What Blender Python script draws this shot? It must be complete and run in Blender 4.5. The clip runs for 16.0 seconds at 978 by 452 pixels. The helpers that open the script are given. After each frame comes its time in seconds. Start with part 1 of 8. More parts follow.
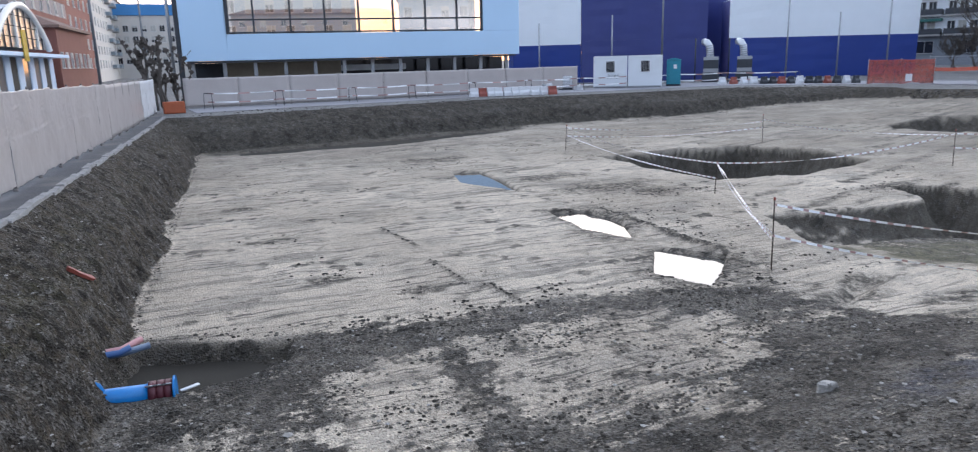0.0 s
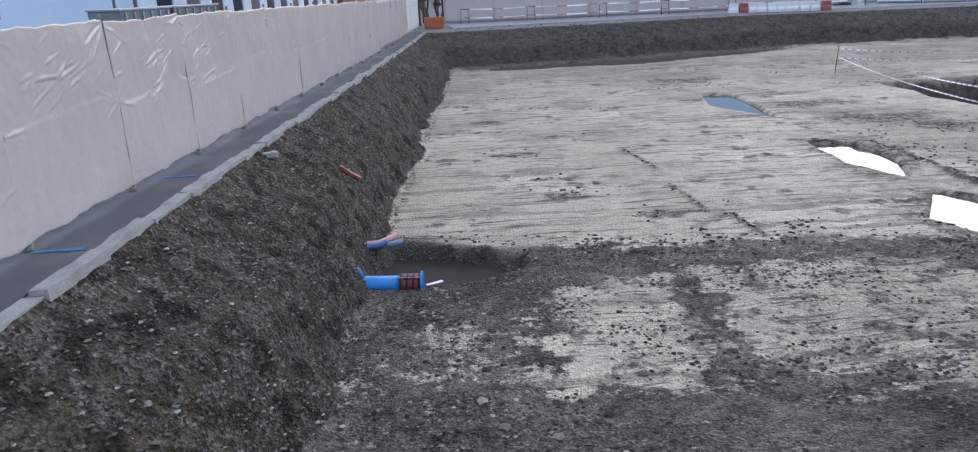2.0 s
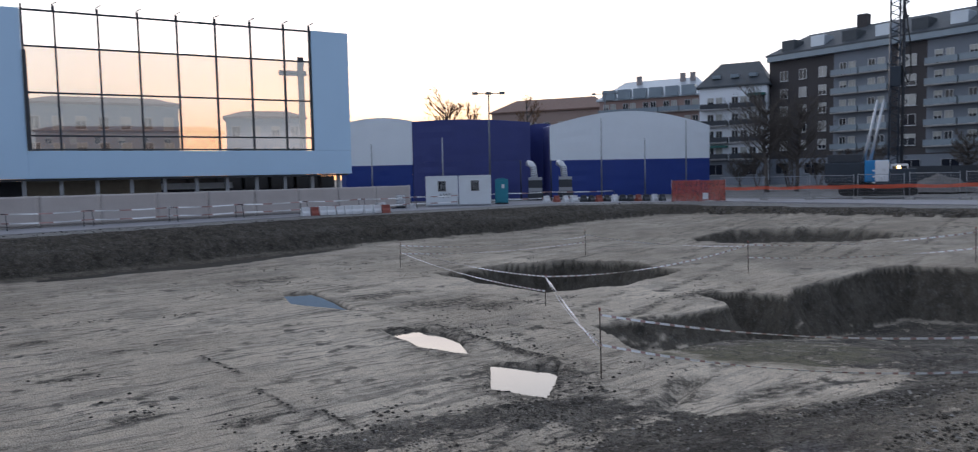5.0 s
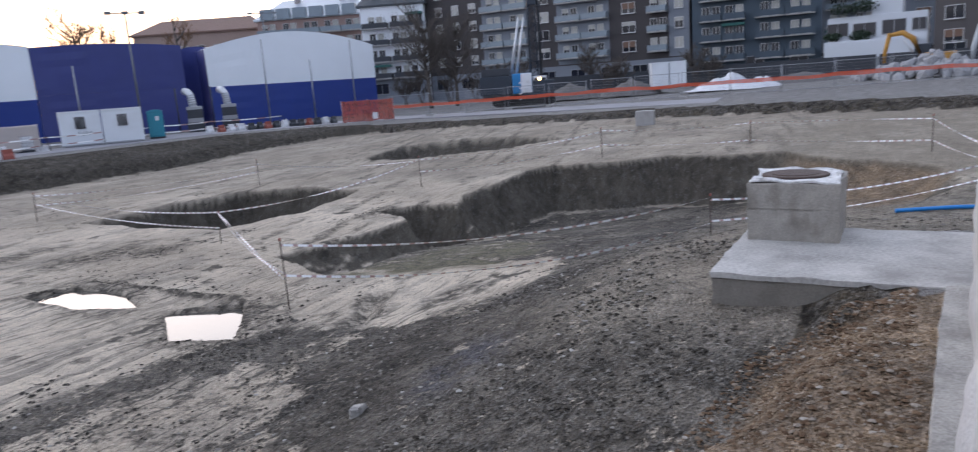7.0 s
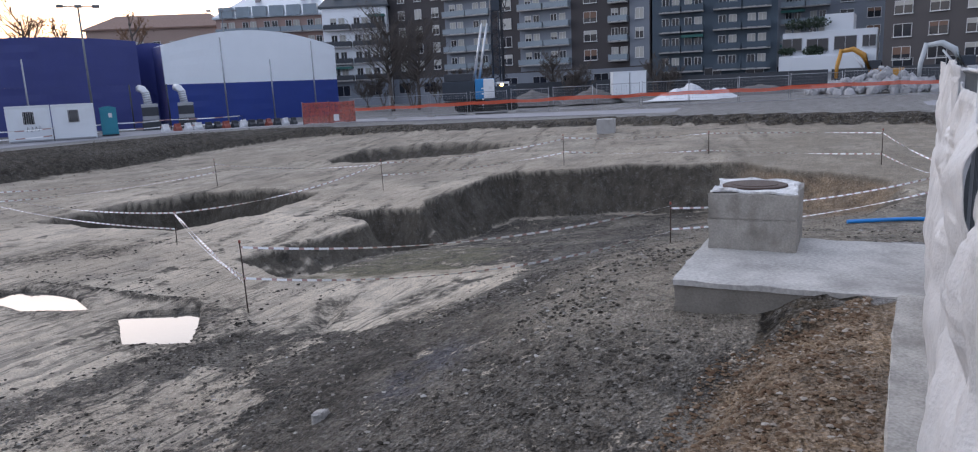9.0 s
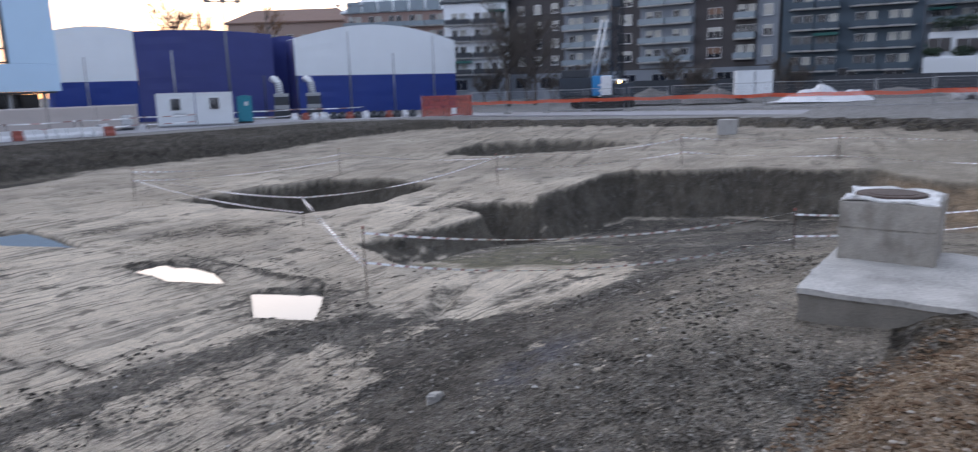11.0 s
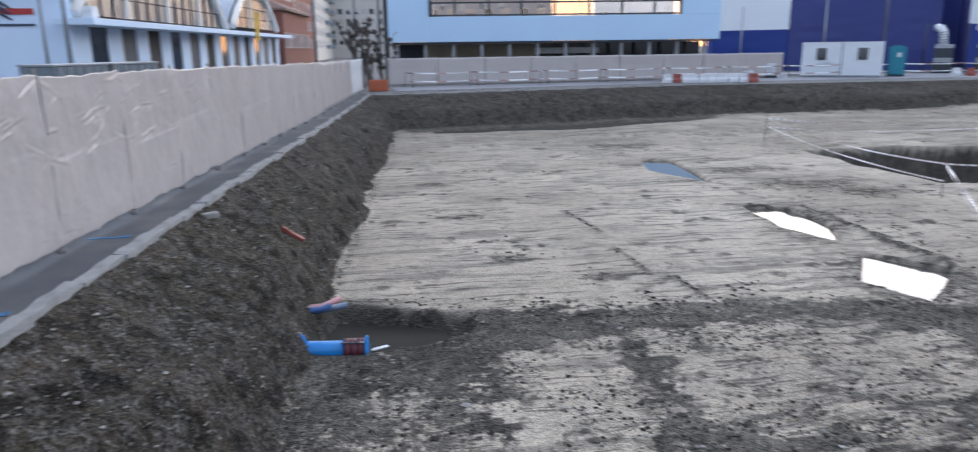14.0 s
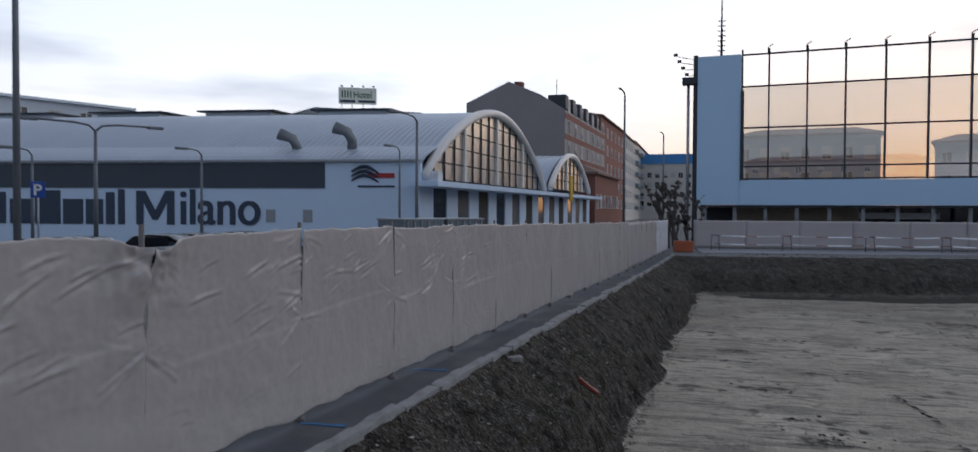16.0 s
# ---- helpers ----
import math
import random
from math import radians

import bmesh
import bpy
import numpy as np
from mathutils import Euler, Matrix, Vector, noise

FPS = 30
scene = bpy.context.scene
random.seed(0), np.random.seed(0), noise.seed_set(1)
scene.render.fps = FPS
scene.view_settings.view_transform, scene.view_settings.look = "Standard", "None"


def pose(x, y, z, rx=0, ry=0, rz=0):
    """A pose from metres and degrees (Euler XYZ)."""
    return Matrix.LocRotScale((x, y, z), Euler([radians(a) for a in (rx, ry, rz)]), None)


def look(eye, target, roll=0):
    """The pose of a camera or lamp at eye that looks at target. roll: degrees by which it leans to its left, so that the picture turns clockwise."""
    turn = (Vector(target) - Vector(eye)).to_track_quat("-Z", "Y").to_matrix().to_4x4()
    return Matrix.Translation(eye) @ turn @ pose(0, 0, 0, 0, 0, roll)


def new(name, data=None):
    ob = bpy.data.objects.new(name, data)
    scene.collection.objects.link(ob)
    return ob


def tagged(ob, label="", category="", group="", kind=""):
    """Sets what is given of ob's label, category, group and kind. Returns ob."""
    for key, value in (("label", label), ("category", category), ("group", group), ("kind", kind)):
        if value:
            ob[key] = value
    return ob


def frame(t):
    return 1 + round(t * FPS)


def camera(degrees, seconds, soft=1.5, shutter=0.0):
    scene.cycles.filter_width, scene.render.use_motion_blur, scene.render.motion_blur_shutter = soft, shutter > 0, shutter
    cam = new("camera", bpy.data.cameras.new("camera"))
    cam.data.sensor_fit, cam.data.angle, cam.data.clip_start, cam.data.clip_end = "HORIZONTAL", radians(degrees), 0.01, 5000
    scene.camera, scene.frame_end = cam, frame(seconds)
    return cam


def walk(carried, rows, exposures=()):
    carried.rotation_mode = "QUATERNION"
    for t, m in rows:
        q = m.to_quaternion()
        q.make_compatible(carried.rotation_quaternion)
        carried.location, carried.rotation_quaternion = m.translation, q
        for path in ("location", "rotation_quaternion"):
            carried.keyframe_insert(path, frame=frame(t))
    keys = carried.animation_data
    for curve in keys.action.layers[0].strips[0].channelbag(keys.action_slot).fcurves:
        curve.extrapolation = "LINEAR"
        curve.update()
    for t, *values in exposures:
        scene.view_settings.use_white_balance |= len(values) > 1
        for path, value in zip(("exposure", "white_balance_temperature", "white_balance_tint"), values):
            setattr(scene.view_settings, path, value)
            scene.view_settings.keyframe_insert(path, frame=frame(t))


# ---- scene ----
# ---- camera: time, heading (degrees east of the fence line's north), pitch, roll, place ----
PATH = [
    (0.0, 21.81, -12.90, -1.46, -0.06, -0.13, 4.43),
    (0.5, 19.79, -12.17, -1.42, -0.03, -0.03, 4.42),
    (1.0, 18.05, -11.94, -1.00, -0.03, -0.02, 4.41),
    (1.5, 8.80, -13.63, -1.68, -0.10, -0.06, 4.38),
    (2.0, 2.41, -18.52, -2.28, -0.06, -0.09, 4.39),
    (2.5, 7.95, -14.54, -0.69, -0.02, -0.05, 4.41),
    (3.0, 15.77, -11.15, -0.83, -0.01, -0.03, 4.41),
    (3.5, 23.77, -3.41, 0.11, -0.04, -0.02, 4.44),
    (3.7, 25.46, -1.94, 0.13, -0.01, -0.04, 4.41),
    (5.8, 42.03, -5.86, -2.20, 0.05, -0.06, 4.42),
    (6.0, 44.22, -6.11, -2.53, 0.05, -0.04, 4.39),
    (6.5, 51.98, -9.60, -4.76, 0.11, 0.02, 4.40),
    (7.0, 59.73, -11.12, -4.08, 0.24, 0.04, 4.38),
    (7.5, 64.14, -10.47, -3.30, 0.14, 0.08, 4.40),
    (8.0, 64.48, -11.28, -3.31, 0.19, 0.10, 4.40),
    (8.2, 63.92, -11.75, -3.21, 0.18, 0.11, 4.39),
    (10.3, 62.16, -9.31, -1.68, 0.19, 0.08, 4.41),
    (10.5, 62.03, -9.17, -1.34, 0.17, 0.09, 4.40),
    (11.0, 54.26, -10.95, -1.53, -0.01, 0.12, 4.42),
    (11.5, 43.55, -12.15, -1.11, -0.06, 0.09, 4.42),
    (12.0, 37.39, -12.54, -0.38, 0.08, 0.08, 4.41),
    (12.5, 34.45, -12.62, 0.41, 0.04, 0.04, 4.38),
    (13.0, 30.61, -13.05, 0.57, -0.08, 0.08, 4.41),
    (13.5, 18.47, -13.71, -0.37, -0.13, 0.03, 4.36),
    (14.0, 7.35, -13.82, -0.70, -0.15, 0.01, 4.39),
    (14.5, -4.06, -11.39, -0.84, -0.15, -0.04, 4.37),
    (15.0, -7.58, -8.52, 0.70, -0.16, -0.06, 4.38),
    (15.5, -11.94, -5.45, 1.27, -0.17, -0.10, 4.37),
    (16.0, -16.01, -1.30, 0.32, -0.15, -0.16, 4.38),
]


def aim(heading, pitch, roll, x, y, z):
    a, b = radians(heading), radians(pitch)
    eye = Vector((x, y, z))
    return look(eye, eye + Vector((math.sin(a) * math.cos(b), math.cos(a) * math.cos(b), math.sin(b))), roll)


cam = camera(67.88, 16.0, 1.1, 0.35)
EXPOSURE = [(0.0, 0.35), (2.9, 0.35), (3.5, -0.22), (4.8, -0.6), (5.9, -0.8), (6.5, -0.3), (7.0, 0.05), (8.2, 0.0), (10.5, -0.05), (12.0, 0.3), (14.4, 0.3), (15.0, 0.0), (15.5, -0.6), (16.0, -1.15)]
walk(cam, [(t, aim(*v)) for t, *v in PATH], [(t, stops, 6450 if 5 < t < 11 else 6250, 14 if 5 < t < 11 else 10) for t, stops in EXPOSURE])

# ---- sky and sun: dusk, the glow low in the north-east ----
def fill_ramp(node, stops):
    els = node.color_ramp.elements
    els[0].position, els[0].color = stops[0][0], (*stops[0][1], 1)
    els[1].position, els[1].color = stops[-1][0], (*stops[-1][1], 1)
    for pos, c in stops[1:-1]:
        els.new(pos).color = (*c, 1)


world = bpy.data.worlds.new("dusk_sky")
scene.world = world
world.use_nodes = True
wn, wl = world.node_tree.nodes, world.node_tree.links
wn.clear()
w_out, w_bg, w_sky = wn.new("ShaderNodeOutputWorld"), wn.new("ShaderNodeBackground"), wn.new("ShaderNodeTexSky")
w_sky.sky_type, w_sky.sun_disc = 'NISHITA', False
w_sky.sun_elevation, w_sky.sun_rotation = radians(3.0), radians(28)
w_co, w_sep = wn.new("ShaderNodeTexCoord"), wn.new("ShaderNodeSeparateXYZ")
wl.new(w_co.outputs["Generated"], w_sep.inputs[0])
w_ramp, w_glow, w_pale = wn.new("ShaderNodeValToRGB"), wn.new("ShaderNodeValToRGB"), wn.new("ShaderNodeValToRGB")
for node, stops in ((w_ramp, ((0.0, (0.47, 0.55, 0.72)), (0.25, (0.55, 0.67, 0.91)), (1.0, (0.58, 0.67, 0.87)))),
                    (w_glow, ((0.0, (1.4, 0.9, 0.62)), (0.06, (1.85, 1.38, 1.08)), (0.12, (2.2, 1.85, 1.64)), (0.2, (2.35, 2.15, 2.08)), (0.3, (2.1, 2.04, 2.1)), (0.45, (1.7, 1.85, 2.05)), (0.8, (0.64, 0.70, 0.85)), (1.0, (0.58, 0.67, 0.87)))),
                    (w_pale, ((0.0, (1.9, 1.75, 1.7)), (0.10, (2.35, 2.3, 2.32)), (0.2, (2.2, 2.3, 2.5)), (0.3, (1.95, 2.1, 2.38)), (0.45, (1.7, 1.9, 2.25)), (0.8, (0.64, 0.70, 0.85)), (1.0, (0.58, 0.67, 0.87))))):
    fill_ramp(node, stops)
    wl.new(w_sep.outputs["Z"], node.inputs[0])
w_dot, w_side, w_blend = wn.new("ShaderNodeVectorMath"), wn.new("ShaderNodeMapRange"), wn.new("ShaderNodeMix")
w_dot.operation = 'DOT_PRODUCT'
w_dot.inputs[1].default_value = (math.sin(radians(26)), math.cos(radians(26)), 0)
wl.new(w_co.outputs["Generated"], w_dot.inputs[0])
w_side.interpolation_type = 'SMOOTHSTEP'
w_side.inputs["From Min"].default_value, w_side.inputs["From Max"].default_value = -0.6, 0.5
wl.new(w_dot.outputs["Value"], w_side.inputs["Value"])
w_blend.data_type = 'RGBA'
w_near, w_north = wn.new("ShaderNodeMapRange"), wn.new("ShaderNodeMix")
w_near.interpolation_type, w_north.data_type = 'SMOOTHSTEP', 'RGBA'
w_near.inputs["From Min"].default_value, w_near.inputs["From Max"].default_value = 0.72, 1.0
wl.new(w_dot.outputs["Value"], w_near.inputs["Value"]), wl.new(w_near.outputs[0], w_north.inputs["Factor"])
wl.new(w_pale.outputs[0], w_north.inputs["A"]), wl.new(w_glow.outputs[0], w_north.inputs["B"])
wl.new(w_side.outputs[0], w_blend.inputs["Factor"]), wl.new(w_ramp.outputs[0], w_blend.inputs["A"]), wl.new(w_north.outputs["Result"], w_blend.inputs["B"])
w_map, w_cloud, w_cr = wn.new("ShaderNodeMapping"), wn.new("ShaderNodeTexNoise"), wn.new("ShaderNodeMapRange")
w_map.inputs["Scale"].default_value = (1.6, 1.6, 9.0)
w_cloud.inputs["Scale"].default_value, w_cloud.inputs["Detail"].default_value = 1.7, 5
w_cr.inputs["From Min"].default_value, w_cr.inputs["From Max"].default_value, w_cr.inputs["To Max"].default_value = 0.52, 0.7, 0.65
wl.new(w_co.outputs["Generated"], w_map.inputs[0]), wl.new(w_map.outputs[0], w_cloud.inputs["Vector"])
wl.new(w_cloud.outputs[0], w_cr.inputs["Value"])
w_mix = wn.new("ShaderNodeMix")
w_mix.data_type = 'RGBA'
w_mix.inputs["B"].default_value = (1.05, 1.14, 1.42, 1)
wl.new(w_cr.outputs[0], w_mix.inputs["Factor"]), wl.new(w_blend.outputs["Result"], w_mix.inputs["A"])
w_add = wn.new("ShaderNodeMix")
w_add.data_type, w_add.blend_type = 'RGBA', 'ADD'
w_add.inputs["Factor"].default_value = 0.05
wl.new(w_mix.outputs["Result"], w_add.inputs["A"]), wl.new(w_sky.outputs[0], w_add.inputs["B"])
w_bg.inputs["Strength"].default_value = 1.0
wl.new(w_add.outputs["Result"], w_bg.inputs[0]), wl.new(w_bg.outputs[0], w_out.inputs[0])
sun = new("sun", bpy.data.lights.new("sun", 'SUN'))
sun.data.energy, sun.data.angle, sun.data.color = 0.3, radians(50), (1.0, 0.9, 0.82)
sun.matrix_world = look((40, 75, 45), (0, 0, 0))

# ---- helpers of this scene ----
def part(name, bm, material, parent=None, label=""):
    """Links a bmesh as one mesh object under a thing or a part."""
    me = bpy.data.meshes.new(name)
    bm.to_mesh(me)
    bm.free()
    for m in (material if isinstance(material, (list, tuple)) else [material]):
        me.materials.append(m)
    ob = new(name, me)
    if parent is not None:
        ob.parent = parent
    if label:
        ob["label"] = label
    return ob


def thing(name, m, label, category, group="", kind=""):
    ob = new(name)
    ob.empty_display_size = 0.2
    ob.matrix_world = m
    return tagged(ob, label, category, group, kind)


def add_box(bm, x0, x1, y0, y1, z0, z1, mat=0, m=None):
    vs = [bm.verts.new(v) for v in ((x0, y0, z0), (x1, y0, z0), (x1, y1, z0), (x0, y1, z0),
                                    (x0, y0, z1), (x1, y0, z1), (x1, y1, z1), (x0, y1, z1))]
    if m is not None:
        for v in vs:
            v.co = m @ v.co
    for q in ((3, 2, 1, 0), (4, 5, 6, 7), (0, 1, 5, 4), (1, 2, 6, 5), (2, 3, 7, 6), (3, 0, 4, 7)):
        bm.faces.new([vs[i] for i in q]).material_index = mat
    return vs


def box(x0, x1, y0, y1, z0, z1, bevel=0.0, mat=0):
    bm = bmesh.new()
    add_box(bm, x0, x1, y0, y1, z0, z1, mat)
    if bevel:
        bmesh.ops.bevel(bm, geom=bm.edges[:], offset=bevel, segments=2, affect='EDGES', profile=0.6)
    return bm


def add_tube(bm, pts, radii, sides=8, mat=0, cap=True):
    """A tube along points, with a radius at each."""
    rings = []
    pts = [Vector(p) for p in pts]
    if not isinstance(radii, (list, tuple)):
        radii = [radii] * len(pts)
    for i, p in enumerate(pts):
        d = (pts[min(i + 1, len(pts) - 1)] - pts[max(i - 1, 0)]).normalized()
        u = d.cross(Vector((0, 0, 1)) if abs(d.z) < 0.9 else Vector((1, 0, 0))).normalized()
        v = d.cross(u)
        rings.append([bm.verts.new(p + radii[i] * (math.cos(k * math.tau / sides) * u + math.sin(k * math.tau / sides) * v))
                      for k in range(sides)])
    for a, b in zip(rings, rings[1:]):
        for k in range(sides):
            f = bm.faces.new((a[k], a[(k + 1) % sides], b[(k + 1) % sides], b[k]))
            f.smooth, f.material_index = True, mat
    if cap and sides > 2:
        bm.faces.new(rings[0][::-1]).material_index = mat
        bm.faces.new(rings[-1]).material_index = mat
    return rings


def tube(pts, radii, sides=8):
    bm = bmesh.new()
    add_tube(bm, pts, radii, sides)
    return bm


def prism(outline, z0, z1):
    """An upright prism over an outline of (x, y)."""
    bm = bmesh.new()
    lo = [bm.verts.new((x, y, z0)) for x, y in outline]
    hi = [bm.verts.new((x, y, z1)) for x, y in outline]
    n = len(outline)
    bm.faces.new(lo[::-1]), bm.faces.new(hi)
    for i in range(n):
        bm.faces.new((lo[i], lo[(i + 1) % n], hi[(i + 1) % n], hi[i]))
    bmesh.ops.recalc_face_normals(bm, faces=bm.faces[:])
    return bm


def frame_on(x0, y0, x1, y1, z=0.0):
    """A pose whose x axis runs from one plan point to the other, with its origin on the first; y points away to the left."""
    return pose(x0, y0, z, 0, 0, math.degrees(math.atan2(y1 - y0, x1 - x0)))


def polar(az, dist):
    return dist * math.sin(radians(az)), dist * math.cos(radians(az))

# ---- materials ----
def mat_new(name):
    m = bpy.data.materials.new(name)
    m.use_nodes = True
    nt = m.node_tree
    return m, nt.nodes, nt.links, nt.nodes["Principled BSDF"]


def surface(name, color, rough=0.7, metal=0.0, var=0.15, scale=3.0, bump=0.1, fine=40.0, dirt=None, dirt_amount=0.4, spec=0.5):
    """A plain procedural surface: colour varied at two scales, patches of dirt, roughness and relief."""
    m, n, l, p = mat_new(name)
    co = n.new("ShaderNodeTexCoord")
    big, small = n.new("ShaderNodeTexNoise"), n.new("ShaderNodeTexNoise")
    big.inputs["Scale"].default_value, big.inputs["Detail"].default_value = scale, 5
    small.inputs["Scale"].default_value, small.inputs["Detail"].default_value = fine, 4
    for t in (big, small):
        l.new(co.outputs["Object"], t.inputs["Vector"])
    add = n.new("ShaderNodeMath")
    add.operation = 'ADD'
    l.new(big.outputs[0], add.inputs[0]), l.new(small.outputs[0], add.inputs[1])
    ramp = n.new("ShaderNodeMapRange")
    ramp.inputs["From Min"].default_value, ramp.inputs["From Max"].default_value = 0.6, 1.4
    l.new(add.outputs[0], ramp.inputs["Value"])
    mix = n.new("ShaderNodeMix")
    mix.data_type = 'RGBA'
    c = Vector(color)
    mix.inputs["A"].default_value = (*(c * (1 - var)), 1)
    mix.inputs["B"].default_value = (*[min(1, v) for v in c * (1 + var)], 1)
    l.new(ramp.outputs[0], mix.inputs["Factor"])
    out = mix.outputs["Result"]
    if dirt is not None:
        st = n.new("ShaderNodeTexNoise")
        st.inputs["Scale"].default_value, st.inputs["Detail"].default_value = scale * 0.6, 8
        l.new(co.outputs["Object"], st.inputs["Vector"])
        rg = n.new("ShaderNodeMapRange")
        rg.inputs["From Min"].default_value, rg.inputs["From Max"].default_value = 0.5, 0.75
        rg.inputs["To Max"].default_value = dirt_amount
        l.new(st.outputs[0], rg.inputs["Value"])
        m2 = n.new("ShaderNodeMix")
        m2.data_type = 'RGBA'
        m2.inputs["B"].default_value = (*dirt, 1)
        l.new(rg.outputs[0], m2.inputs["Factor"]), l.new(out, m2.inputs["A"])
        out = m2.outputs["Result"]
    l.new(out, p.inputs["Base Color"])
    p.inputs["Roughness"].default_value, p.inputs["Metallic"].default_value = rough, metal
    p.inputs["Specular IOR Level"].default_value = spec
    if bump:
        b = n.new("ShaderNodeBump")
        b.inputs["Strength"].default_value, b.inputs["Distance"].default_value = bump, 0.02
        l.new(add.outputs[0], b.inputs["Height"]), l.new(b.outputs[0], p.inputs["Normal"])
    return m


def glass(name, tint=(0.03, 0.04, 0.05), rough=0.05, see=0.0, spec=0.5):
    """Window glass: a dark glossy pane; see: how much light goes through."""
    m, n, l, p = mat_new(name)
    p.inputs["Base Color"].default_value = (*tint, 1)
    p.inputs["Roughness"].default_value = rough
    p.inputs["Transmission Weight"].default_value = see
    p.inputs["Specular IOR Level"].default_value = spec
    p.inputs["IOR"].default_value = 1.5
    return m


CONCRETE = surface("concrete", (0.36, 0.35, 0.34), 0.85, var=0.2, scale=2.5, bump=0.35, dirt=(0.16, 0.14, 0.12), dirt_amount=0.5)


def sheeting():
    """Tarpaulin: matt beige plastic with short sharp creases in places."""
    m = surface("fence_sheet", (0.47, 0.425, 0.405), 0.29, var=0.07, scale=1.2, bump=0.06, fine=14)
    n, l = m.node_tree.nodes, m.node_tree.links
    p = n["Principled BSDF"]
    old = p.inputs["Normal"].links[0].from_socket
    co = n.new("ShaderNodeTexCoord")
    info = n.new("ShaderNodeObjectInfo")
    total = None
    for turn, scale, width in ((16, (0.7, 1.0, 5.5), 0.22), (-34, (0.9, 1.0, 7.0), 0.2)):
        mp, t = n.new("ShaderNodeMapping"), n.new("ShaderNodeTexNoise")
        mp.inputs["Rotation"].default_value = (0, radians(turn), 0)
        mp.inputs["Scale"].default_value = scale
        l.new(co.outputs["Object"], mp.inputs["Vector"])
        t.noise_dimensions = '4D'
        t.inputs["Scale"].default_value, t.inputs["Detail"].default_value = 0.9, 1.0
        mul = n.new("ShaderNodeMath")
        mul.operation = 'MULTIPLY'
        mul.inputs[1].default_value = 40.0 + turn
        l.new(info.outputs["Random"], mul.inputs[0]), l.new(mul.outputs[0], t.inputs["W"])
        l.new(mp.outputs[0], t.inputs["Vector"])
        rg = n.new("ShaderNodeMapRange")
        rg.inputs["From Min"].default_value, rg.inputs["From Max"].default_value = 0.46, 0.46 + width
        l.new(t.outputs[0], rg.inputs["Value"])
        k, kr, km = n.new("ShaderNodeTexNoise"), n.new("ShaderNodeMapRange"), n.new("ShaderNodeMath")
        k.noise_dimensions = '4D'
        k.inputs["Scale"].default_value = 1.5
        l.new(co.outputs["Object"], k.inputs["Vector"]), l.new(mul.outputs[0], k.inputs["W"])
        kr.inputs["From Min"].default_value, kr.inputs["From Max"].default_value = 0.53, 0.72
        l.new(k.outputs[0], kr.inputs["Value"])
        km.operation = 'MULTIPLY'
        l.new(rg.outputs[0], km.inputs[0]), l.new(kr.outputs[0], km.inputs[1])
        if total:
            ad = n.new("ShaderNodeMath")
            l.new(total, ad.inputs[0]), l.new(km.outputs[0], ad.inputs[1])
            total = ad.outputs[0]
        else:
            total = km.outputs[0]
    b = n.new("ShaderNodeBump")
    b.inputs["Strength"].default_value, b.inputs["Distance"].default_value = 0.25, 0.02
    l.new(total, b.inputs["Height"]), l.new(old, b.inputs["Normal"]), l.new(b.outputs[0], p.inputs["Normal"])
    return m


SHEET = sheeting()
STEEL = surface("galvanised_steel", (0.35, 0.36, 0.38), 0.45, 0.7, var=0.1)
DARK_STEEL = surface("dark_steel", (0.05, 0.055, 0.065), 0.5, 0.4, var=0.2)
ASPHALT = surface("asphalt", (0.07, 0.072, 0.08), 0.8, var=0.3, scale=1.5, bump=0.3, fine=90, dirt=(0.2, 0.18, 0.16), dirt_amount=0.5)
ROAD = surface("site_road", (0.26, 0.26, 0.28), 0.8, var=0.2, scale=0.5, bump=0.2, dirt=(0.16, 0.14, 0.12), dirt_amount=0.5)
PANEL_BLUE = surface("pale_blue_panel", (0.53, 0.73, 0.93), 0.45, var=0.03, scale=0.3, bump=0.0)
TENT_WHITE = surface("white_tent_fabric", (0.82, 0.86, 0.9), 0.5, var=0.04, scale=0.4, bump=0.1)
TENT_BLUE = surface("blue_tent_fabric", (0.012, 0.04, 0.24), 0.45, var=0.12, scale=0.4, bump=0.1)
TENT_VIOLET = surface("violet_blue_tent_fabric", (0.036, 0.048, 0.2), 0.45, var=0.12, scale=0.4, bump=0.1)

# ---- the ground: one sheet with the pit in it ----
def ease(t):
    t = np.clip(t, 0, 1)
    return t * t * (3 - 2 * t)


def lattice(x, y, k):
    """Gradient noise on arrays, about -0.7 to 0.7, with cells of one unit."""
    ix, iy = np.floor(x), np.floor(y)
    fx, fy = x - ix, y - iy
    sx, sy = fx * fx * fx * (fx * (fx * 6 - 15) + 10), fy * fy * fy * (fy * (fy * 6 - 15) + 10)

    def corner(dx, dy):
        h = np.sin((ix + dx) * 127.1 + (iy + dy) * 311.7 + k * 74.7) * 43758.5453
        a = (h - np.floor(h)) * math.tau
        return np.cos(a) * (fx - dx) + np.sin(a) * (fy - dy)
    low, high = corner(0, 0) * (1 - sx) + corner(1, 0) * sx, corner(0, 1) * (1 - sx) + corner(1, 1) * sx
    return low * (1 - sy) + high * sy


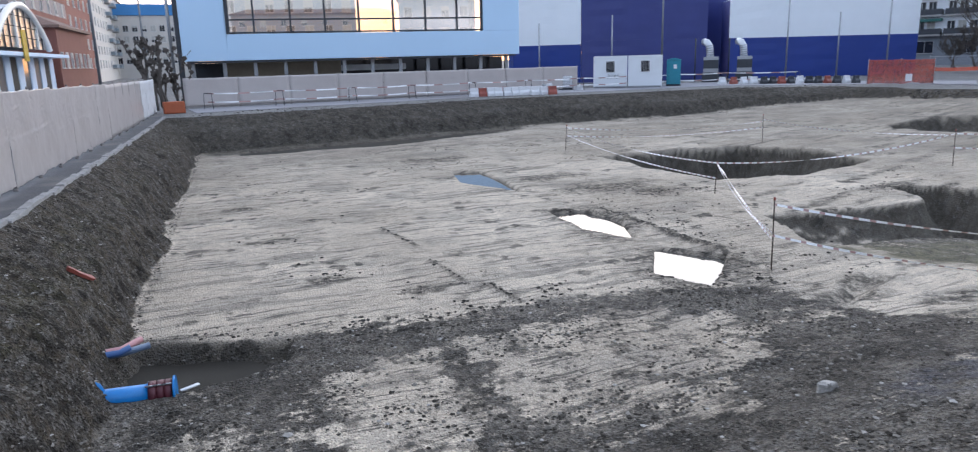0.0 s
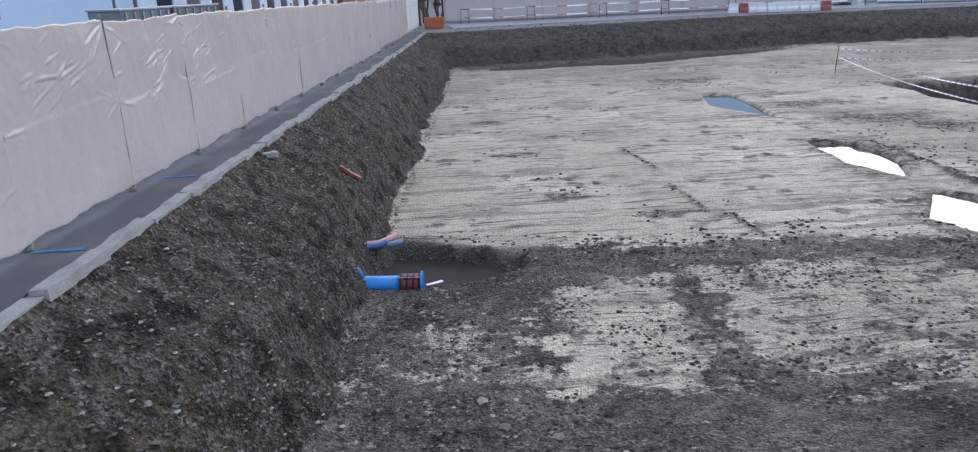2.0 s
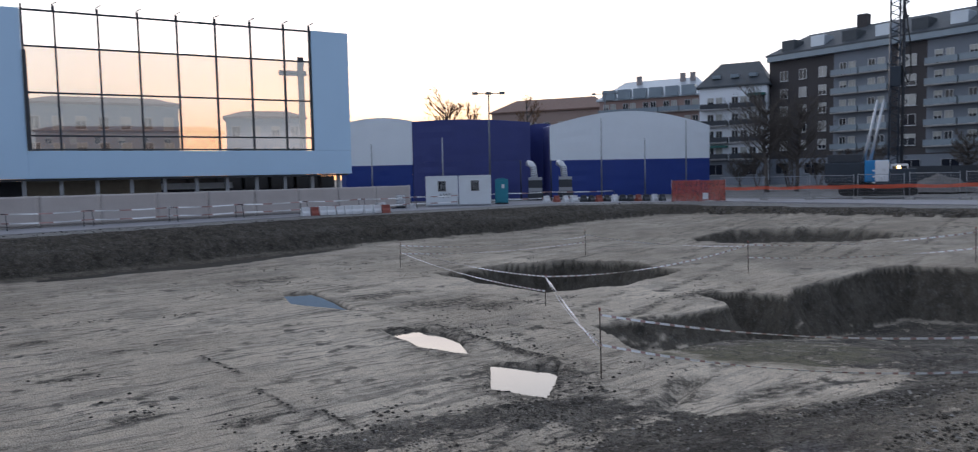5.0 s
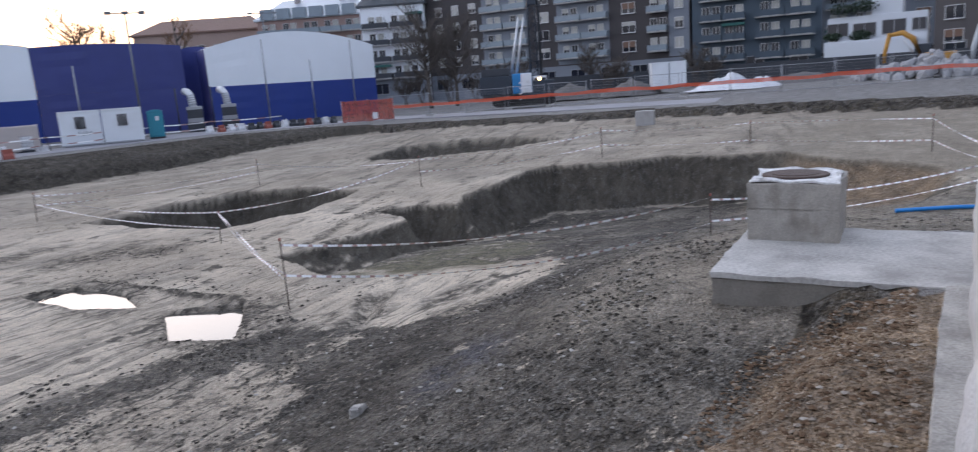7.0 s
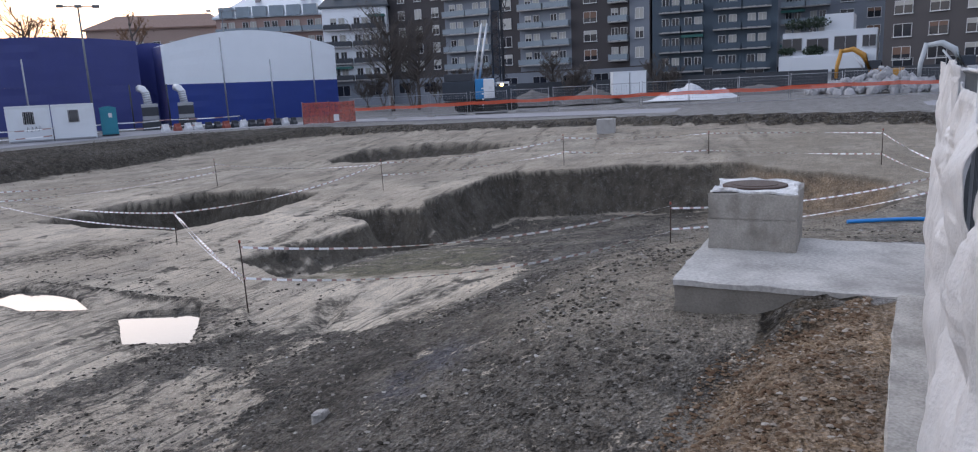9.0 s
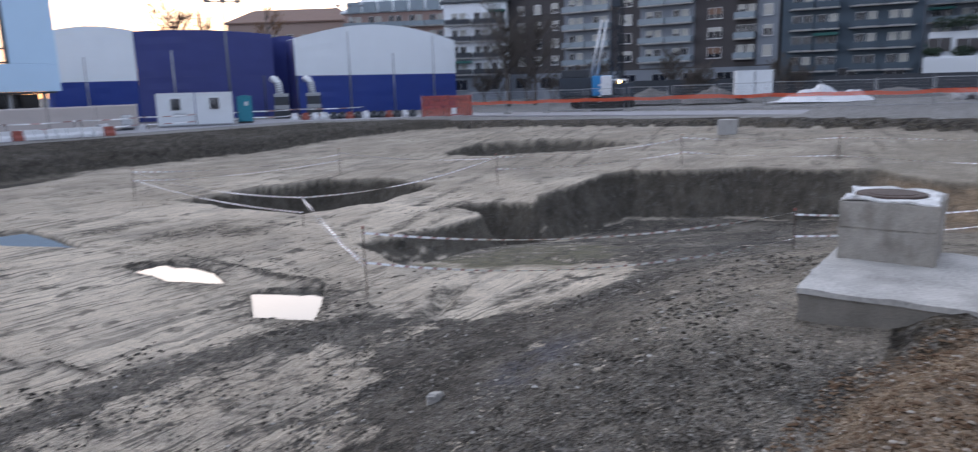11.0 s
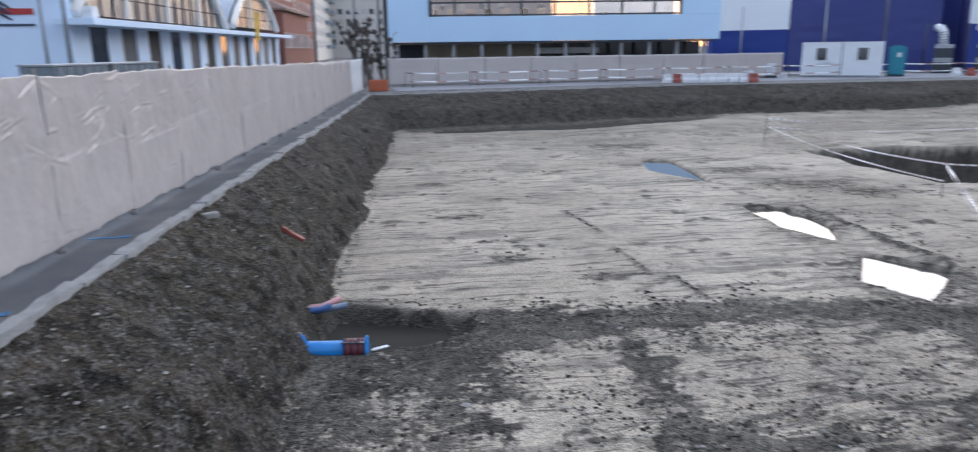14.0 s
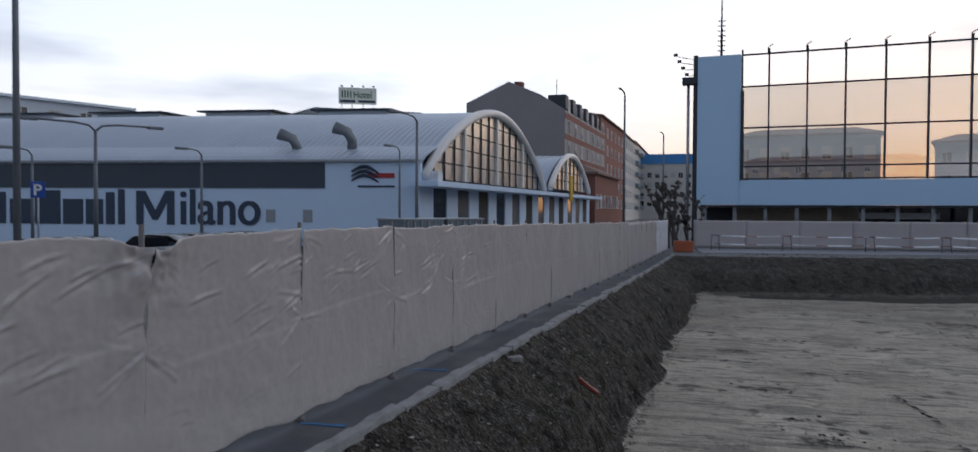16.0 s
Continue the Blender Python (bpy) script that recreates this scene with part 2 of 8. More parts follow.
def wave(x, y, s, k=0.0):
    """Smooth uneven noise on arrays, about -1 to 1, with features of size s."""
    a, b = np.asarray(x, float) / (1.5 * s), np.asarray(y, float) / (1.5 * s)
    return 1.55 * (lattice(a, b, k) + 0.5 * lattice(2.03 * a + 7.1, 2.03 * b - 3.3, k + 1) + 0.28 * lattice(4.1 * a - 2.7, 4.1 * b + 9.2, k + 2))


def beside(x, y, line):
    """The distance from a broken line."""
    best = np.full(np.shape(x), 1e9)
    for (ax, ay), (bx, by) in zip(line, line[1:]):
        ex, ey = bx - ax, by - ay
        t = np.clip(((x - ax) * ex + (y - ay) * ey) / (ex * ex + ey * ey), 0, 1)
        best = np.minimum(best, np.hypot(x - ax - t * ex, y - ay - t * ey))
    return best


def inside(x, y, poly):
    """The distance inside an outline (negative outside)."""
    best = np.full(np.shape(x), 1e9)
    sign = np.zeros(np.shape(x), bool)
    n = len(poly)
    for i in range(n):
        (ax, ay), (bx, by) = poly[i], poly[(i + 1) % n]
        ex, ey = bx - ax, by - ay
        t = np.clip(((x - ax) * ex + (y - ay) * ey) / (ex * ex + ey * ey), 0, 1)
        best = np.minimum(best, np.hypot(x - ax - t * ex, y - ay - t * ey))
        if ay != by:
            sign ^= ((ay > y) != (by > y)) & (x < ax + (y - ay) * ex / ey)
    return np.where(sign, best, -best)


HOLE_MID = [(17.0, 28.8), (20.5, 29.1), (24.5, 28.0), (25.4, 25.0), (24.5, 20.6), (20.3, 19.9), (17.3, 21.0), (16.7, 24.7)]
HOLE_FAR = [(34.0, 28.0), (38.0, 28.0), (39.3, 22.0), (36.6, 16.0), (34.5, 19.0), (32.5, 23.6), (33.0, 26.5)]
HOLE_BIG = [(14.4, 15.2), (18.0, 14.5), (19.4, 14.4), (20.4, 16.2), (21.6, 15.6), (21.8, 13.9), (24.9, 14.3), (28.2, 13.5), (29.4, 9.1),
            (29.1, 4.2), (27.1, 1.3), (25.5, -0.9), (23.2, -1.5), (20.0, 0.0), (18.0, 3.0), (15.2, 6.5), (13.2, 10.8), (13.4, 13.4)]
PUDDLES = [[(9.4, 18.8), (10.5, 18.5), (10.6, 16.7), (9.9, 15.0), (9.3, 16.4)],
           [(9.8, 13.9), (10.7, 12.5), (10.0, 11.8), (9.1, 11.0), (8.6, 12.2)],
           [(9.6, 27.8), (10.6, 27.5), (10.5, 25.0), (10.2, 22.5), (9.6, 23.5), (9.0, 25.1)],
           [(-1.3, 12.2), (0.2, 11.7), (0.5, 11.2), (0.1, 10.7), (-0.6, 10.5), (-1.5, 10.8)],
           [(2.0, 38.6), (10.0, 39.0), (19.0, 42.5), (17.0, 43.6), (9.0, 41.6), (2.0, 40.4)]]


RUT = [(9.1, 18.9), (10.9, 18.2), (11.0, 16.1), (10.85, 14.4), (10.95, 12.9), (10.6, 12.1)]
DRAG_MARKS = [[(4.4, 18.9), (4.75, 16.6)], [(4.6, 15.2), (4.75, 13.1)], [(5.1, 13.0), (5.3, 11.8)], [(8.4, 12.2), (8.8, 11.0), (9.7, 11.2)]]
POOL = [(-1.5, 12.6), (0.4, 11.85), (1.1, 11.75), (1.0, 10.9), (0.2, 10.45), (-0.6, 10.2), (-1.6, 10.6)]
TROUGH = [(10.35, 9.3), (11.6, 10.0), (12.4, 10.2), (12.5, 9.7), (11.7, 9.4), (10.5, 8.9)]


def street(x, y):
    return 2.1 - 0.35 * ease(y / 40) + 0.012 * np.clip(x - 35, 0, 25) * (1 - ease(y / 40))


def terrain(x, y):
    """Heights of the ground and how deep each place lies inside the pit."""
    x, y = np.asarray(x, float), np.asarray(y, float)
    wob = 0.18 * wave(x, y, 2.3, 1.0) + 0.08 * wave(x, y, 0.7, 4.0)
    rim_s = 0.5 - 0.6 * ease((x - 4) / 1.5) - 9.0 * ease((x - 10.9) / 1.6)
    sides = [((x + 3.80 - 0.053 * y), 1.7), ((43.5 + 0.202 * (x + 1.7) - y) * 0.98, 3.4), (48.0 - y, 3.4),
             ((48 - 0.8 * (x - 41) - y) * 0.78, 2.5), ((46 + (y - 14) * 0.192 - x) * 0.98, 1.1), (46 + (y - 14) * 0.05 - x, 1.1),
             (y - rim_s, 2.2 - 1.1 * ease((x - 4) / 1.5))]
    t = np.min([(d + wob * 1.15 * np.clip(d, 0, 1)) / w for d, w in sides], axis=0)
    tt = np.clip(t, 0, 1)
    prof = 0.72 * tt + 0.28 * ease((tt - 0.62) / 0.38)
    low = 1.55 * ease((x - 0.55 * y - 5) / 34)
    low = low + 1.75 * ease((9.5 - np.hypot((x - 9.5) * 0.85, y)) / 8) * ease(1.2 - 0.0 * x)
    rough = 0.018 * wave(x, y, 1.7, 2.0) + 0.008 * wave(x, y, 0.6, 6.0) * (np.hypot(x, y) < 19)
    low = low + rough * 1.5
    deep = np.zeros_like(low)
    d = inside(x, y, HOLE_MID) + 0.25 * wave(x, y, 1.5, 3)
    deep += 1.7 * np.clip(d / 0.7, 0, 1) ** 0.75
    d = inside(x, y, HOLE_FAR) + 0.25 * wave(x, y, 1.5, 5)
    deep += 0.75 * np.clip(d / 0.6, 0, 1) ** 0.8
    d = inside(x, y, HOLE_BIG) + 0.3 * wave(x, y, 1.6, 7)
    front = np.minimum(np.maximum((x - 13.2) * 0.86 + (y - 10.8) * 0.5, 0), 11)
    front = np.where(y > 12.2, np.maximum(front, (y - 12.4) * 11), front)
    deep += 1.8 * np.clip(d / (0.95 + 0.12 * wave(x, y, 0.5, 2.0)), 0, 1) ** 0.8 * np.clip(front / 11, 0, 1) ** 0.9 * (0.62 + 0.38 * ease((x - 16) / 7))
    deep += 0.16 * ease((inside(x, y, TROUGH) + 0.12 + 0.06 * wave(x, y, 0.4, 2.0)) / 0.4)
    deep += 0.34 * ease((inside(x, y, POOL) + 0.08 + 0.1 * wave(x, y, 0.5, 6.0)) / 0.28)
    low = low + 0.09 * np.exp(-(beside(x, y, RUT) / 0.17) ** 2) * (0.7 + 0.5 * wave(x, y, 0.4, 3.0))
    for line in DRAG_MARKS:
        low = low + 0.04 * np.exp(-(beside(x, y, line) / 0.09) ** 2) * (0.6 + 0.7 * wave(x, y, 0.3, 5.0))
    for poly in PUDDLES[:3] + PUDDLES[4:]:
        deep += 0.22 * ease((inside(x, y, poly) + 0.1) / 0.22)
    low = low - deep
    clump = (0.13 * wave(x, y, 1.1, 5.0) + 0.07 * wave(x, y, 0.4, 1.5) + 0.04 * wave(x, y, 0.2, 7.5)) * np.clip(1 - np.abs(2 * tt - 1.15), 0, 1) * (1 - 0.65 * ease((np.hypot(x, y) - 18) / 18)) * (np.hypot(x, y) < 75)
    high = street(x, y)
    z = high + (low - high) * prof + clump
    foot = 1.35 - 0.2 * (x - 5) - 1.0 * ease((x - 6.9) / 1.5) + 0.14 * wave(x, y, 0.9, 2.0)
    ridge = ease((foot - y) / 1.15) * ease((x - 2.4) / 1.5) * ease((8.5 - x) / 0.4) * (y > -0.9)
    z = z + (np.maximum(z, 2.08) - z) * ridge
    away = np.hypot(np.maximum(np.maximum(8.3 - x, x - 10.9), 0), np.maximum(np.maximum(-0.95 - y, y - 1.9), 0))
    z = np.where(t > 0, np.maximum(z, 1.63 - 0.4 * away + 0.05 * wave(x, y, 0.6, 3.0)), z)
    return z, t, deep


def ramp_axis(*spans):
    out = []
    for a, b, step in spans:
        out += list(np.arange(a, b - 1e-6, step))
    return np.array(out + [spans[-1][1]])


GX = ramp_axis((-1600, -100, 300), (-100, -8, 8), (-8, -4.4, 0.3), (-4.4, 13, 0.065), (13, 31, 0.075), (31, 32, 0.25), (32, 48, 0.4), (48, 120, 6), (120, 1600, 296))
GY = ramp_axis((-1600, -40, 260), (-40, -12, 7), (-12, -0.8, 0.25), (-0.8, 17, 0.065), (17, 30, 0.13), (30, 31, 0.25), (31, 50, 0.35), (50, 130, 8), (130, 1600, 294))


def make_ground(material):
    gx, gy = np.meshgrid(GX, GY)
    z, t, deep = terrain(gx, gy)
    near = (t > 0.02) & (np.hypot(gx, gy) < 40)
    z = z + near * (np.hypot(gx, gy) < 22) * (0.006 + 0.016 * ease((1.1 - t) / 0.1)) * (0.7 * wave(gx, gy, 0.31, 9.0) + wave(gx, gy, 0.14, 2.0))
    flat = ease((t - 1) * 3) * (np.hypot(gx, gy) < 45)
    z = z + flat * ease((15 - gx) / 5) * (0.009 * wave(gx * 0.22 + gy * 0.05, gy - gx * 0.2, 0.42, 3.0) + 0.016 * np.clip(wave(gx * 0.3, gy - gx * 0.24, 0.9, 8.0) - 0.45, 0, 1))
    nx, ny = len(GX), len(GY)
    co = np.stack([gx, gy, z], -1).reshape(-1, 3)
    i = (np.arange(ny - 1)[:, None] * nx + np.arange(nx - 1)[None, :]).ravel()
    quads = np.stack([i, i + 1, i + nx + 1, i + nx], 1)
    me = bpy.data.meshes.new("ground")
    me.from_pydata(co.tolist(), [], quads.tolist())
    me.polygons.foreach_set("use_smooth", np.ones(len(quads), bool))
    # where each soil lies
    x, y = gx, gy
    n1, n2 = wave(x, y, 2.2, 0.4), wave(x, y, 0.8, 5.0)
    soil_line = [(8.0, 11.4), (9.7, 10.4), (10.2, 8.7), (10.7, 6.8), (12.4, 6.2), (14.8, 6.8), (16.6, 7.8), (19.0, 9.4), (23.0, 10.6), (26.0, 8.5), (27.0, 3.0), (23.0, -1.0),
                 (32.0, -9.0), (-6.0, -9.0), (-6.0, 12.4), (3.0, 11.6)]
    gravel = ease((inside(x, y, soil_line) + 0.25 * n1 + 0.25 * n2) / 0.6 + 0.5)
    pale = np.zeros_like(x)
    for poly, k in (([(0.9, 6.9), (1.2, 10.2), (3.0, 10.1), (3.05, 7.0)], 0.8), ([(3.3, 7.3), (3.4, 10.4), (6.3, 10.5), (8.4, 9.7), (8.2, 8.3), (6.6, 7.1), (4.0, 6.9)], 0.68),
                    ([(-1.4, 7.2), (-1.3, 8.0), (-0.4, 8.9), (0.75, 8.8), (0.8, 7.2)], 0.4), ([(8.6, 9.4), (10.2, 9.2), (9.6, 8.3), (8.4, 8.6)], 0.6), ([(11.6, 9.3), (12.6, 8.9), (11.9, 7.2), (10.9, 6.2), (10.1, 6.3), (10.8, 8.2)], 0.75), ([(4.2, 6.2), (5.4, 7.6), (6.6, 6.9), (5.6, 5.9)], 0.6)):
        pale = np.maximum(pale, k * ease((inside(x, y, poly) + 0.22 * n2 + 0.2 * wave(x, y, 0.35, 2.0)) / 0.4 + 0.4))
    gravel = gravel * (1 - pale)
    dirt = np.zeros_like(x)
    n3 = wave(x, y, 0.3, 4.0)
    # the two patches at the trough stand in for its shadow; others are earth
    for px, py, rx, ry in ((10.2, 31.8, 1.7, 0.7), (13.2, 21.5, 1.9, 0.9), (12.2, 24.5, 1.6, 0.8), (14.3, 20.0, 1.3, 0.7), (1.5, 18.9, 0.8, 0.25), (0.9, 23.6, 0.9, 0.35), (2.3, 14.6, 0.6, 0.3),
                           (3.8, 13.2, 0.45, 0.3), (8.0, 10.8, 1.6, 0.6), (20.4, 16.4, 1.5, 0.45), (7.8, 17.5, 0.5, 0.2), (2.8, 20.9, 0.6, 0.2), (9.6, 12.0, 1.7, 1.9), (10.0, 16.9, 1.1, 2.1), (11.9, 9.9, 0.7, 0.35), (10.9, 9.3, 1.0, 0.35), (13.0, 7.6, 0.7, 0.2), (9.0, 8.9, 1.2, 0.4), (10.2, 6.9, 1.7, 0.9), (8.6, 7.7, 1.4, 0.5), (12.5, 5.2, 1.6, 0.8), (6.6, 6.0, 1.8, 0.8), (4.6, 5.6, 1.5, 0.6), (8.3, 6.4, 1.5, 0.7), (12.2, 8.2, 1.0, 0.4), (0.3, 9.6, 1.0, 0.6), (0.2, 11.0, 1.0, 0.35), (3.1, 8.6, 0.2, 0.9)):
        r = np.hypot((x - px - 0.2 * (y - py)) / rx, (y - py) / ry)
        dirt = np.maximum(dirt, ease(1.35 - r + 0.35 * n2 + 0.25 * n3))
    spot = np.random.default_rng(7)
    for _ in range(150):
        px, py = spot.uniform(9, 45), spot.uniform(-3, 38)
        rx, ry = spot.uniform(0.3, 1.2 + 0.05 * px), spot.uniform(0.08, 0.3)
        r = np.hypot((x - px) / rx, (y - py - 0.24 * (x - px)) / ry)
        dirt = np.maximum(dirt, 0.8 * ease(1.3 - r + 0.35 * n2 + 0.25 * n3))
    dirt = np.maximum(dirt, ease(1.5 - beside(x, y, RUT) / 0.16 + 0.5 * n2 + 0.5 * n3))
    for line in DRAG_MARKS:
        dirt = np.maximum(dirt, 0.8 * ease(1.3 - beside(x, y, line) / 0.07 + 0.7 * n3))
    bank = ease((1.04 - t) / 0.12) * (t > -0.2)
    foot = 1.45 - 0.2 * (x - 5) - 1.0 * ease((x - 6.9) / 1.5) + 0.14 * wave(x, y, 0.9, 2.0)
    brown = ease((x - 2.6) / 1.5) * ease((foot - y + 0.12 * n2) / 0.35) * ease((8.7 - x) / 0.4) * (y > -0.9)
    orange = ease((x - 22.6 + 0.8 * n2) / 2.2) * ease((5.5 - y) / 3) * ease(deep / 0.25)
    brown = np.maximum(brown, 0.9 * orange)
    dug = np.maximum(*[ease((inside(x, y, h) + 0.25 * wave(x, y, 1.5, c) + 0.03) / 0.1) for h, c in ((HOLE_MID, 3), (HOLE_FAR, 5))])
    olive = ease((inside(x, y, [(14.2, 8.6), (17.5, 8.0), (20.2, 10.2), (19.5, 12.3), (15.5, 12.6), (13.4, 12.2)]) + 0.6 * n1 + 0.4 * n2) / 0.9 + 0.2)
    edge_in = inside(x, y, HOLE_BIG)
    floor = ease((edge_in - 0.9 + 0.3 * n2) / 0.6)
    gz = np.gradient(z, GY, GX)
    # steep hole walls and whole dug holes take the dark cut colour too
    steep = ease((np.hypot(gz[0], gz[1]) - 0.4) / 0.35) * ease((deep - 0.02) / 0.08)
    wet_shade = np.maximum(steep * (edge_in > -0.8), np.maximum(dug, ease((deep - 0.05) / 0.12) * (edge_in < -0.8))) * (1 - orange)
    gravel = np.maximum(gravel, 0.9 * floor)
    wet_shade = np.maximum(wet_shade * (1 - ease((inside(x, y, TROUGH) + 0.3) / 0.2)), ease((inside(x, y, POOL) + 0.12 + 0.1 * n2) / 0.2))
    gravel = gravel * (1 - 0.8 * ease((inside(x, y, [(10.15, 9.15), (10.35, 8.85), (11.9, 9.7), (11.6, 9.95)]) + 0.15 + 0.1 * n3) / 0.2))
    # far bank coloured darker to imitate the shadow on it
    wet_shade = np.maximum(wet_shade, 0.75 * bank * ease((y - 36) / 4) * (t < 1))
    wet_shade = np.maximum(wet_shade, 0.9 * ease((inside(x, y, [(0.5, 38.8), (10, 38.8), (19.5, 42.2), (23, 47.5), (-1, 44.5)]) + 0.3 * n1) / 0.5))
    moss = ease((t - 0.1) / 0.3) * ease((0.75 - t) / 0.2) * ease((wave(x, y, 2.6, 12.0) + 0.15) / 0.5) * (x < 4)
    blue = ease(1.5 - np.hypot((x - 7.4) / 0.9, (y - 4.7) / 0.5) + 0.3 * n2)
    for name, values in (("gravel", gravel), ("bank", bank), ("brown", brown), ("wet_shade", wet_shade), ("olive", olive), ("dirt", 0.7 * dirt), ("blue", blue), ("moss", moss), ("damp", np.maximum(ease((x - 19 + 2.5 * n1) / 11), 0.75 * ease((y - 23 + 2.5 * n1) / 14))), ("dry", ease((x - 6.4 + 0.5 * n1) / 2.5) * ease((5.6 - y + 0.5 * n2) / 2.5)), ("scrape", 1 - 0.75 * ease((x - 9.5 + n1) / 6)), ("inside", np.maximum(ease(t * 8 + 0.5), brown))):
        at = me.attributes.new(name, 'FLOAT', 'POINT')
        at.data.foreach_set("value", np.ascontiguousarray(values, np.float32).ravel())
    me.materials.append(material)
    return tagged(new("ground", me), "bare sandy pit floor with dark gravel and earth banks", "ground", kind="structure")


def soil():
    m, n, l, p = mat_new("soil")
    geo = n.new("ShaderNodeNewGeometry")

    def attr(name):
        a = n.new("ShaderNodeAttribute")
        a.attribute_name = name
        return a.outputs["Fac"]

    def noise_at(scale, detail=5, vec=None, rough=0.6):
        t = n.new("ShaderNodeTexNoise")
        t.inputs["Scale"].default_value, t.inputs["Detail"].default_value = scale, detail
        t.inputs["Roughness"].default_value = rough
        l.new(vec or geo.outputs["Position"], t.inputs["Vector"])
        return t.outputs[0]

    def span(v, a, b, c=0.0, d=1.0):
        r = n.new("ShaderNodeMapRange")
        for k, q in zip(("From Min", "From Max", "To Min", "To Max"), (a, b, c, d)):
            r.inputs[k].default_value = q
        l.new(v, r.inputs["Value"])
        return r.outputs[0]

    def mix(f, a, b):
        x = n.new("ShaderNodeMix")
        x.data_type = 'RGBA'
        for k, q in (("Factor", f), ("A", a), ("B", b)):
            if isinstance(q, (tuple, float)):
                x.inputs[k].default_value = q if isinstance(q, float) else (*q, 1)
            else:
                l.new(q, x.inputs[k])
        return x.outputs["Result"]

    def math2(op, a, b):
        x = n.new("ShaderNodeMath")
        x.operation = op
        for i, q in enumerate((a, b)):
            if isinstance(q, float):
                x.inputs[i].default_value = q
            else:
                l.new(q, x.inputs[i])
        return x.outputs[0]

    # scraper marks: noise stretched along the machine's passes; their dark colour includes painted ridge shading
    mp = n.new("ShaderNodeMapping")
    mp.inputs["Scale"].default_value = (0.28, 3.2, 0.3)
    mp.inputs["Rotation"].default_value = (0, 0, radians(14))
    l.new(geo.outputs["Position"], mp.inputs["Vector"])
    streak = noise_at(1.0, 6, mp.outputs[0])
    mp2 = n.new("ShaderNodeMapping")
    mp2.inputs["Scale"].default_value = (0.5, 6.0, 0.5)
    mp2.inputs["Rotation"].default_value = (0, 0, radians(10))
    l.new(geo.outputs["Position"], mp2.inputs["Vector"])
    streak2 = noise_at(1.6, 5, mp2.outputs[0])
    broad, mid, fine = noise_at(0.18, 4), noise_at(1.7, 7), noise_at(22.0, 5)
    patch = noise_at(0.55, 5)
    sand = mix(span(broad, 0.35, 0.65), (0.46, 0.394, 0.315), (0.67, 0.582, 0.47))
    sand = mix(span(patch, 0.5, 0.66, 0.0, 0.6), sand, (0.29, 0.26, 0.222))
    sand = mix(math2('MULTIPLY', span(streak, 0.54, 0.595, 0.0, 0.65), math2('MULTIPLY', attr("scrape"), span(broad, 0.3, 0.6, 0.5, 1.0))), sand, (0.19, 0.168, 0.142))
    sand = mix(math2('MULTIPLY', span(streak2, 0.575, 0.605, 0.0, 0.8), span(attr("scrape"), 0.0, 1.0, 0.35, 1.0)), sand, (0.10, 0.09, 0.078))
    crumbs = math2('MULTIPLY', span(mid, 0.55, 0.60), span(noise_at(0.35, 3), 0.5, 0.6))
    sand = mix(math2('MULTIPLY', crumbs, 0.85), sand, (0.055, 0.05, 0.044))
    crumb = noise_at(4.5, 9, rough=0.8)
    sand = mix(math2('MULTIPLY', attr("dirt"), span(crumb, 0.42, 0.54, 0.25, 1.0)), sand, (0.085, 0.077, 0.067))
    sand = mix(math2('MULTIPLY', attr("damp"), span(patch, 0.35, 0.65, 0.45, 0.8)), sand, (0.24, 0.212, 0.177))
    stones = n.new("ShaderNodeTexVoronoi")
    stones.inputs["Scale"].default_value = 30.0
    l.new(geo.outputs["Position"], stones.inputs["Vector"])
    speck = mix(span(stones.outputs["Color"], 0.2, 0.95), (0.02, 0.019, 0.018), (0.3, 0.288, 0.27))
    gravel = mix(span(mid, 0.36, 0.64), (0.04, 0.034, 0.0275), (0.148, 0.129, 0.106))
    gravel = mix(span(noise_at(0.42, 6), 0.48, 0.64, 0.0, 0.75), gravel, (0.22, 0.195, 0.163))
    gravel = mix(span(noise_at(0.75, 6, rough=0.7), 0.5, 0.6, 0.0, 0.85), gravel, (0.022, 0.0195, 0.0165))
    gravel = mix(span(noise_at(9.0, 5), 0.42, 0.65, 0.12, 0.5), gravel, speck)
    gravel = mix(math2('MULTIPLY', attr("blue"), span(noise_at(2.2, 8, rough=0.75), 0.42, 0.6, 0.0, 0.55)), gravel, (0.1, 0.105, 0.135))
    earth = mix(span(mid, 0.35, 0.65), (0.026, 0.02, 0.0145), (0.075, 0.06, 0.043))
    earth = mix(span(patch, 0.45, 0.62, 0.0, 0.55), earth, (0.082, 0.066, 0.043))
    earth = mix(span(noise_at(6.0, 5), 0.42, 0.62, 0.1, 0.6), earth, speck)
    earth = mix(span(noise_at(2.6, 6, rough=0.7), 0.52, 0.6, 0.0, 0.8), earth, (0.013, 0.011, 0.009))
    earth = mix(math2('MULTIPLY', attr("moss"), span(noise_at(3.5, 6, rough=0.7), 0.45, 0.65, 0.0, 0.5)), earth, (0.062, 0.058, 0.03))
    brown = mix(span(mid, 0.35, 0.65), (0.15, 0.1, 0.06), (0.36, 0.25, 0.152))
    brown = mix(0.35, brown, speck)
    street_c = mix(span(mid, 0.35, 0.65), (0.19, 0.185, 0.18), (0.27, 0.26, 0.255))
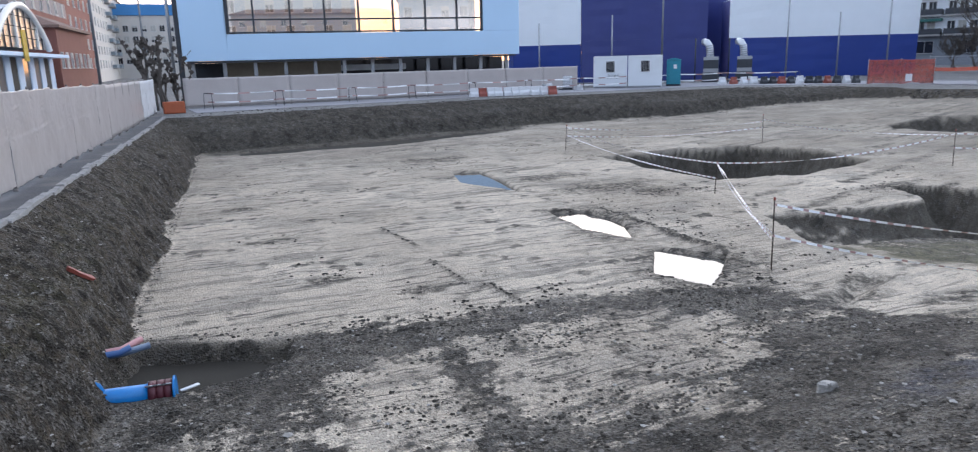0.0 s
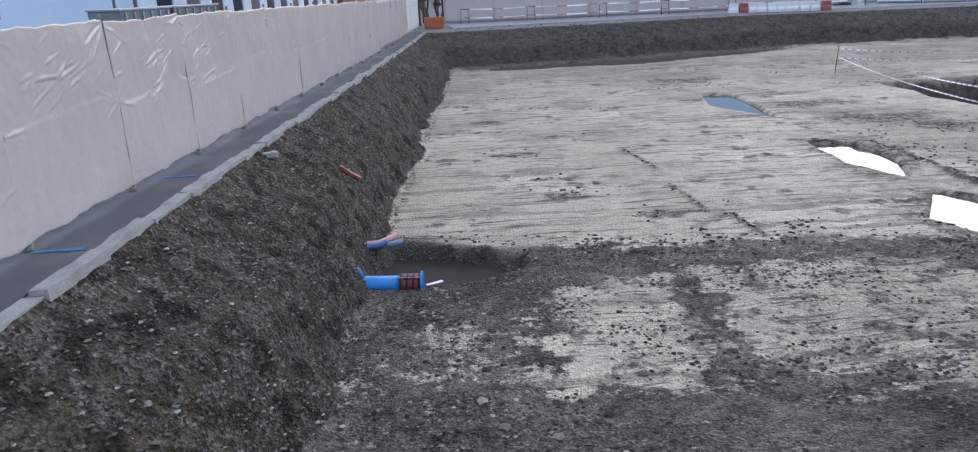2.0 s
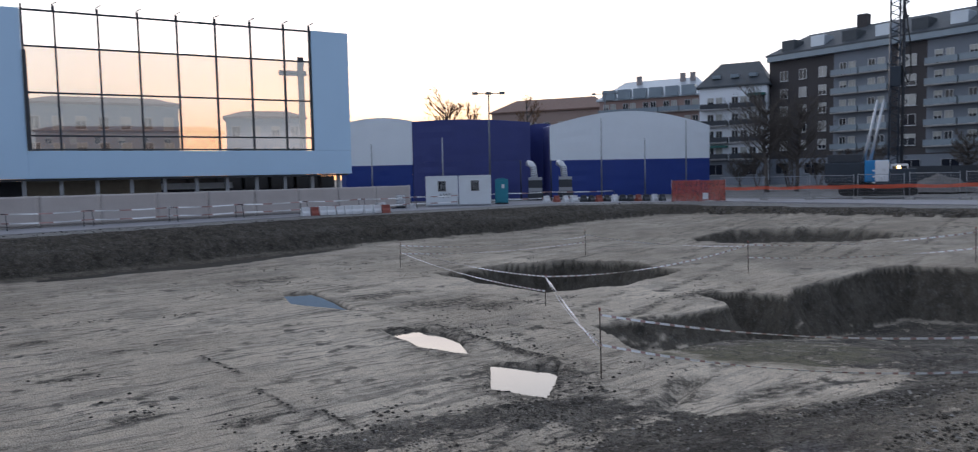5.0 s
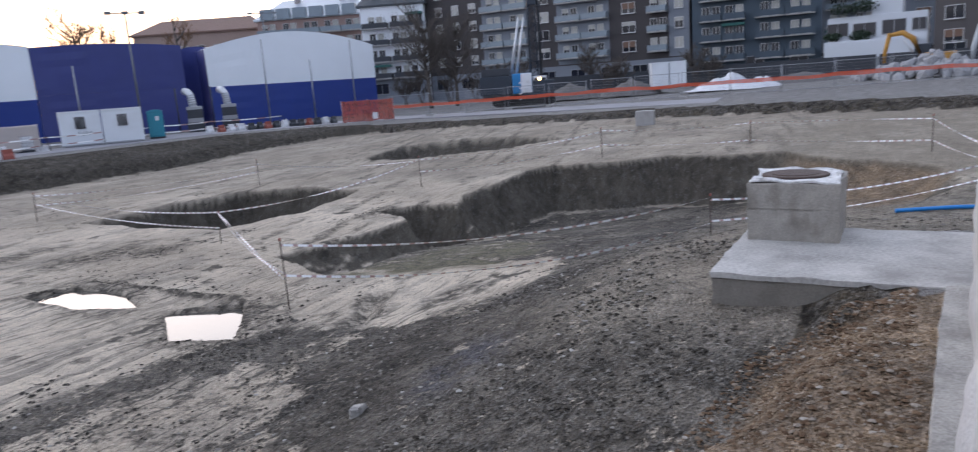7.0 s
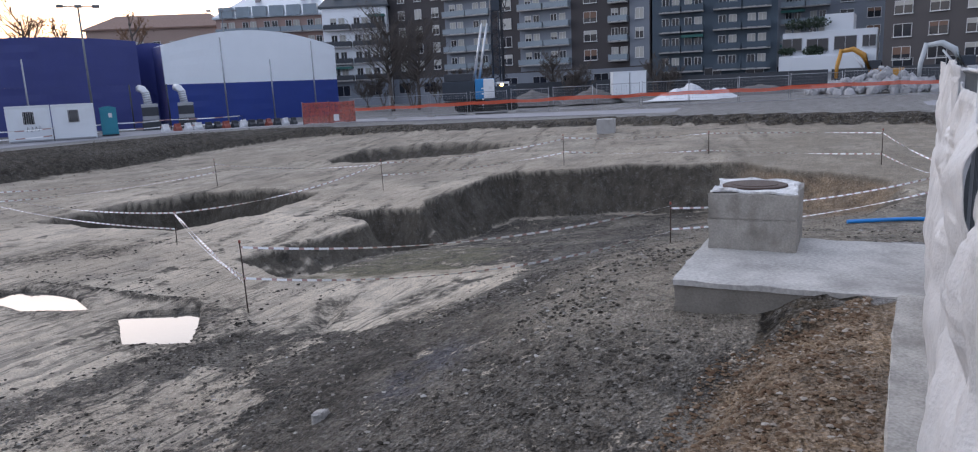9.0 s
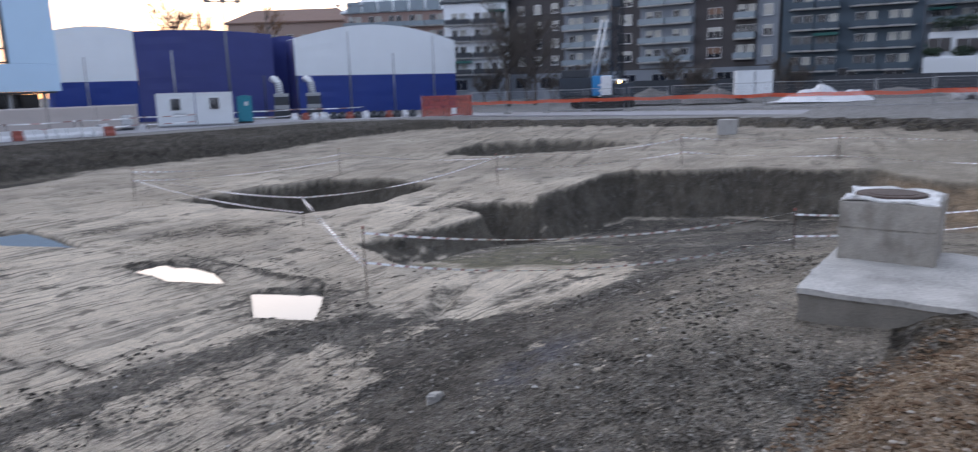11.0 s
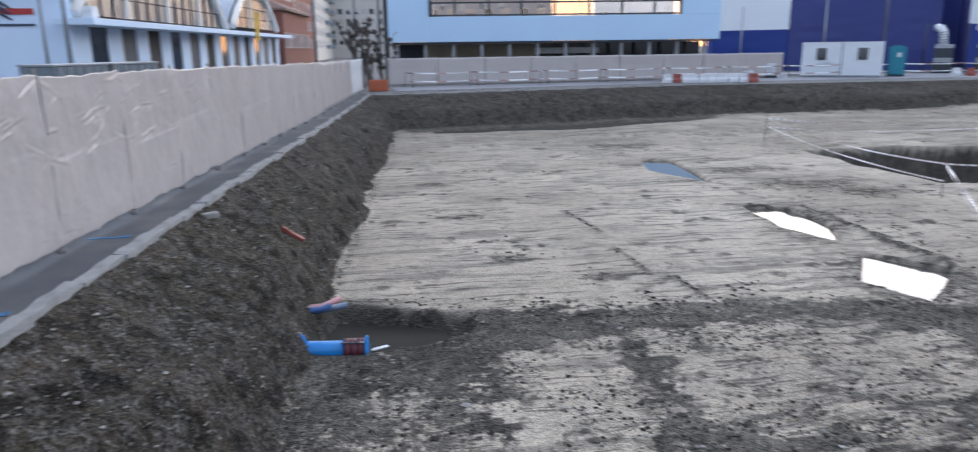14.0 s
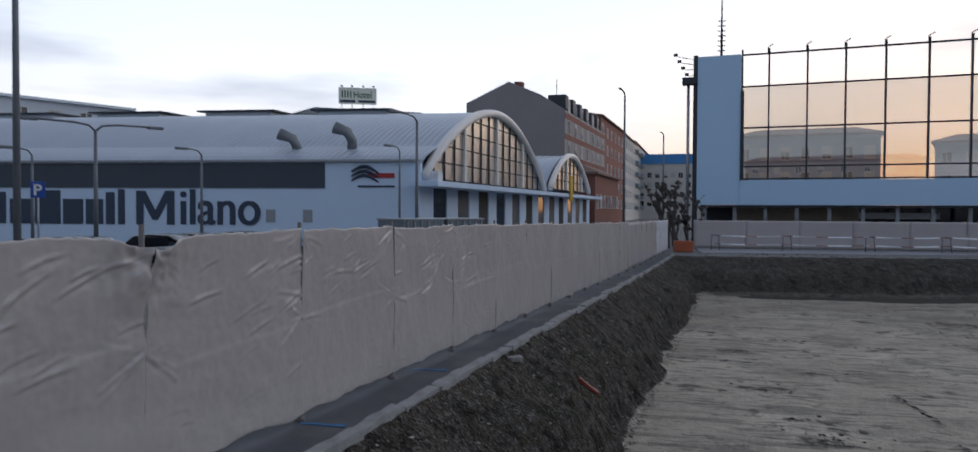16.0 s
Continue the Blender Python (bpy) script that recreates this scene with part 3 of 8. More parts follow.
    edge = math2('ADD', attr("gravel"), math2('ADD', span(mid, 0.3, 0.7, -0.5, 0.5), span(noise_at(7.0, 8, rough=0.8), 0.3, 0.7, -0.6, 0.6)))
    c = mix(span(edge, 0.32, 0.72), sand, gravel)
    c = mix(math2('MULTIPLY', attr("dirt"), span(crumb, 0.46, 0.55, 0.05, 0.95)), c, (0.03, 0.027, 0.023))
    c = mix(math2('MULTIPLY', attr("dry"), span(noise_at(1.1, 6), 0.38, 0.6, 0.3, 0.9)), c, (0.27, 0.236, 0.19))
    c = mix(span(math2('ADD', attr("bank"), span(mid, 0.3, 0.7, -0.25, 0.25)), 0.3, 0.6), c, earth)
    c = mix(attr("brown"), c, brown)
    mp3 = n.new("ShaderNodeMapping")
    mp3.inputs["Scale"].default_value = (1.5, 1.5, 0.5)
    l.new(geo.outputs["Position"], mp3.inputs["Vector"])
    runs = noise_at(1.3, 6, mp3.outputs[0], 0.7)
    cut = mix(span(runs, 0.36, 0.64), (0.034, 0.03, 0.025), (0.095, 0.085, 0.07))
    cut = mix(span(noise_at(5.0, 5), 0.5, 0.7, 0.0, 0.5), cut, speck)
    c = mix(span(attr("wet_shade"), 0.0, 1.0, 0.0, 0.9), c, cut)
    c = mix(math2('MULTIPLY', attr("olive"), span(mid, 0.4, 0.6, 0.25, 0.9)), c, (0.16, 0.148, 0.1))
    c = mix(span(attr("inside"), 0.4, 0.6), street_c, c)
    grain = math2('ADD', span(noise_at(20.0, 9, rough=0.85), 0.38, 0.64, -0.5, 0.7), span(noise_at(4.0, 9, rough=0.8), 0.38, 0.62, -0.25, 0.3))
    grit = math2('ADD', math2('MULTIPLY', grain, span(math2('MAXIMUM', math2('MAXIMUM', attr("gravel"), attr("bank")), attr("brown")), 0.0, 1.0, 0.5, 1.2)), 1.0)
    tone = n.new("ShaderNodeVectorMath")
    tone.operation = 'SCALE'
    l.new(c, tone.inputs[0]), l.new(grit, tone.inputs["Scale"])
    l.new(tone.outputs[0], p.inputs["Base Color"])
    p.inputs["Specular IOR Level"].default_value = 0.1
    l.new(span(math2('ADD', streak, broad), 0.8, 1.2, 0.95, 0.62), p.inputs["Roughness"])
    b1, b2 = n.new("ShaderNodeBump"), n.new("ShaderNodeBump")
    b1.inputs["Strength"].default_value, b1.inputs["Distance"].default_value = 0.6, 0.08
    b2.inputs["Strength"].default_value, b2.inputs["Distance"].default_value = 0.9, 0.05
    l.new(math2('ADD', math2('MULTIPLY', math2('ADD', streak, streak2), math2('MULTIPLY', attr("scrape"), span(math2('MAXIMUM', attr("gravel"), attr("bank")), 0.0, 1.0, 0.6, 0.0))), math2('MULTIPLY', mid, math2('ADD', math2('MULTIPLY', math2('MAXIMUM', attr("gravel"), attr("bank")), 3.0), 0.8))), b1.inputs["Height"])
    l.new(math2('ADD', fine, stones.outputs["Distance"]), b2.inputs["Height"])
    l.new(b1.outputs[0], b2.inputs["Normal"]), l.new(b2.outputs[0], p.inputs["Normal"])
    return m


SOIL = soil()
ground = make_ground(SOIL)

# ---- water in the pit ----
def water():
    m, n, l, p = mat_new("puddle_water")
    p.inputs["Base Color"].default_value = (0.10, 0.095, 0.085, 1)
    p.inputs["Roughness"].default_value = 0.02
    p.inputs["IOR"].default_value = 1.33
    p.inputs["Specular IOR Level"].default_value = 1.0
    p.inputs["Coat Weight"].default_value, p.inputs["Coat Roughness"].default_value, p.inputs["Coat IOR"].default_value = 0.35, 0.02, 1.45
    w, b = n.new("ShaderNodeTexNoise"), n.new("ShaderNodeBump")
    w.inputs["Scale"].default_value = 3.0
    b.inputs["Strength"].default_value, b.inputs["Distance"].default_value = 0.02, 0.01
    l.new(w.outputs[0], b.inputs["Height"]), l.new(b.outputs[0], p.inputs["Normal"])
    return m


WATER = water()
MUD = surface("wet_mud", (0.04, 0.036, 0.03), 0.75, var=0.25, scale=1.2, bump=0.05, spec=0.12)


def hz(x, y):
    return float(terrain(np.array([x]), np.array([y]))[0][0])


for poly, dip, label in zip(PUDDLES, (0.09, 0.09, 0.10, 0.30, 0.13), (
        "still rainwater in a long trial trench", "still rainwater in a square trial trench", "shallow grey puddle in a scraped hollow",
        "dark muddy pool beside the blue pipe", "dark shallow water at the foot of the earth bank")):
    cx, cy = sum(p[0] for p in poly) / len(poly), sum(p[1] for p in poly) / len(poly)
    out = [(cx + (x - cx) * 1.25, cy + (y - cy) * 1.25) for x, y in poly]
    edge = min(float(v) for v in 1.55 * ease((np.array([p[0] for p in poly]) - 0.55 * np.array([p[1] for p in poly]) - 5) / 34))
    tagged(part("water", prism(out, edge - 0.5, edge - dip), MUD if "dark" in label else WATER), label, "water", kind="structure")

# ---- concrete: slab, shaft and foundation beam ----
RIM = surface("weathered_concrete_rim", (0.36, 0.345, 0.322), 0.85, var=0.45, scale=3.5, bump=0.5, dirt=(0.14, 0.13, 0.115), dirt_amount=0.9)
RUST = surface("rusty_iron", (0.07, 0.046, 0.038), 0.75, 0.3, var=0.4, scale=9, bump=0.4)


def rough_block(x0, x1, y0, y1, z0, z1, cut=0.12, wear=0.015, seed=1):
    """A cast block with small irregularities in its faces and chipped edges."""
    bm = box(x0, x1, y0, y1, z0, z1)
    n = max(2, int(max(x1 - x0, y1 - y0) / cut))
    bmesh.ops.subdivide_edges(bm, edges=bm.edges[:], cuts=min(n, 26), use_grid_fill=True)
    for v in bm.verts:
        q = v.co * 3.1 + Vector((seed * 7.0, 0, 0))
        k = (abs(v.co.x - x0) < 1e-4) + (abs(v.co.x - x1) < 1e-4) + (abs(v.co.y - y0) < 1e-4) + (abs(v.co.y - y1) < 1e-4) + (abs(v.co.z - z1) < 1e-4)
        w = wear * (1 if k < 2 else 2.2)
        v.co += Vector((noise.noise(q), noise.noise(q + Vector((9, 3, 1))), noise.noise(q + Vector((2, 8, 5))))) * w
        if k >= 2:
            v.co += (Vector(((x0 + x1) / 2, (y0 + y1) / 2, (z0 + z1) / 2)) - v.co).normalized() * wear * (0.6 + noise.noise(q * 4))
    return bm


# the slab's sides are browner and darker than its whitish top
SLAB_SIDE = surface("dark_brown_concrete", (0.2, 0.185, 0.163), 0.9, var=0.25, scale=3, bump=0.5, dirt=(0.08, 0.07, 0.06), dirt_amount=0.7)
SLAB_TOP = surface("whitish_concrete", (0.41, 0.4, 0.385), 0.8, var=0.38, scale=1.6, bump=0.4, fine=24, dirt=(0.15, 0.145, 0.14), dirt_amount=0.95)
SHAFT_GREY = surface("shuttered_concrete", (0.31, 0.29, 0.262), 0.9, var=0.25, scale=5, bump=0.5, dirt=(0.13, 0.115, 0.1), dirt_amount=0.7)
MORTAR = surface("white_mortar", (0.66, 0.66, 0.66), 0.85, var=0.25, scale=12, bump=0.6, dirt=(0.2, 0.17, 0.15), dirt_amount=0.8)
slab = thing("foundation_slab", Matrix(), "broad old concrete foundation slab with pale worn top", "slab")
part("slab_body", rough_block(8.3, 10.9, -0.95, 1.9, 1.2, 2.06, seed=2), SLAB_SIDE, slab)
part("slab_top", rough_block(8.28, 10.92, -0.93, 1.92, 2.06, 2.12, wear=0.012, seed=3), SLAB_TOP, slab, "whitish weathered concrete top")
shaft = thing("manhole_shaft", pose(10.0, 0.72, 2.115), "square concrete manhole shaft with rusty iron cover on the slab", "manhole")
part("lower_ring", rough_block(0, 1.1, 0, 1.1, 0, 0.42, 0.1, 0.012, 4), SHAFT_GREY, shaft)
part("upper_ring", rough_block(-0.01, 1.11, -0.01, 1.11, 0.425, 0.75, 0.1, 0.012, 5), SHAFT_GREY, shaft)
part("crust", rough_block(0.02, 1.08, 0.02, 1.08, 0.752, 0.775, 0.05, 0.035, 6), MORTAR, shaft, "crumbled white mortar on the top edge")
bm = bmesh.new()
add_tube(bm, [(0.55, 0.58, 0.74), (0.55, 0.58, 0.80), (0.55, 0.58, 0.81)], [0.42, 0.42, 0.39], 28)
cover = part("manhole_cover", bm, RUST, shaft, "round rusty cast-iron cover")
bm = bmesh.new()
add_tube(bm, [(0.55, 0.58, 0.808), (0.55, 0.58, 0.818)], [0.3, 0.29], 28)
part("cover_boss", bm, RUST, cover)
beam = thing("foundation_beam", pose(0, 0.24, 0, 0, 0, -3.4), "long cast concrete foundation beam with pale top", "beam")
part("beam_body", rough_block(1.2, 8.27, -0.46, -0.08, 1.3, 2.17, 0.2, 0.02, 8), RIM, beam)
part("beam_kerb", rough_block(1.2, 8.27, -0.57, -0.465, 1.3, 2.26, 0.2, 0.012, 9), CONCRETE, beam, "narrow upright concrete edge")

# ---- kerb and path along the site fence ----
def strip(name, x_off0, x_off1, y0, y1, lift, thick, material, label, cat, seed=1, step=0.5, wob=0.02):
    bm = bmesh.new()
    rows = []
    n = int((y1 - y0) / step)
    for i in range(n + 1):
        y = y0 + (y1 - y0) * i / n
        base = -4.57 + 0.053 * y
        z = float(street(0.0, y)) + lift
        w = wob * noise.noise((y * 1.1, seed, 0))
        a, b = base + x_off0, base + x_off1 + w
        rows.append([bm.verts.new(v) for v in ((a, y, z - thick), (a, y, z), (b, y, z + 0.5 * w), (b, y, z - thick))])
    for r, s in zip(rows, rows[1:]):
        for k in range(3):
            bm.faces.new((r[k], s[k], s[k + 1], r[k + 1]))
    bm.faces.new(rows[0]), bm.faces.new(rows[-1][::-1])
    bmesh.ops.recalc_face_normals(bm, faces=bm.faces[:])
    return tagged(part(name, bm, material), label, cat, kind="structure")


strip("pavement", -0.25, 0.62, -1.0, 45.0, 0.02, 0.3, ASPHALT, "dark wet asphalt path beside the fence", "pavement", 1)
KERB = surface("grey_kerb_concrete", (0.31, 0.305, 0.3), 0.9, var=0.25, scale=4, bump=0.5, dirt=(0.1, 0.09, 0.08), dirt_amount=0.7)
KERB_MESH = []
for i in range(44):
    y = -0.6 + i * 1.03
    bm = rough_block(0, 0.17, 0, 1.015, -0.35, 0.05, 0.1, 0.012, i % 5) if i < 5 else None
    if bm:
        KERB_MESH.append(bm)
kerb = tagged(new("kerb"), "broken concrete kerb along the asphalt path", "kerb", kind="structure")
kerb_mesh = []
for i, bm in enumerate(KERB_MESH):
    first = part("kerbstone", bm, KERB, kerb)
    kerb_mesh.append(first.data)
    first.matrix_world = pose(-4.57 + 0.053 * (-0.6 + i * 1.03) + 0.63, -0.6 + i * 1.03, float(street(0, i * 1.03)), 0, 0, -3)
for i in range(5, 44):
    o = new("kerbstone", kerb_mesh[i % 5])
    o.parent = kerb
    y = -0.6 + i * 1.03
    o.matrix_world = pose(-4.57 + 0.053 * y + 0.63 + 0.02 * math.sin(i * 2.3), y, float(street(0, y)) - 0.015 * (i % 3), 0.6 * math.sin(i), 2 * math.sin(i * 1.7), -3 + 0.8 * math.sin(i * 3.1))
BLUE_PAINT = surface("blue_spray_paint", (0.04, 0.15, 0.3), 0.8, var=0.6, scale=9, dirt=(0.08, 0.08, 0.085), dirt_amount=0.8)
for y, dx in ((6.7, 0.28), (9.6, 0.22)):
    bm = rough_block(-0.26, 0.26, -0.045, 0.045, -0.01, 0.006, 0.05, 0.02, 3)
    o = tagged(part("paint_mark", bm, BLUE_PAINT), "faded blue spray-paint survey mark on asphalt", "paint mark")
    o.matrix_world = pose(-4.57 + 0.053 * y + dx, y, float(street(0, y)) + 0.022, 0, 0, 4)

# ---- sheeted site fences ----
RED_BARRIER = surface("red_plastic", (0.28, 0.07, 0.05), 0.5, var=0.2)
WHITE_PLASTIC = surface("white_plastic", (0.7, 0.71, 0.73), 0.45, var=0.06, dirt=(0.35, 0.32, 0.3))
POST_MESH = {}
# brown darkened to imitate the post's shadow line in the tarpaulin
POST_BROWN = surface("shadow_brown_post", (0.15, 0.135, 0.125), 0.6, 0.2, var=0.25, scale=4)


def sheet_bm(length, height, seed, nx=36, nz=30, deep=0.05, sag=0.03, gap=0.06, slip=None, loose=0):
    """Tarpaulin tied to posts: short sharp creases run out from the ties and slant across the upper half, the hems are wavy."""
    dice = np.random.default_rng(1000 + int(seed * 7))
    u, v = np.meshgrid(np.linspace(0, 1, nx + 1), np.linspace(0, 1, nz + 1))
    x, z = u * length, gap + v * (height - gap)
    belly = np.sin(np.pi * u)
    y = deep * (0.45 * wave(x + seed * 11.3, z, 0.9, seed) + 0.5 * belly * np.sin(np.pi * v))
    folds = []
    seam = 0.52 + 0.05 * np.sin(seed * 2.3) + 0.05 * (u - 0.5)
    for tie_v in (0.54, 0.97):
        for side in (0, 1):
            for _ in range(5 if tie_v < 0.9 else 4):
                a = dice.uniform(-0.75, 0.6) if tie_v < 0.9 else dice.uniform(-1.1, -0.1)
                folds.append((side * length, tie_v * height, a if side == 0 else math.pi - a, dice.uniform(0.15, 0.6), dice.uniform(0.005, 0.014), 0.0))
    cx, cz = dice.uniform(0.35, 0.75) * length, dice.uniform(0.7, 0.82) * height
    for _ in range(18):
        folds.append((cx + dice.normal(0, 0.22 * length), cz + dice.normal(0, 0.11 * height), math.radians(dice.normal(20, 11)), dice.uniform(0.2, 0.6), dice.uniform(0.010, 0.026), 0.5))
    for _ in range(4):
        folds.append((dice.uniform(0, length), dice.uniform(0.08, 0.3) * height, math.radians(dice.normal(4, 14)), dice.uniform(0.2, 0.55), dice.uniform(0.006, 0.014), 0.5))
    for fx, fz, a, ln, amp, mid in folds:
        dx, dz = x - fx, z - fz
        along, across = (dx * math.cos(a) + dz * math.sin(a)) / ln + mid, dz * math.cos(a) - dx * math.sin(a)
        across = across + 0.05 * (along - 0.5) ** 2
        taper = np.clip(np.minimum(along + 0.02, 1 - along) * 3.5, 0, 1) * (along < 1)
        w = 0.011 + 0.011 * ln
        y -= 0.62 * amp * taper * (np.exp(-(across / w) ** 2) - 0.6 * np.exp(-((across + 1.6 * w) / (1.3 * w)) ** 2))
    y += 0.004 * wave(x + seed, z, 0.12, seed + 3)
    y += 0.007 * ease((v - seam) * 40 + 0.5)
    top, foot = v ** 8, (1 - v) ** 8
    z = z - top * (sag * belly * (0.6 + 0.5 * math.sin(seed * 3.1)) - 0.018 * wave(x, z * 0 + seed, 0.16, 2.0))
    z = z + foot * (0.04 * wave(x, z * 0 + seed, 0.4, 4.0) + 0.03 * belly)
    if slip is not None:
        near = np.exp(-((x - slip * length) / 0.34) ** 2)
        z = z - 0.11 * v ** 6 * near
        y = y - 0.10 * v ** 5 * near * (1 + 0.8 * wave(x, z, 0.2, 1.0))
    if loose:
        y += 0.03 * wave(x * 1.3, z * 0.25, 0.35, seed) * (0.4 + 0.6 * v) + 0.026 * wave(x * 1.6, z * 0.5, 0.2, seed + 5) - 0.05 * np.exp(-((v - 0.62 - 0.1 * wave(x, z * 0, 0.5, seed)) / 0.07) ** 2)
        drop = ease(0.5 + 1.1 * wave(x, x * 0 + seed, 0.5, 5.0))
        z = z - v ** 5 * (0.16 * loose - 0.12 + 0.16 * drop)
        y -= v ** 6 * 0.12 * drop
    bm = bmesh.new()
    grid = [[bm.verts.new(p) for p in zip(*row)] for row in zip(x.tolist(), y.tolist(), z.tolist())]
    for a, b in zip(grid, grid[1:]):
        for k in range(nx):
            bm.faces.new((a[k], a[k + 1], b[k + 1], b[k])).smooth = True
    geom = bmesh.ops.extrude_face_region(bm, geom=bm.faces[:])
    for q in geom["geom"]:
        if isinstance(q, bmesh.types.BMVert):
            q.co.y -= 0.004
    return bm


def fence_post(height):
    if height not in POST_MESH:
        bm = bmesh.new()
        add_tube(bm, [(0, 0, -0.05), (0, 0, height)], 0.022, 8)
        add_tube(bm, [(0, 0, -0.08), (0, 0, 0.01)], 0.05, 8)
        o = part("post", bm, POST_BROWN)
        POST_MESH[height] = o.data
        bpy.data.objects.remove(o)
    return new("post", POST_MESH[height])


def sheet_fence(name, x0, y0, x1, y1, bay, height, material, label, level, fine=14, deep=0.05, dip={}):
    L = math.hypot(x1 - x0, y1 - y0)
    n = max(1, round(L / bay))
    root = thing(name, frame_on(x0, y0, x1, y1), label, "fence")
    for i in range(n + 1):
        s = L * i / n
        px, py = x0 + (x1 - x0) * i / n, y0 + (y1 - y0) * i / n
        g = level(px, py)
        if deep < 0.1:
            o = fence_post(height + 0.03)
            o.parent = root
            o.location = (s, 0.032, g + 0.05)
        if i < n:
            away = math.hypot(px, py)
            cells = 120 if away < 13 else 72 if away < 30 else fine
            bm = sheet_bm(L / n, height, i + len(name), cells, int(cells * 0.9), deep, 0.025, 0.06, dip[i] if i in dip else None, 0 if deep < 0.1 else (3, 2, 1, 1)[min(i, 3)])
            sh = part("sheet", bm, material, root)
            sh.location = (s, 0, g)
            rail = part("rail", tube([(0, 0.06, height - 0.12), (L / n, 0.06, height - 0.12)], 0.014, 6), STEEL, root) if deep < 0.1 else None
            if rail:
                rail.location = (s, 0, g)
    return root


sheet_fence("site_fence", -4.672, -1.93, -2.36, 41.47, 2.17, 2.06, SHEET, "long site fence wrapped in pale beige tarpaulin on steel posts",
            lambda x, y: float(street(0.0, y)) + 0.02, dip={2: 1.0, 3: 0.0})
sheet_fence("site_fence", -2.36, 41.47, -2.0, 48.5, 2.5, 2.02, WHITE_PLASTIC, "end of the site fence in bright white tarpaulin",
            lambda x, y: float(street(0.0, y)) + 0.02)
sheet_fence("site_fence", -0.4, 52.4, 30.6, 55.4, 3.5, 1.95, SHEET, "low site fence in pale greyish tarpaulin along the road",
            lambda x, y: float(street(x, y)) + 0.02)
FOLDED = surface("white_folded_tarpaulin", (0.56, 0.545, 0.54), 0.5, var=0.08, scale=2, bump=0.35, fine=60)
sheet_fence("site_fence", 1.7, -0.20, 10.85, -0.84, 2.29, 2.4, FOLDED, "site fence hung with loosely folded white tarpaulin beside the slab",
            lambda x, y: 2.08, deep=0.16)

WIRE = surface("dark_fence_wire", (0.09, 0.095, 0.1), 0.5, 0.6, var=0.1)
for k in range(3):
    x0, y0, x1, y1 = (1.7 + 3.05 * k, -0.26 - 0.213 * k, 1.7 + 3.05 * (k + 1), -0.26 - 0.213 * (k + 1))
    root = thing("fence_panel", frame_on(x0, y0, x1, y1, 2.06), "grey welded wire fence panel behind the white tarpaulin", "fence", "wire fence panels")
    for q in (0.03, 3.0):
        part("upright", tube([(q, 0, 0), (q, 0, 2.31)], 0.021, 8), STEEL, root)
    for q in (0.12, 2.29):
        part("crossbar", tube([(0.03, 0, q), (3.0, 0, q)], 0.019, 6), STEEL, root)
    if k == 0:
        made = [part("upright_wire", tube([(0, 0.012, 0.12), (0, 0.012, 2.29)], 0.0032, 4), WIRE), part("cross_wire", tube([(0.03, 0.006, 0), (3.0, 0.006, 0)], 0.0032, 4), WIRE)]
        first, across = made[0].data, made[1].data
        for o in made:
            bpy.data.objects.remove(o)
    for q in range(1, 26):
        o = new("upright_wire", first)
        o.parent, o.location = root, (0.03 + q * 0.1142, 0, 0)
    for q in range(1, 12):
        o = new("cross_wire", across)
        o.parent, o.location = root, (0, 0, 0.12 + q * 0.18)

# ---- road, barriers and huts on the far side ----
bm = prism([(0.2, 46.6), (18.6, 50.2), (41.5, 50.8), (52.8, 41.5), (48, 14), (47.2, -8), (52, -8), (54.0, 14), (58.5, 44), (45, 58.5), (19, 54.2), (-0.3, 51.6)], 0, 1)
for v in bm.verts:
    v.co.z = float(street(v.co.x, v.co.y)) + (0.03 if v.co.z > 0.5 else -0.3)
bmesh.ops.triangulate(bm, faces=bm.faces[:])
tagged(part("road", bm, ROAD), "grey-blue compacted site road along the pit edge", "road", kind="structure")


TAPE_W = surface("white_tape", (0.82, 0.82, 0.82), 0.4, var=0.03)
TAPE_R = surface("red_tape", (0.42, 0.26, 0.24), 0.4, var=0.1)


def ribbon(a, b, sag, width=0.055, seg=0.05, twist=0.0):
    """Striped barrier tape hanging between two points."""
    a, b = Vector(a), Vector(b)
    bm = bmesh.new()
    n = max(6, int((b - a).length / seg))
    side = Vector((0, 0, 1))
    across = (b - a).normalized().cross(side)
    prev = None
    for i in range(n + 1):
        t = i / n
        p = a.lerp(b, t) - Vector((0, 0, sag * 4 * t * (1 - t)))
        k = twist * t + 0.5 * math.sin(t * 9 + a.x)
        w = (side * math.cos(k) + across * math.sin(k)) * width / 2
        cur = [bm.verts.new(p - w), bm.verts.new(p + w), bm.verts.new(p + w + across * 0.003), bm.verts.new(p - w + across * 0.003)]
        if prev:
            for q in range(4):
                bm.faces.new((prev[q], cur[q], cur[(q + 1) % 4], prev[(q + 1) % 4])).material_index = 1 if (i // 2) % 3 == 0 else 0
        prev = cur
    bmesh.ops.recalc_face_normals(bm, faces=bm.faces[:])
    return bm


def tape(a, b, sag, twist=0.0, width=0.046, seg=0.05):
    o = part("barrier_tape", ribbon(a, b, sag, width, seg, twist), [TAPE_W, TAPE_R])
    return tagged(o, "red and white striped barrier tape strung between stakes", "barrier tape", "barrier tapes round the holes")


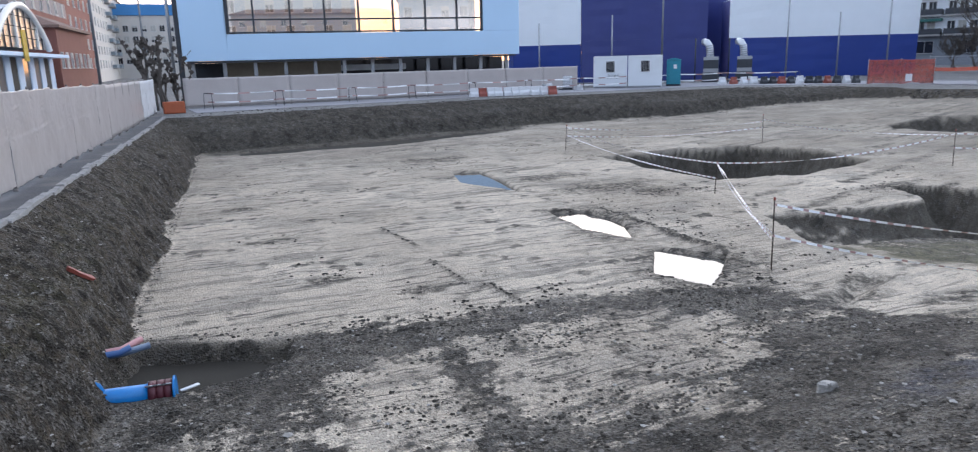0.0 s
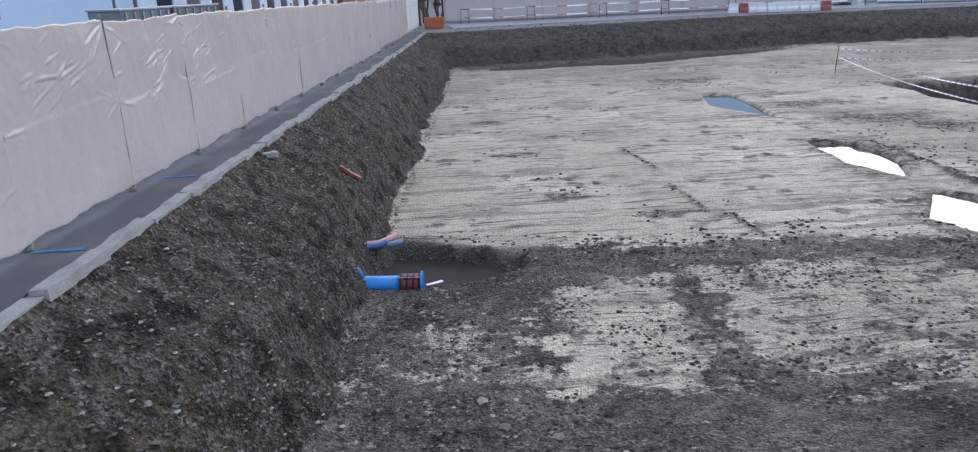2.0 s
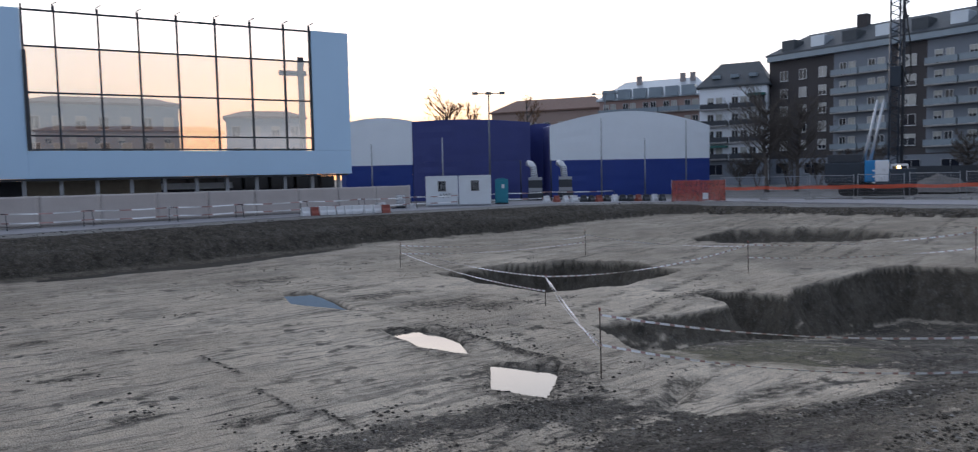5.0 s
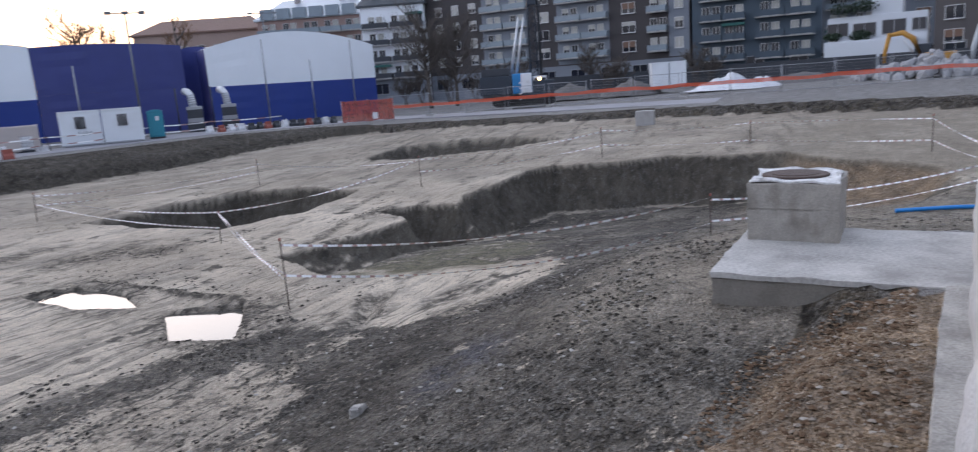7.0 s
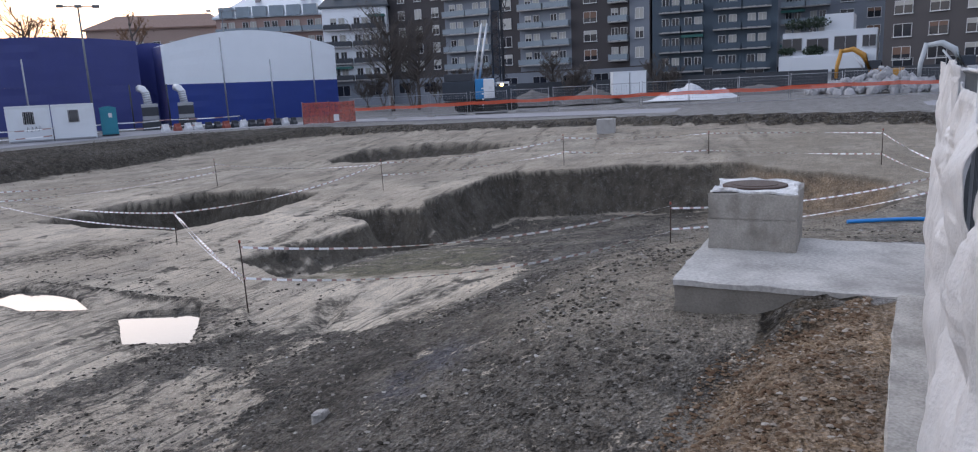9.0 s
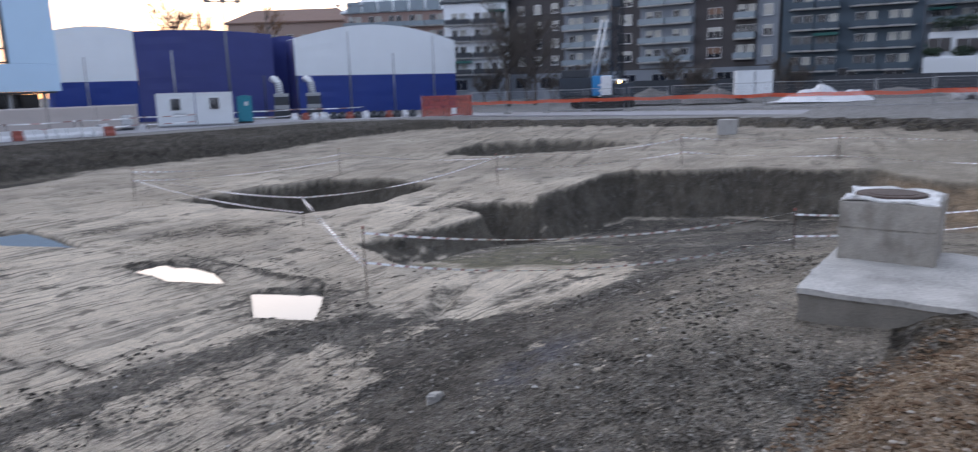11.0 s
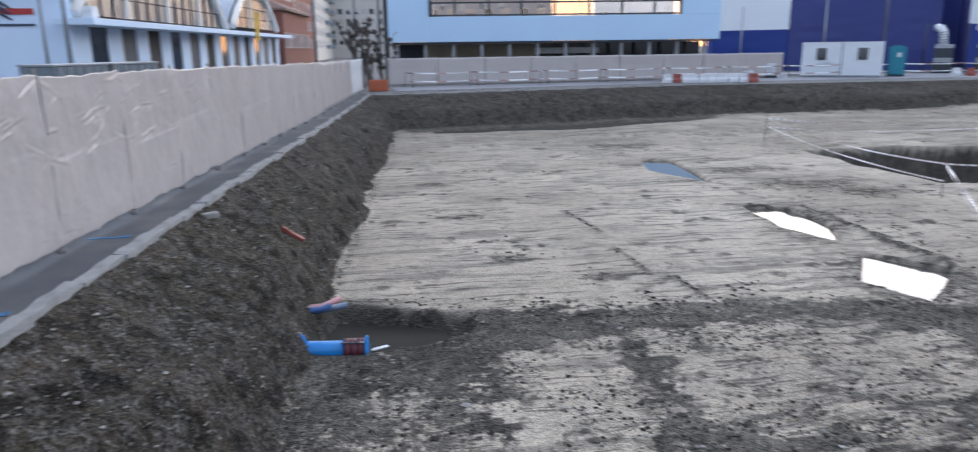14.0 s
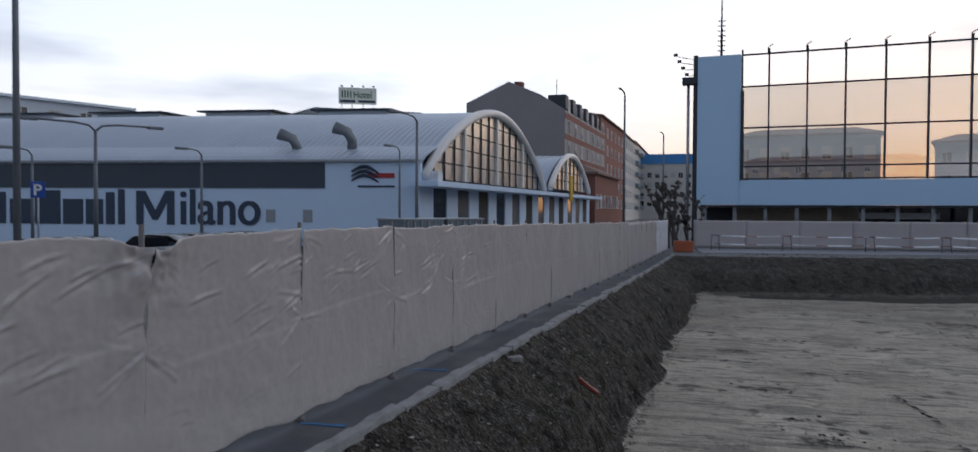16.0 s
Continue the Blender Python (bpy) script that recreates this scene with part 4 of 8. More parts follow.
STAKES = {"a": (10.8, 11.2, 1.5), "b": (15.4, 18.7, 1.0), "c": (26.0, 28.2, 1.43), "d": (24.7, 17.4, 1.6), "e": (17.0, 3.9, 1.5),
          "f": (29.8, 11.4, 2.15), "g": (31.5, 5.6, 2.08), "h": (27.9, -0.7, 2.35), "i": (16.7, 31.4, 1.2), "j": (24.0, -2.4, 1.55)}
for x, y, top in STAKES.values():
    g = hz(x, y)
    bm = bmesh.new()
    lean = 0.06 * math.sin(x * 5)
    add_tube(bm, [(0, 0, g - 0.3), (lean * 0.5, 0, (g + top) / 2), (lean, 0, top)], 0.014, 6)
    root = thing("stake", pose(x, y, 0), "thin rusty steel stake carrying barrier tape", "stake", "tape stakes")
    part("rod", bm, RUST, root)
    bm = bmesh.new()
    add_tube(bm, [(lean, 0, top - 0.01), (lean, 0, top + 0.05)], [0.028, 0.02], 8)
    part("cap", bm, RED_BARRIER, root, "small plastic safety cap")


def at(k, drop=0.03):
    x, y, z = STAKES[k]
    return (x + 0.06 * math.sin(x * 5), y, z - drop)


for k1, k2, d1, d2, sag, tw in (("a", "e", 0.1, 0.05, 0.35, 1), ("a", "e", 0.75, 0.65, 0.42, 1), ("a", "b", 0.85, 0.0, 0.05, 9), ("a", "b", 0.7, 0.02, 0.25, 4),
                                ("b", "i", 0.0, 0.1, 0.25, 3), ("b", "i", 0.5, 0.45, 0.2, 2), ("b", "d", 0.0, 0.1, 0.3, 4), ("i", "c", 0.1, 0.3, 0.25, 2),
                                ("i", "c", 0.5, 0.6, 0.2, 3), ("c", "d", 0.2, 0.15, 0.2, 2), ("d", "f", 0.1, 0.15, 0.2, 3), ("d", "f", 0.6, 0.75, 0.15, 2),
                                ("f", "g", 0.1, 0.05, 0.1, 2), ("f", "g", 0.7, 0.75, 0.1, 3), ("g", "h", 0.05, 0.1, -0.02, 2), ("g", "h", 0.75, 0.8, 0.05, 3),
                                ("h", "j", 0.1, 0.0, 0.1, 3), ("h", "j", 0.8, 0.3, 0.1, 2), ("e", "j", 0.1, 0.1, 0.25, 4), ("e", "j", 0.6, 0.5, 0.2, 3)):
    tape(at(k1, d1), at(k2, d2), sag, tw)

# railing of stakes and tape along the road
rail_pts = [(1.0, 50.6), (5.5, 51.0), (10.5, 51.4), (15, 52.0), (20, 52.7), (25, 53.3), (30, 53.8), (35, 54.2), (40, 54.4), (44.5, 53.5), (49, 49.5)]
for i, (x, y) in enumerate(rail_pts):
    g = float(street(x, y))
    root = thing("barrier_stand", pose(x, y, g), "low steel stand carrying barrier tape by the road", "barrier stand", "stands along the road")
    for dx in (-0.28, 0.28):
        part("leg", tube([(dx, -0.15, 0), (dx * 0.8, 0, 1.0)], 0.022, 6), DARK_STEEL, root)
    part("crossbar", tube([(-0.24, 0, 1.0), (0.24, 0, 1.0)], 0.022, 6), DARK_STEEL, root)
    if i:
        a, b = rail_pts[i - 1], (x, y)
        for h in (0.45, 1.0):
            tape((a[0], a[1], float(street(*a)) + h), (b[0], b[1], g + h), 0.06, 0.0, 0.09, 0.35)
for i, (az, d, red) in enumerate(((21.6, 60.5, 1), (22.2, 60.6, 0), (22.8, 60.7, 0), (23.5, 60.8, 0), (24.1, 60.9, 0), (24.7, 61.0, 0), (25.6, 61.2, 0), (26.3, 61.3, 0), (27.0, 61.3, 1), (20.9, 60.4, 0), (21.9, 61.3, 0), (22.5, 61.4, 0), (23.15, 61.5, 1), (23.8, 61.6, 0), (24.4, 61.7, 0), (25.1, 61.8, 0), (25.9, 61.9, 0),
                                  (39.6, 69, 0), (40.4, 69, 1), (41.1, 69, 0), (41.8, 69, 0),
                                  *((42.5 + 0.6 * k, 68.5 + 0.25 * (k % 2), (2, 2, 1, 2, 0)[k % 5]) for k in range(11)))):
    x, y = polar(az, d - (6.2 if az < 30 else 0))
    bm = bmesh.new()
    prof = [(-0.22, 0), (0.22, 0), (0.2, 0.2), (0.09, 0.36), (0.07, 0.62), (-0.07, 0.62), (-0.09, 0.36), (-0.2, 0.2)]
    l0, l1 = [bm.verts.new((-0.3, a, b)) for a, b in prof], [bm.verts.new((0.3, a, b)) for a, b in prof]
    bm.faces.new(l0[::-1]), bm.faces.new(l1)
    for k in range(8):
        bm.faces.new((l0[k], l0[(k + 1) % 8], l1[(k + 1) % 8], l1[k]))
    bmesh.ops.recalc_face_normals(bm, faces=bm.faces[:])
    o = part("road_barrier", bm, (WHITE_PLASTIC, RED_BARRIER, DARK_STEEL)[red])
    tagged(o, ("white", "red", "black")[red] + " plastic water-filled road barrier by the fence", "barrier", "road barriers")
    o.matrix_world = pose(x, y, float(street(x, y)) + 0.03, 0, 0, 8 * math.sin(i * 2.1))

CABIN = surface("white_cabin_panel", (0.72, 0.75, 0.78), 0.5, var=0.04, scale=1, dirt=(0.4, 0.38, 0.36), dirt_amount=0.25)
WINDOW_DARK = glass("dark_window", (0.02, 0.022, 0.028), 0.08)
GRAFFITI = surface("dark_graffiti_paint", (0.03, 0.035, 0.05), 0.5)


def cabin(x, y, turn, label, tag_paint=False):
    root = thing("site_cabin", pose(x, y, float(street(x, y)) + 0.06, 0, 0, turn), label, "cabin", "site cabins")
    part("body", box(-1.4, 1.4, 0, 5.6, 0.1, 2.55, 0.04), CABIN, root)
    for sx in (-1.36, 1.36):
        for sy in (0.06, 5.54):
            part("corner_post", box(sx - 0.07, sx + 0.07, sy - 0.09, sy + 0.07, 0, 2.62, 0.015), CABIN, root)
    part("roof_rim", box(-1.42, 1.42, -0.03, 5.63, 2.55, 2.66, 0.02), CABIN, root)
    part("floor_rim", box(-1.42, 1.42, -0.03, 5.63, 0.0, 0.12, 0.02), STEEL, root)
    win = part("window", box(-0.4, 0.4, -0.035, 0.02, 1.25, 2.25, 0.01), WHITE_PLASTIC, root)
    part("pane", box(-0.35, 0.35, -0.045, -0.03, 1.3, 2.2), WINDOW_DARK, win)
    for i in range(5):
        part("bar", tube([(-0.28 + i * 0.14, -0.07, 1.25), (-0.28 + i * 0.14, -0.07, 2.25)], 0.011, 6), WHITE_PLASTIC, win)
    if tag_paint:
        bm = bmesh.new()
        for sx, w, h, z in ((-0.42, 0.2, 0.34, 0.75), (-0.14, 0.16, 0.38, 0.72), (0.1, 0.18, 0.3, 0.8), (0.36, 0.24, 0.34, 0.76)):
            add_tube(bm, [(sx + 0.3 - w / 2, -0.012, z), (sx + 0.3, -0.012, z + h), (sx + 0.3 + w / 2, -0.012, z + 0.1), (sx + 0.3 - w / 3, -0.012, z + 0.12)], 0.035, 5)
        part("graffiti", bm, GRAFFITI, root, "looping dark spray-paint tag")
    return root


x, y = polar(31.4, 64.5)
cabin(x, y, -32, "white site cabin with barred window and graffiti", True)
x, y = polar(34.0, 64.5)
cabin(x, y, -33, "white site cabin with barred window")
TEAL = surface("teal_plastic", (0.02, 0.22, 0.30), 0.45, var=0.08)
x, y = polar(36.1, 66.5)
loo = thing("portable_toilet", pose(x, y, float(street(x, y)) + 0.06, 0, 0, -36), "teal plastic portable toilet with pale roof", "toilet")
part("cubicle", box(-0.6, 0.6, 0, 1.2, 0.1, 2.15, 0.05), TEAL, loo)
part("skid", box(-0.62, 0.62, -0.02, 1.22, 0, 0.1, 0.02), DARK_STEEL, loo)
door = part("door", box(-0.42, 0.42, -0.05, 0.0, 0.15, 2.0, 0.02), TEAL, loo)
part("notice", box(0.0, 0.26, -0.06, -0.045, 1.45, 1.8), WHITE_PLASTIC, door, "small white notice")
bm = bmesh.new()
for k in range(9):
    a = math.pi * k / 8
    add_box(bm, -0.62 + k * 0.138, -0.62 + (k + 1) * 0.138, -0.03, 1.23, 2.15, 2.2 + 0.14 * math.sin(a * 0.9 + 0.2))
part("roof", bm, TEAL, loo, "pale curved translucent roof")
STEEL_BRIGHT = surface("bright_duct", (0.62, 0.64, 0.67), 0.35, 0.5, var=0.1, scale=2)
for i, (az, d) in enumerate(((38.75, 75.0), (41.1, 76.5))):
    x, y = polar(az, d)
    unit = thing("heating_unit", pose(x, y, float(street(x, y)), 0, 0, -az), "grey air heater with a curved bright metal duct", "heater", "tent heaters")
    part("casing", box(-0.7, 0.7, 0, 1.6, 0.9, 2.4, 0.05), STEEL, unit)
    part("plinth", box(-0.8, 0.8, 0.05, 1.5, 0, 0.9, 0.02), DARK_STEEL, unit)
    pts = [(-0.1, 0.8, 2.35), (-0.14, 0.8, 2.9), (-0.2, 0.8, 3.4), (-0.42, 0.9, 3.75), (-0.7, 1.5, 3.85)]
    bm = bmesh.new()
    add_tube(bm, pts, [0.36, 0.34, 0.34, 0.34, 0.34], 14)
    duct = part("duct", bm, STEEL_BRIGHT, unit, "ribbed silver flexible duct")
    for q in range(6):
        a = Vector(pts[0]).lerp(Vector(pts[2]), q / 5)
        part("rib", tube([a, a + Vector((-0.01, 0, 0.08))], 0.38, 14), STEEL, duct)
    part("vent", box(-0.7, 0.7, -0.03, 0.0, 1.3, 2.1), DARK_STEEL, unit)
    part("bracket", tube([(-1.5, 1.2, 0), (-1.5, 1.2, 4.2)], 0.07, 8), DARK_STEEL, unit)

# ---- the glazed hall with its pale blue frame ----
def glaze(name, clear=0.55, tint=(0.9, 0.93, 1.0), rough=0.02):
    m = bpy.data.materials.new(name)
    m.use_nodes = True
    n, l = m.node_tree.nodes, m.node_tree.links
    n.clear()
    o, mx, g, t = n.new("ShaderNodeOutputMaterial"), n.new("ShaderNodeMixShader"), n.new("ShaderNodeBsdfGlossy"), n.new("ShaderNodeBsdfTransparent")
    g.inputs["Roughness"].default_value = rough
    g.inputs["Color"].default_value = (*tint, 1)
    t.inputs["Color"].default_value = (*tint, 1)
    mx.inputs[0].default_value = clear
    l.new(g.outputs[0], mx.inputs[1]), l.new(t.outputs[0], mx.inputs[2]), l.new(mx.outputs[0], o.inputs[0])
    return m


HALL_GLASS = glaze("hall_glass", 0.66, (1.0, 0.945, 0.88))
hall = thing("glazed_hall", frame_on(-0.27, 62.0, 26.95, 59.2, 1.8), "glazed hall framed by pale blue cladding panels", "building")
HL, HT = 27.36, 15.15
part("left_cladding", box(0, 3.35, 0, 0.7, 3.05, 15.15, 0.03), PANEL_BLUE, hall, "tall pale blue cladding panel")
part("bottom_cladding", box(3.352, HL, 0, 0.7, 3.05, 5.05, 0.03), PANEL_BLUE, hall, "long pale blue cladding band")
part("right_cladding", box(24.15, HL, -0.01, 0.7, 5.052, 15.15, 0.03), PANEL_BLUE, hall, "tall pale blue cladding panel")
part("edge_truss", box(-0.35, -0.01, 0.05, 0.75, 0.0, 15.3, 0.03), DARK_STEEL, hall)
part("soffit", box(0.3, HL - 0.3, 0.1, 9.0, 2.9, 3.04), DARK_STEEL, hall)
levels = (5.15, 6.14, 9.24, 12.55, 15.1)
xs = [3.45, 5.46, 8.26, 10.95, 13.67, 16.5, 19.2, 21.9, 24.05]
for i, xm in enumerate(xs):
    part("mullion", box(xm - 0.07, xm + 0.07, 0.1, 0.42, 5.06, 15.5), DARK_STEEL, hall)
for z in levels:
    part("transom", box(3.4, 24.14, 0.16, 0.36, z - 0.06, z + 0.06), DARK_STEEL, hall)
for i in range(8):
    for z0, z1 in zip(levels[:3], levels[1:4]):
        o = part("pane", box(xs[i] + 0.08, xs[i + 1] - 0.08, 0.24, 0.26, z0 + 0.065, z1 - 0.065), HALL_GLASS, hall)
        o.visible_shadow = False
for i in range(1, 9):
    part("lamp_arm", tube([(xs[i] - 0.1, 0.2, 15.1), (xs[i] - 0.1, 0.1, 15.55), (xs[i] + 0.25, -0.3, 15.7)], 0.04, 6), DARK_STEEL, hall)
for i in range(12):
    x = 0.6 + i * 2.35
    part("column", box(x - 0.14, x + 0.14, 0.9, 1.2, 0.0, 2.9), STEEL, hall)
SHOP = surface("beige_shop_front", (0.32, 0.27, 0.2), 0.6, var=0.15)
# dark sheet added past the back wall to darken the gap under the hall
part("dark_backing", box(0.2, 2.88, 4.6, 4.8, 0.0, 2.88), DARK_STEEL, hall)
part("back_wall", box(2.9, 12.3, 3.6, 3.9, 0.0, 2.88), SHOP, hall, "beige rendered wall behind the columns")
part("shop_glazing", box(12.35, 27.0, 4.0, 4.1, 0.0, 2.88), WINDOW_DARK, hall)
part("inner_band", box(12.35, 18.0, 3.9, 3.98, 2.0, 2.5), WHITE_PLASTIC, hall)
mast = part("mast", tube([(1.8, 0.5, 15.15), (1.8, 0.5, 19.8)], [0.12, 0.05], 6), DARK_STEEL, hall)
for q in range(7):
    part("rung", box(1.5, 2.1, 0.46, 0.54, 15.6 + q * 0.4, 15.66 + q * 0.4), DARK_STEEL, mast)
for q in range(5):
    part("floodlight", box(-1.9 + q * 0.3, -1.6 + q * 0.3, -0.3, 0.0, 15.3 - q * 0.55, 15.5 - q * 0.55), DARK_STEEL, hall)
    part("floodlight_arm", tube([(-1.6 + q * 0.3, 0.1, 15.3 - q * 0.55), (-0.3, 0.3, 15.0 - q * 0.4)], 0.03, 6), DARK_STEEL, hall)
part("loudspeaker_box", box(-1.2, -0.1, -0.35, 0.35, 12.9, 13.5, 0.05), DARK_STEEL, hall)
part("service_pole", tube([(-0.75, 0.2, 0), (-0.75, 0.2, 13)], 0.12, 8), STEEL, hall)
part("ladder", box(3.38, 3.62, -0.12, 0.06, 5.1, 12.2), DARK_STEEL, hall)
part("inner_frame", box(23.5, 24.0, 2.0, 2.3, 5.1, 13.2), DARK_STEEL, hall)
part("inner_head", box(21.9, 24.2, 1.9, 2.4, 11.6, 12.0), DARK_STEEL, hall)

# ---- tent halls ----
def tent(x0, y0, x1, y1, depth, base, eave, crown, split, skew, upper, lower, label, side_mats):
    """A fabric hall: an arched gable in two colours, and a barrel roof behind it."""
    L = math.hypot(x1 - x0, y1 - y0)
    root = thing("tent_hall", frame_on(x0, y0, x1, y1, base), label, "tent hall")
    n = 28
    tops = [(L * i / n, eave + (crown - eave) * math.sin(math.pi * (i / n)) ** 0.9) for i in range(n + 1)]

    def slab_of(low, high, mat, name):
        bm = bmesh.new()
        m = 7
        grid = []
        for j in range(m + 1):
            grid.append([bm.verts.new((x, -0.06 * math.sin(9 * x / L + j) * noise.noise((x * 0.4, j * 0.6, 3)), low + (h - low) * j / m)) for x, h in high])
        for a, b in zip(grid, grid[1:]):
            for k in range(n):
                bm.faces.new((a[k], a[k + 1], b[k + 1], b[k]))
        ext = bmesh.ops.extrude_face_region(bm, geom=bm.faces[:])
        for v in ext["geom"]:
            if isinstance(v, bmesh.types.BMVert):
                v.co.y += 0.15
        bmesh.ops.recalc_face_normals(bm, faces=bm.faces[:])
        return part(name, bm, mat, root)

    slab_of(0.0, [(x, split) for x, _ in tops], lower, "lower_gable")
    slab_of(split + 0.004, tops, upper, "upper_gable")
    bm = bmesh.new()
    a = [bm.verts.new((x, 0.16, h + 0.02)) for x, h in tops]
    b = [bm.verts.new((x + skew, depth, h + 0.02)) for x, h in tops]
    for k in range(n):
        bm.faces.new((a[k], a[k + 1], b[k + 1], b[k])).smooth = True
    part("roof", bm, TENT_WHITE, root)
    for k, (mu, ml) in ((0, side_mats[0]), (n, side_mats[1])):
        x, h = tops[k]
        for z0, z1, mt in ((0, split, ml), (split + 0.004, h, mu)):
            bm = bmesh.new()
            bm.faces.new([bm.verts.new(v) for v in ((x, 0.16, z0), (x + skew, depth, z0), (x + skew, depth, z1), (x, 0.16, z1))])
            part("side_wall", bm, mt, root)
    return root


ax, ay = polar(29.2, 80.0)
bx, by = polar(38.4, 84.0)
cx, cy = polar(39.95, 84.0)
dx, dy = polar(51.95, 92.0)
lx, ly = polar(24.0, 82.0)
def place(az, d, el):
    return 4.4 + d * math.tan(radians(el))


B0 = 1.75
t1 = tent(ax, ay, bx, by, 32, B0, place(29.2, 80, 4.3) - B0, place(34, 81, 4.45) - B0, place(29.2, 80, 1.2) - B0, -4, TENT_VIOLET, TENT_VIOLET,
          "violet-blue fabric sports tent with white roof", ((TENT_WHITE, TENT_BLUE), (TENT_VIOLET, TENT_VIOLET)))
t2 = tent(lx, ly, ax - 0.02, ay + 0.1, 28, B0, place(24.7, 82, 4.25) - B0, place(26.5, 81, 4.62) - B0, place(24.7, 82, 0.95) - B0, -4, TENT_WHITE, TENT_BLUE,
          "white over blue fabric end bay of the sports tent", ((TENT_WHITE, TENT_BLUE), (TENT_WHITE, TENT_BLUE)))
t3 = tent(cx, cy, dx, dy, 36, B0, place(40, 84, 3.75) - B0, place(46, 87, 4.75) - B0, place(40, 84, 1.09) - B0, 2, TENT_WHITE, TENT_BLUE,
          "large sports tent, white fabric above deep blue", ((TENT_VIOLET, TENT_VIOLET), (TENT_WHITE, TENT_BLUE)))
ex, ey = polar(38.3, 88.0)
fx, fy = polar(40.1, 87.0)
t4 = tent(ex, ey, fx, fy, 14, B0, place(38.5, 88, 3.8) - B0, place(39.5, 87, 4.0) - B0, 4.0, 0, TENT_VIOLET, TENT_VIOLET,
          "narrow violet-blue link between the two tents", ((TENT_VIOLET, TENT_VIOLET), (TENT_VIOLET, TENT_VIOLET)))
for az, d, el in ((31.5, 79.0, 3.04), (43.9, 84.0, 4.27), (47.2, 86.5, 2.62), (50.25, 88.5, 3.87), (26.0, 78.0, 2.6)):
    x, y = polar(az, d)
    o = part("pole", tube([(0, 0, 0), (0, 0, place(az, d, el) - B0)], [0.09, 0.07], 8), STEEL)
    tagged(o, "plain grey steel pole in front of the tent", "pole", "poles before the tents")
    o.matrix_world = pose(x, y, B0)


LAMP_GREY = surface("grey_lamp_paint", (0.16, 0.17, 0.185), 0.5, 0.4, var=0.15)


def street_lamp(x, y, z, height, arm, turn, label, heads=1, r=0.07, flood=False):
    root = thing("street_lamp", pose(x, y, z, 0, 0, turn), label, "street lamp", "street lamps")
    part("pole", tube([(0, 0, 0), (0, 0, height * 0.5), (0, 0, height - 0.25)], [r * 1.25, r, r * 0.75], 10), LAMP_GREY, root)
    if flood:
        part("crossbar", tube([(-arm, 0, height - 0.25), (arm, 0, height - 0.25)], 0.05, 6), LAMP_GREY, root)
        for k in (-1, 0, 1):
            part("lamp_head", box(k * arm * 0.85 - 0.3, k * arm * 0.85 + 0.3, -0.25, 0.2, height - 0.35, height - 0.1, 0.03), LAMP_GREY, root)
        return root
    for s in ((1, -1) if heads == 2 else (1,)):
        pts = [(0, 0, height - 0.3), (s * 0.12 * arm, 0, height - 0.08), (s * 0.4 * arm, 0, height), (s * arm, 0, height + 0.02)]
        part("arm", tube(pts, r * 0.55, 8), LAMP_GREY, root)
        part("lamp_head", box(min(s * arm, s * (arm + 0.6)), max(s * arm, s * (arm + 0.6)), -0.13, 0.13, height - 0.06, height + 0.06, 0.03), LAMP_GREY, root)
    return root


x, y = polar(35.2, 78.0)
street_lamp(x, y, B0, place(35.2, 78, 6.55) - B0, 1.7, -35, "tall floodlight mast with three lamp heads", r=0.1, flood=True)
x, y = polar(44.2, 112.0)
street_lamp(x, y, B0, place(44.2, 112, 6.2) - B0, 2.0, -44, "tall floodlight mast with three lamp heads", r=0.1, flood=True)

# ---- buildings: shared makers ----
FRAME_WHITE = surface("white_window_frame", (0.6, 0.6, 0.6), 0.5, var=0.05)
SHUTTER_PALE = surface("pale_shutter", (0.42, 0.41, 0.38), 0.6, var=0.12, scale=2)
SHUTTER_BROWN = surface("brown_shutter", (0.16, 0.09, 0.06), 0.6, var=0.15, scale=2)
RAIL_GLASS = surface("frosted_balcony_panel", (0.22, 0.27, 0.31), 0.3, var=0.15, scale=0.6)
AWNING = surface("green_awning", (0.015, 0.10, 0.09), 0.6, var=0.1)
ROOF_TILE = surface("brown_roof_tile", (0.2, 0.125, 0.1), 0.8, var=0.2, scale=2)
ROOF_METAL = surface("grey_roof_metal", (0.5, 0.55, 0.6), 0.4, 0.4, var=0.1, scale=0.5)
ROOF_DARK = surface("dark_slate_roof", (0.05, 0.06, 0.07), 0.6, var=0.2, scale=1)
SHARED = {}


def shared(key, maker, material):
    """A mesh built once for all repeats."""
    if key not in SHARED:
        me = bpy.data.meshes.new(key[0])
        bm = maker()
        bm.to_mesh(me)
        bm.free()
        me.materials.append(material)
        SHARED[key] = me
    return SHARED[key]


def sub(name, mesh, parent, loc):
    o = new(name, mesh)
    o.parent = parent
    o.location = loc
    return o


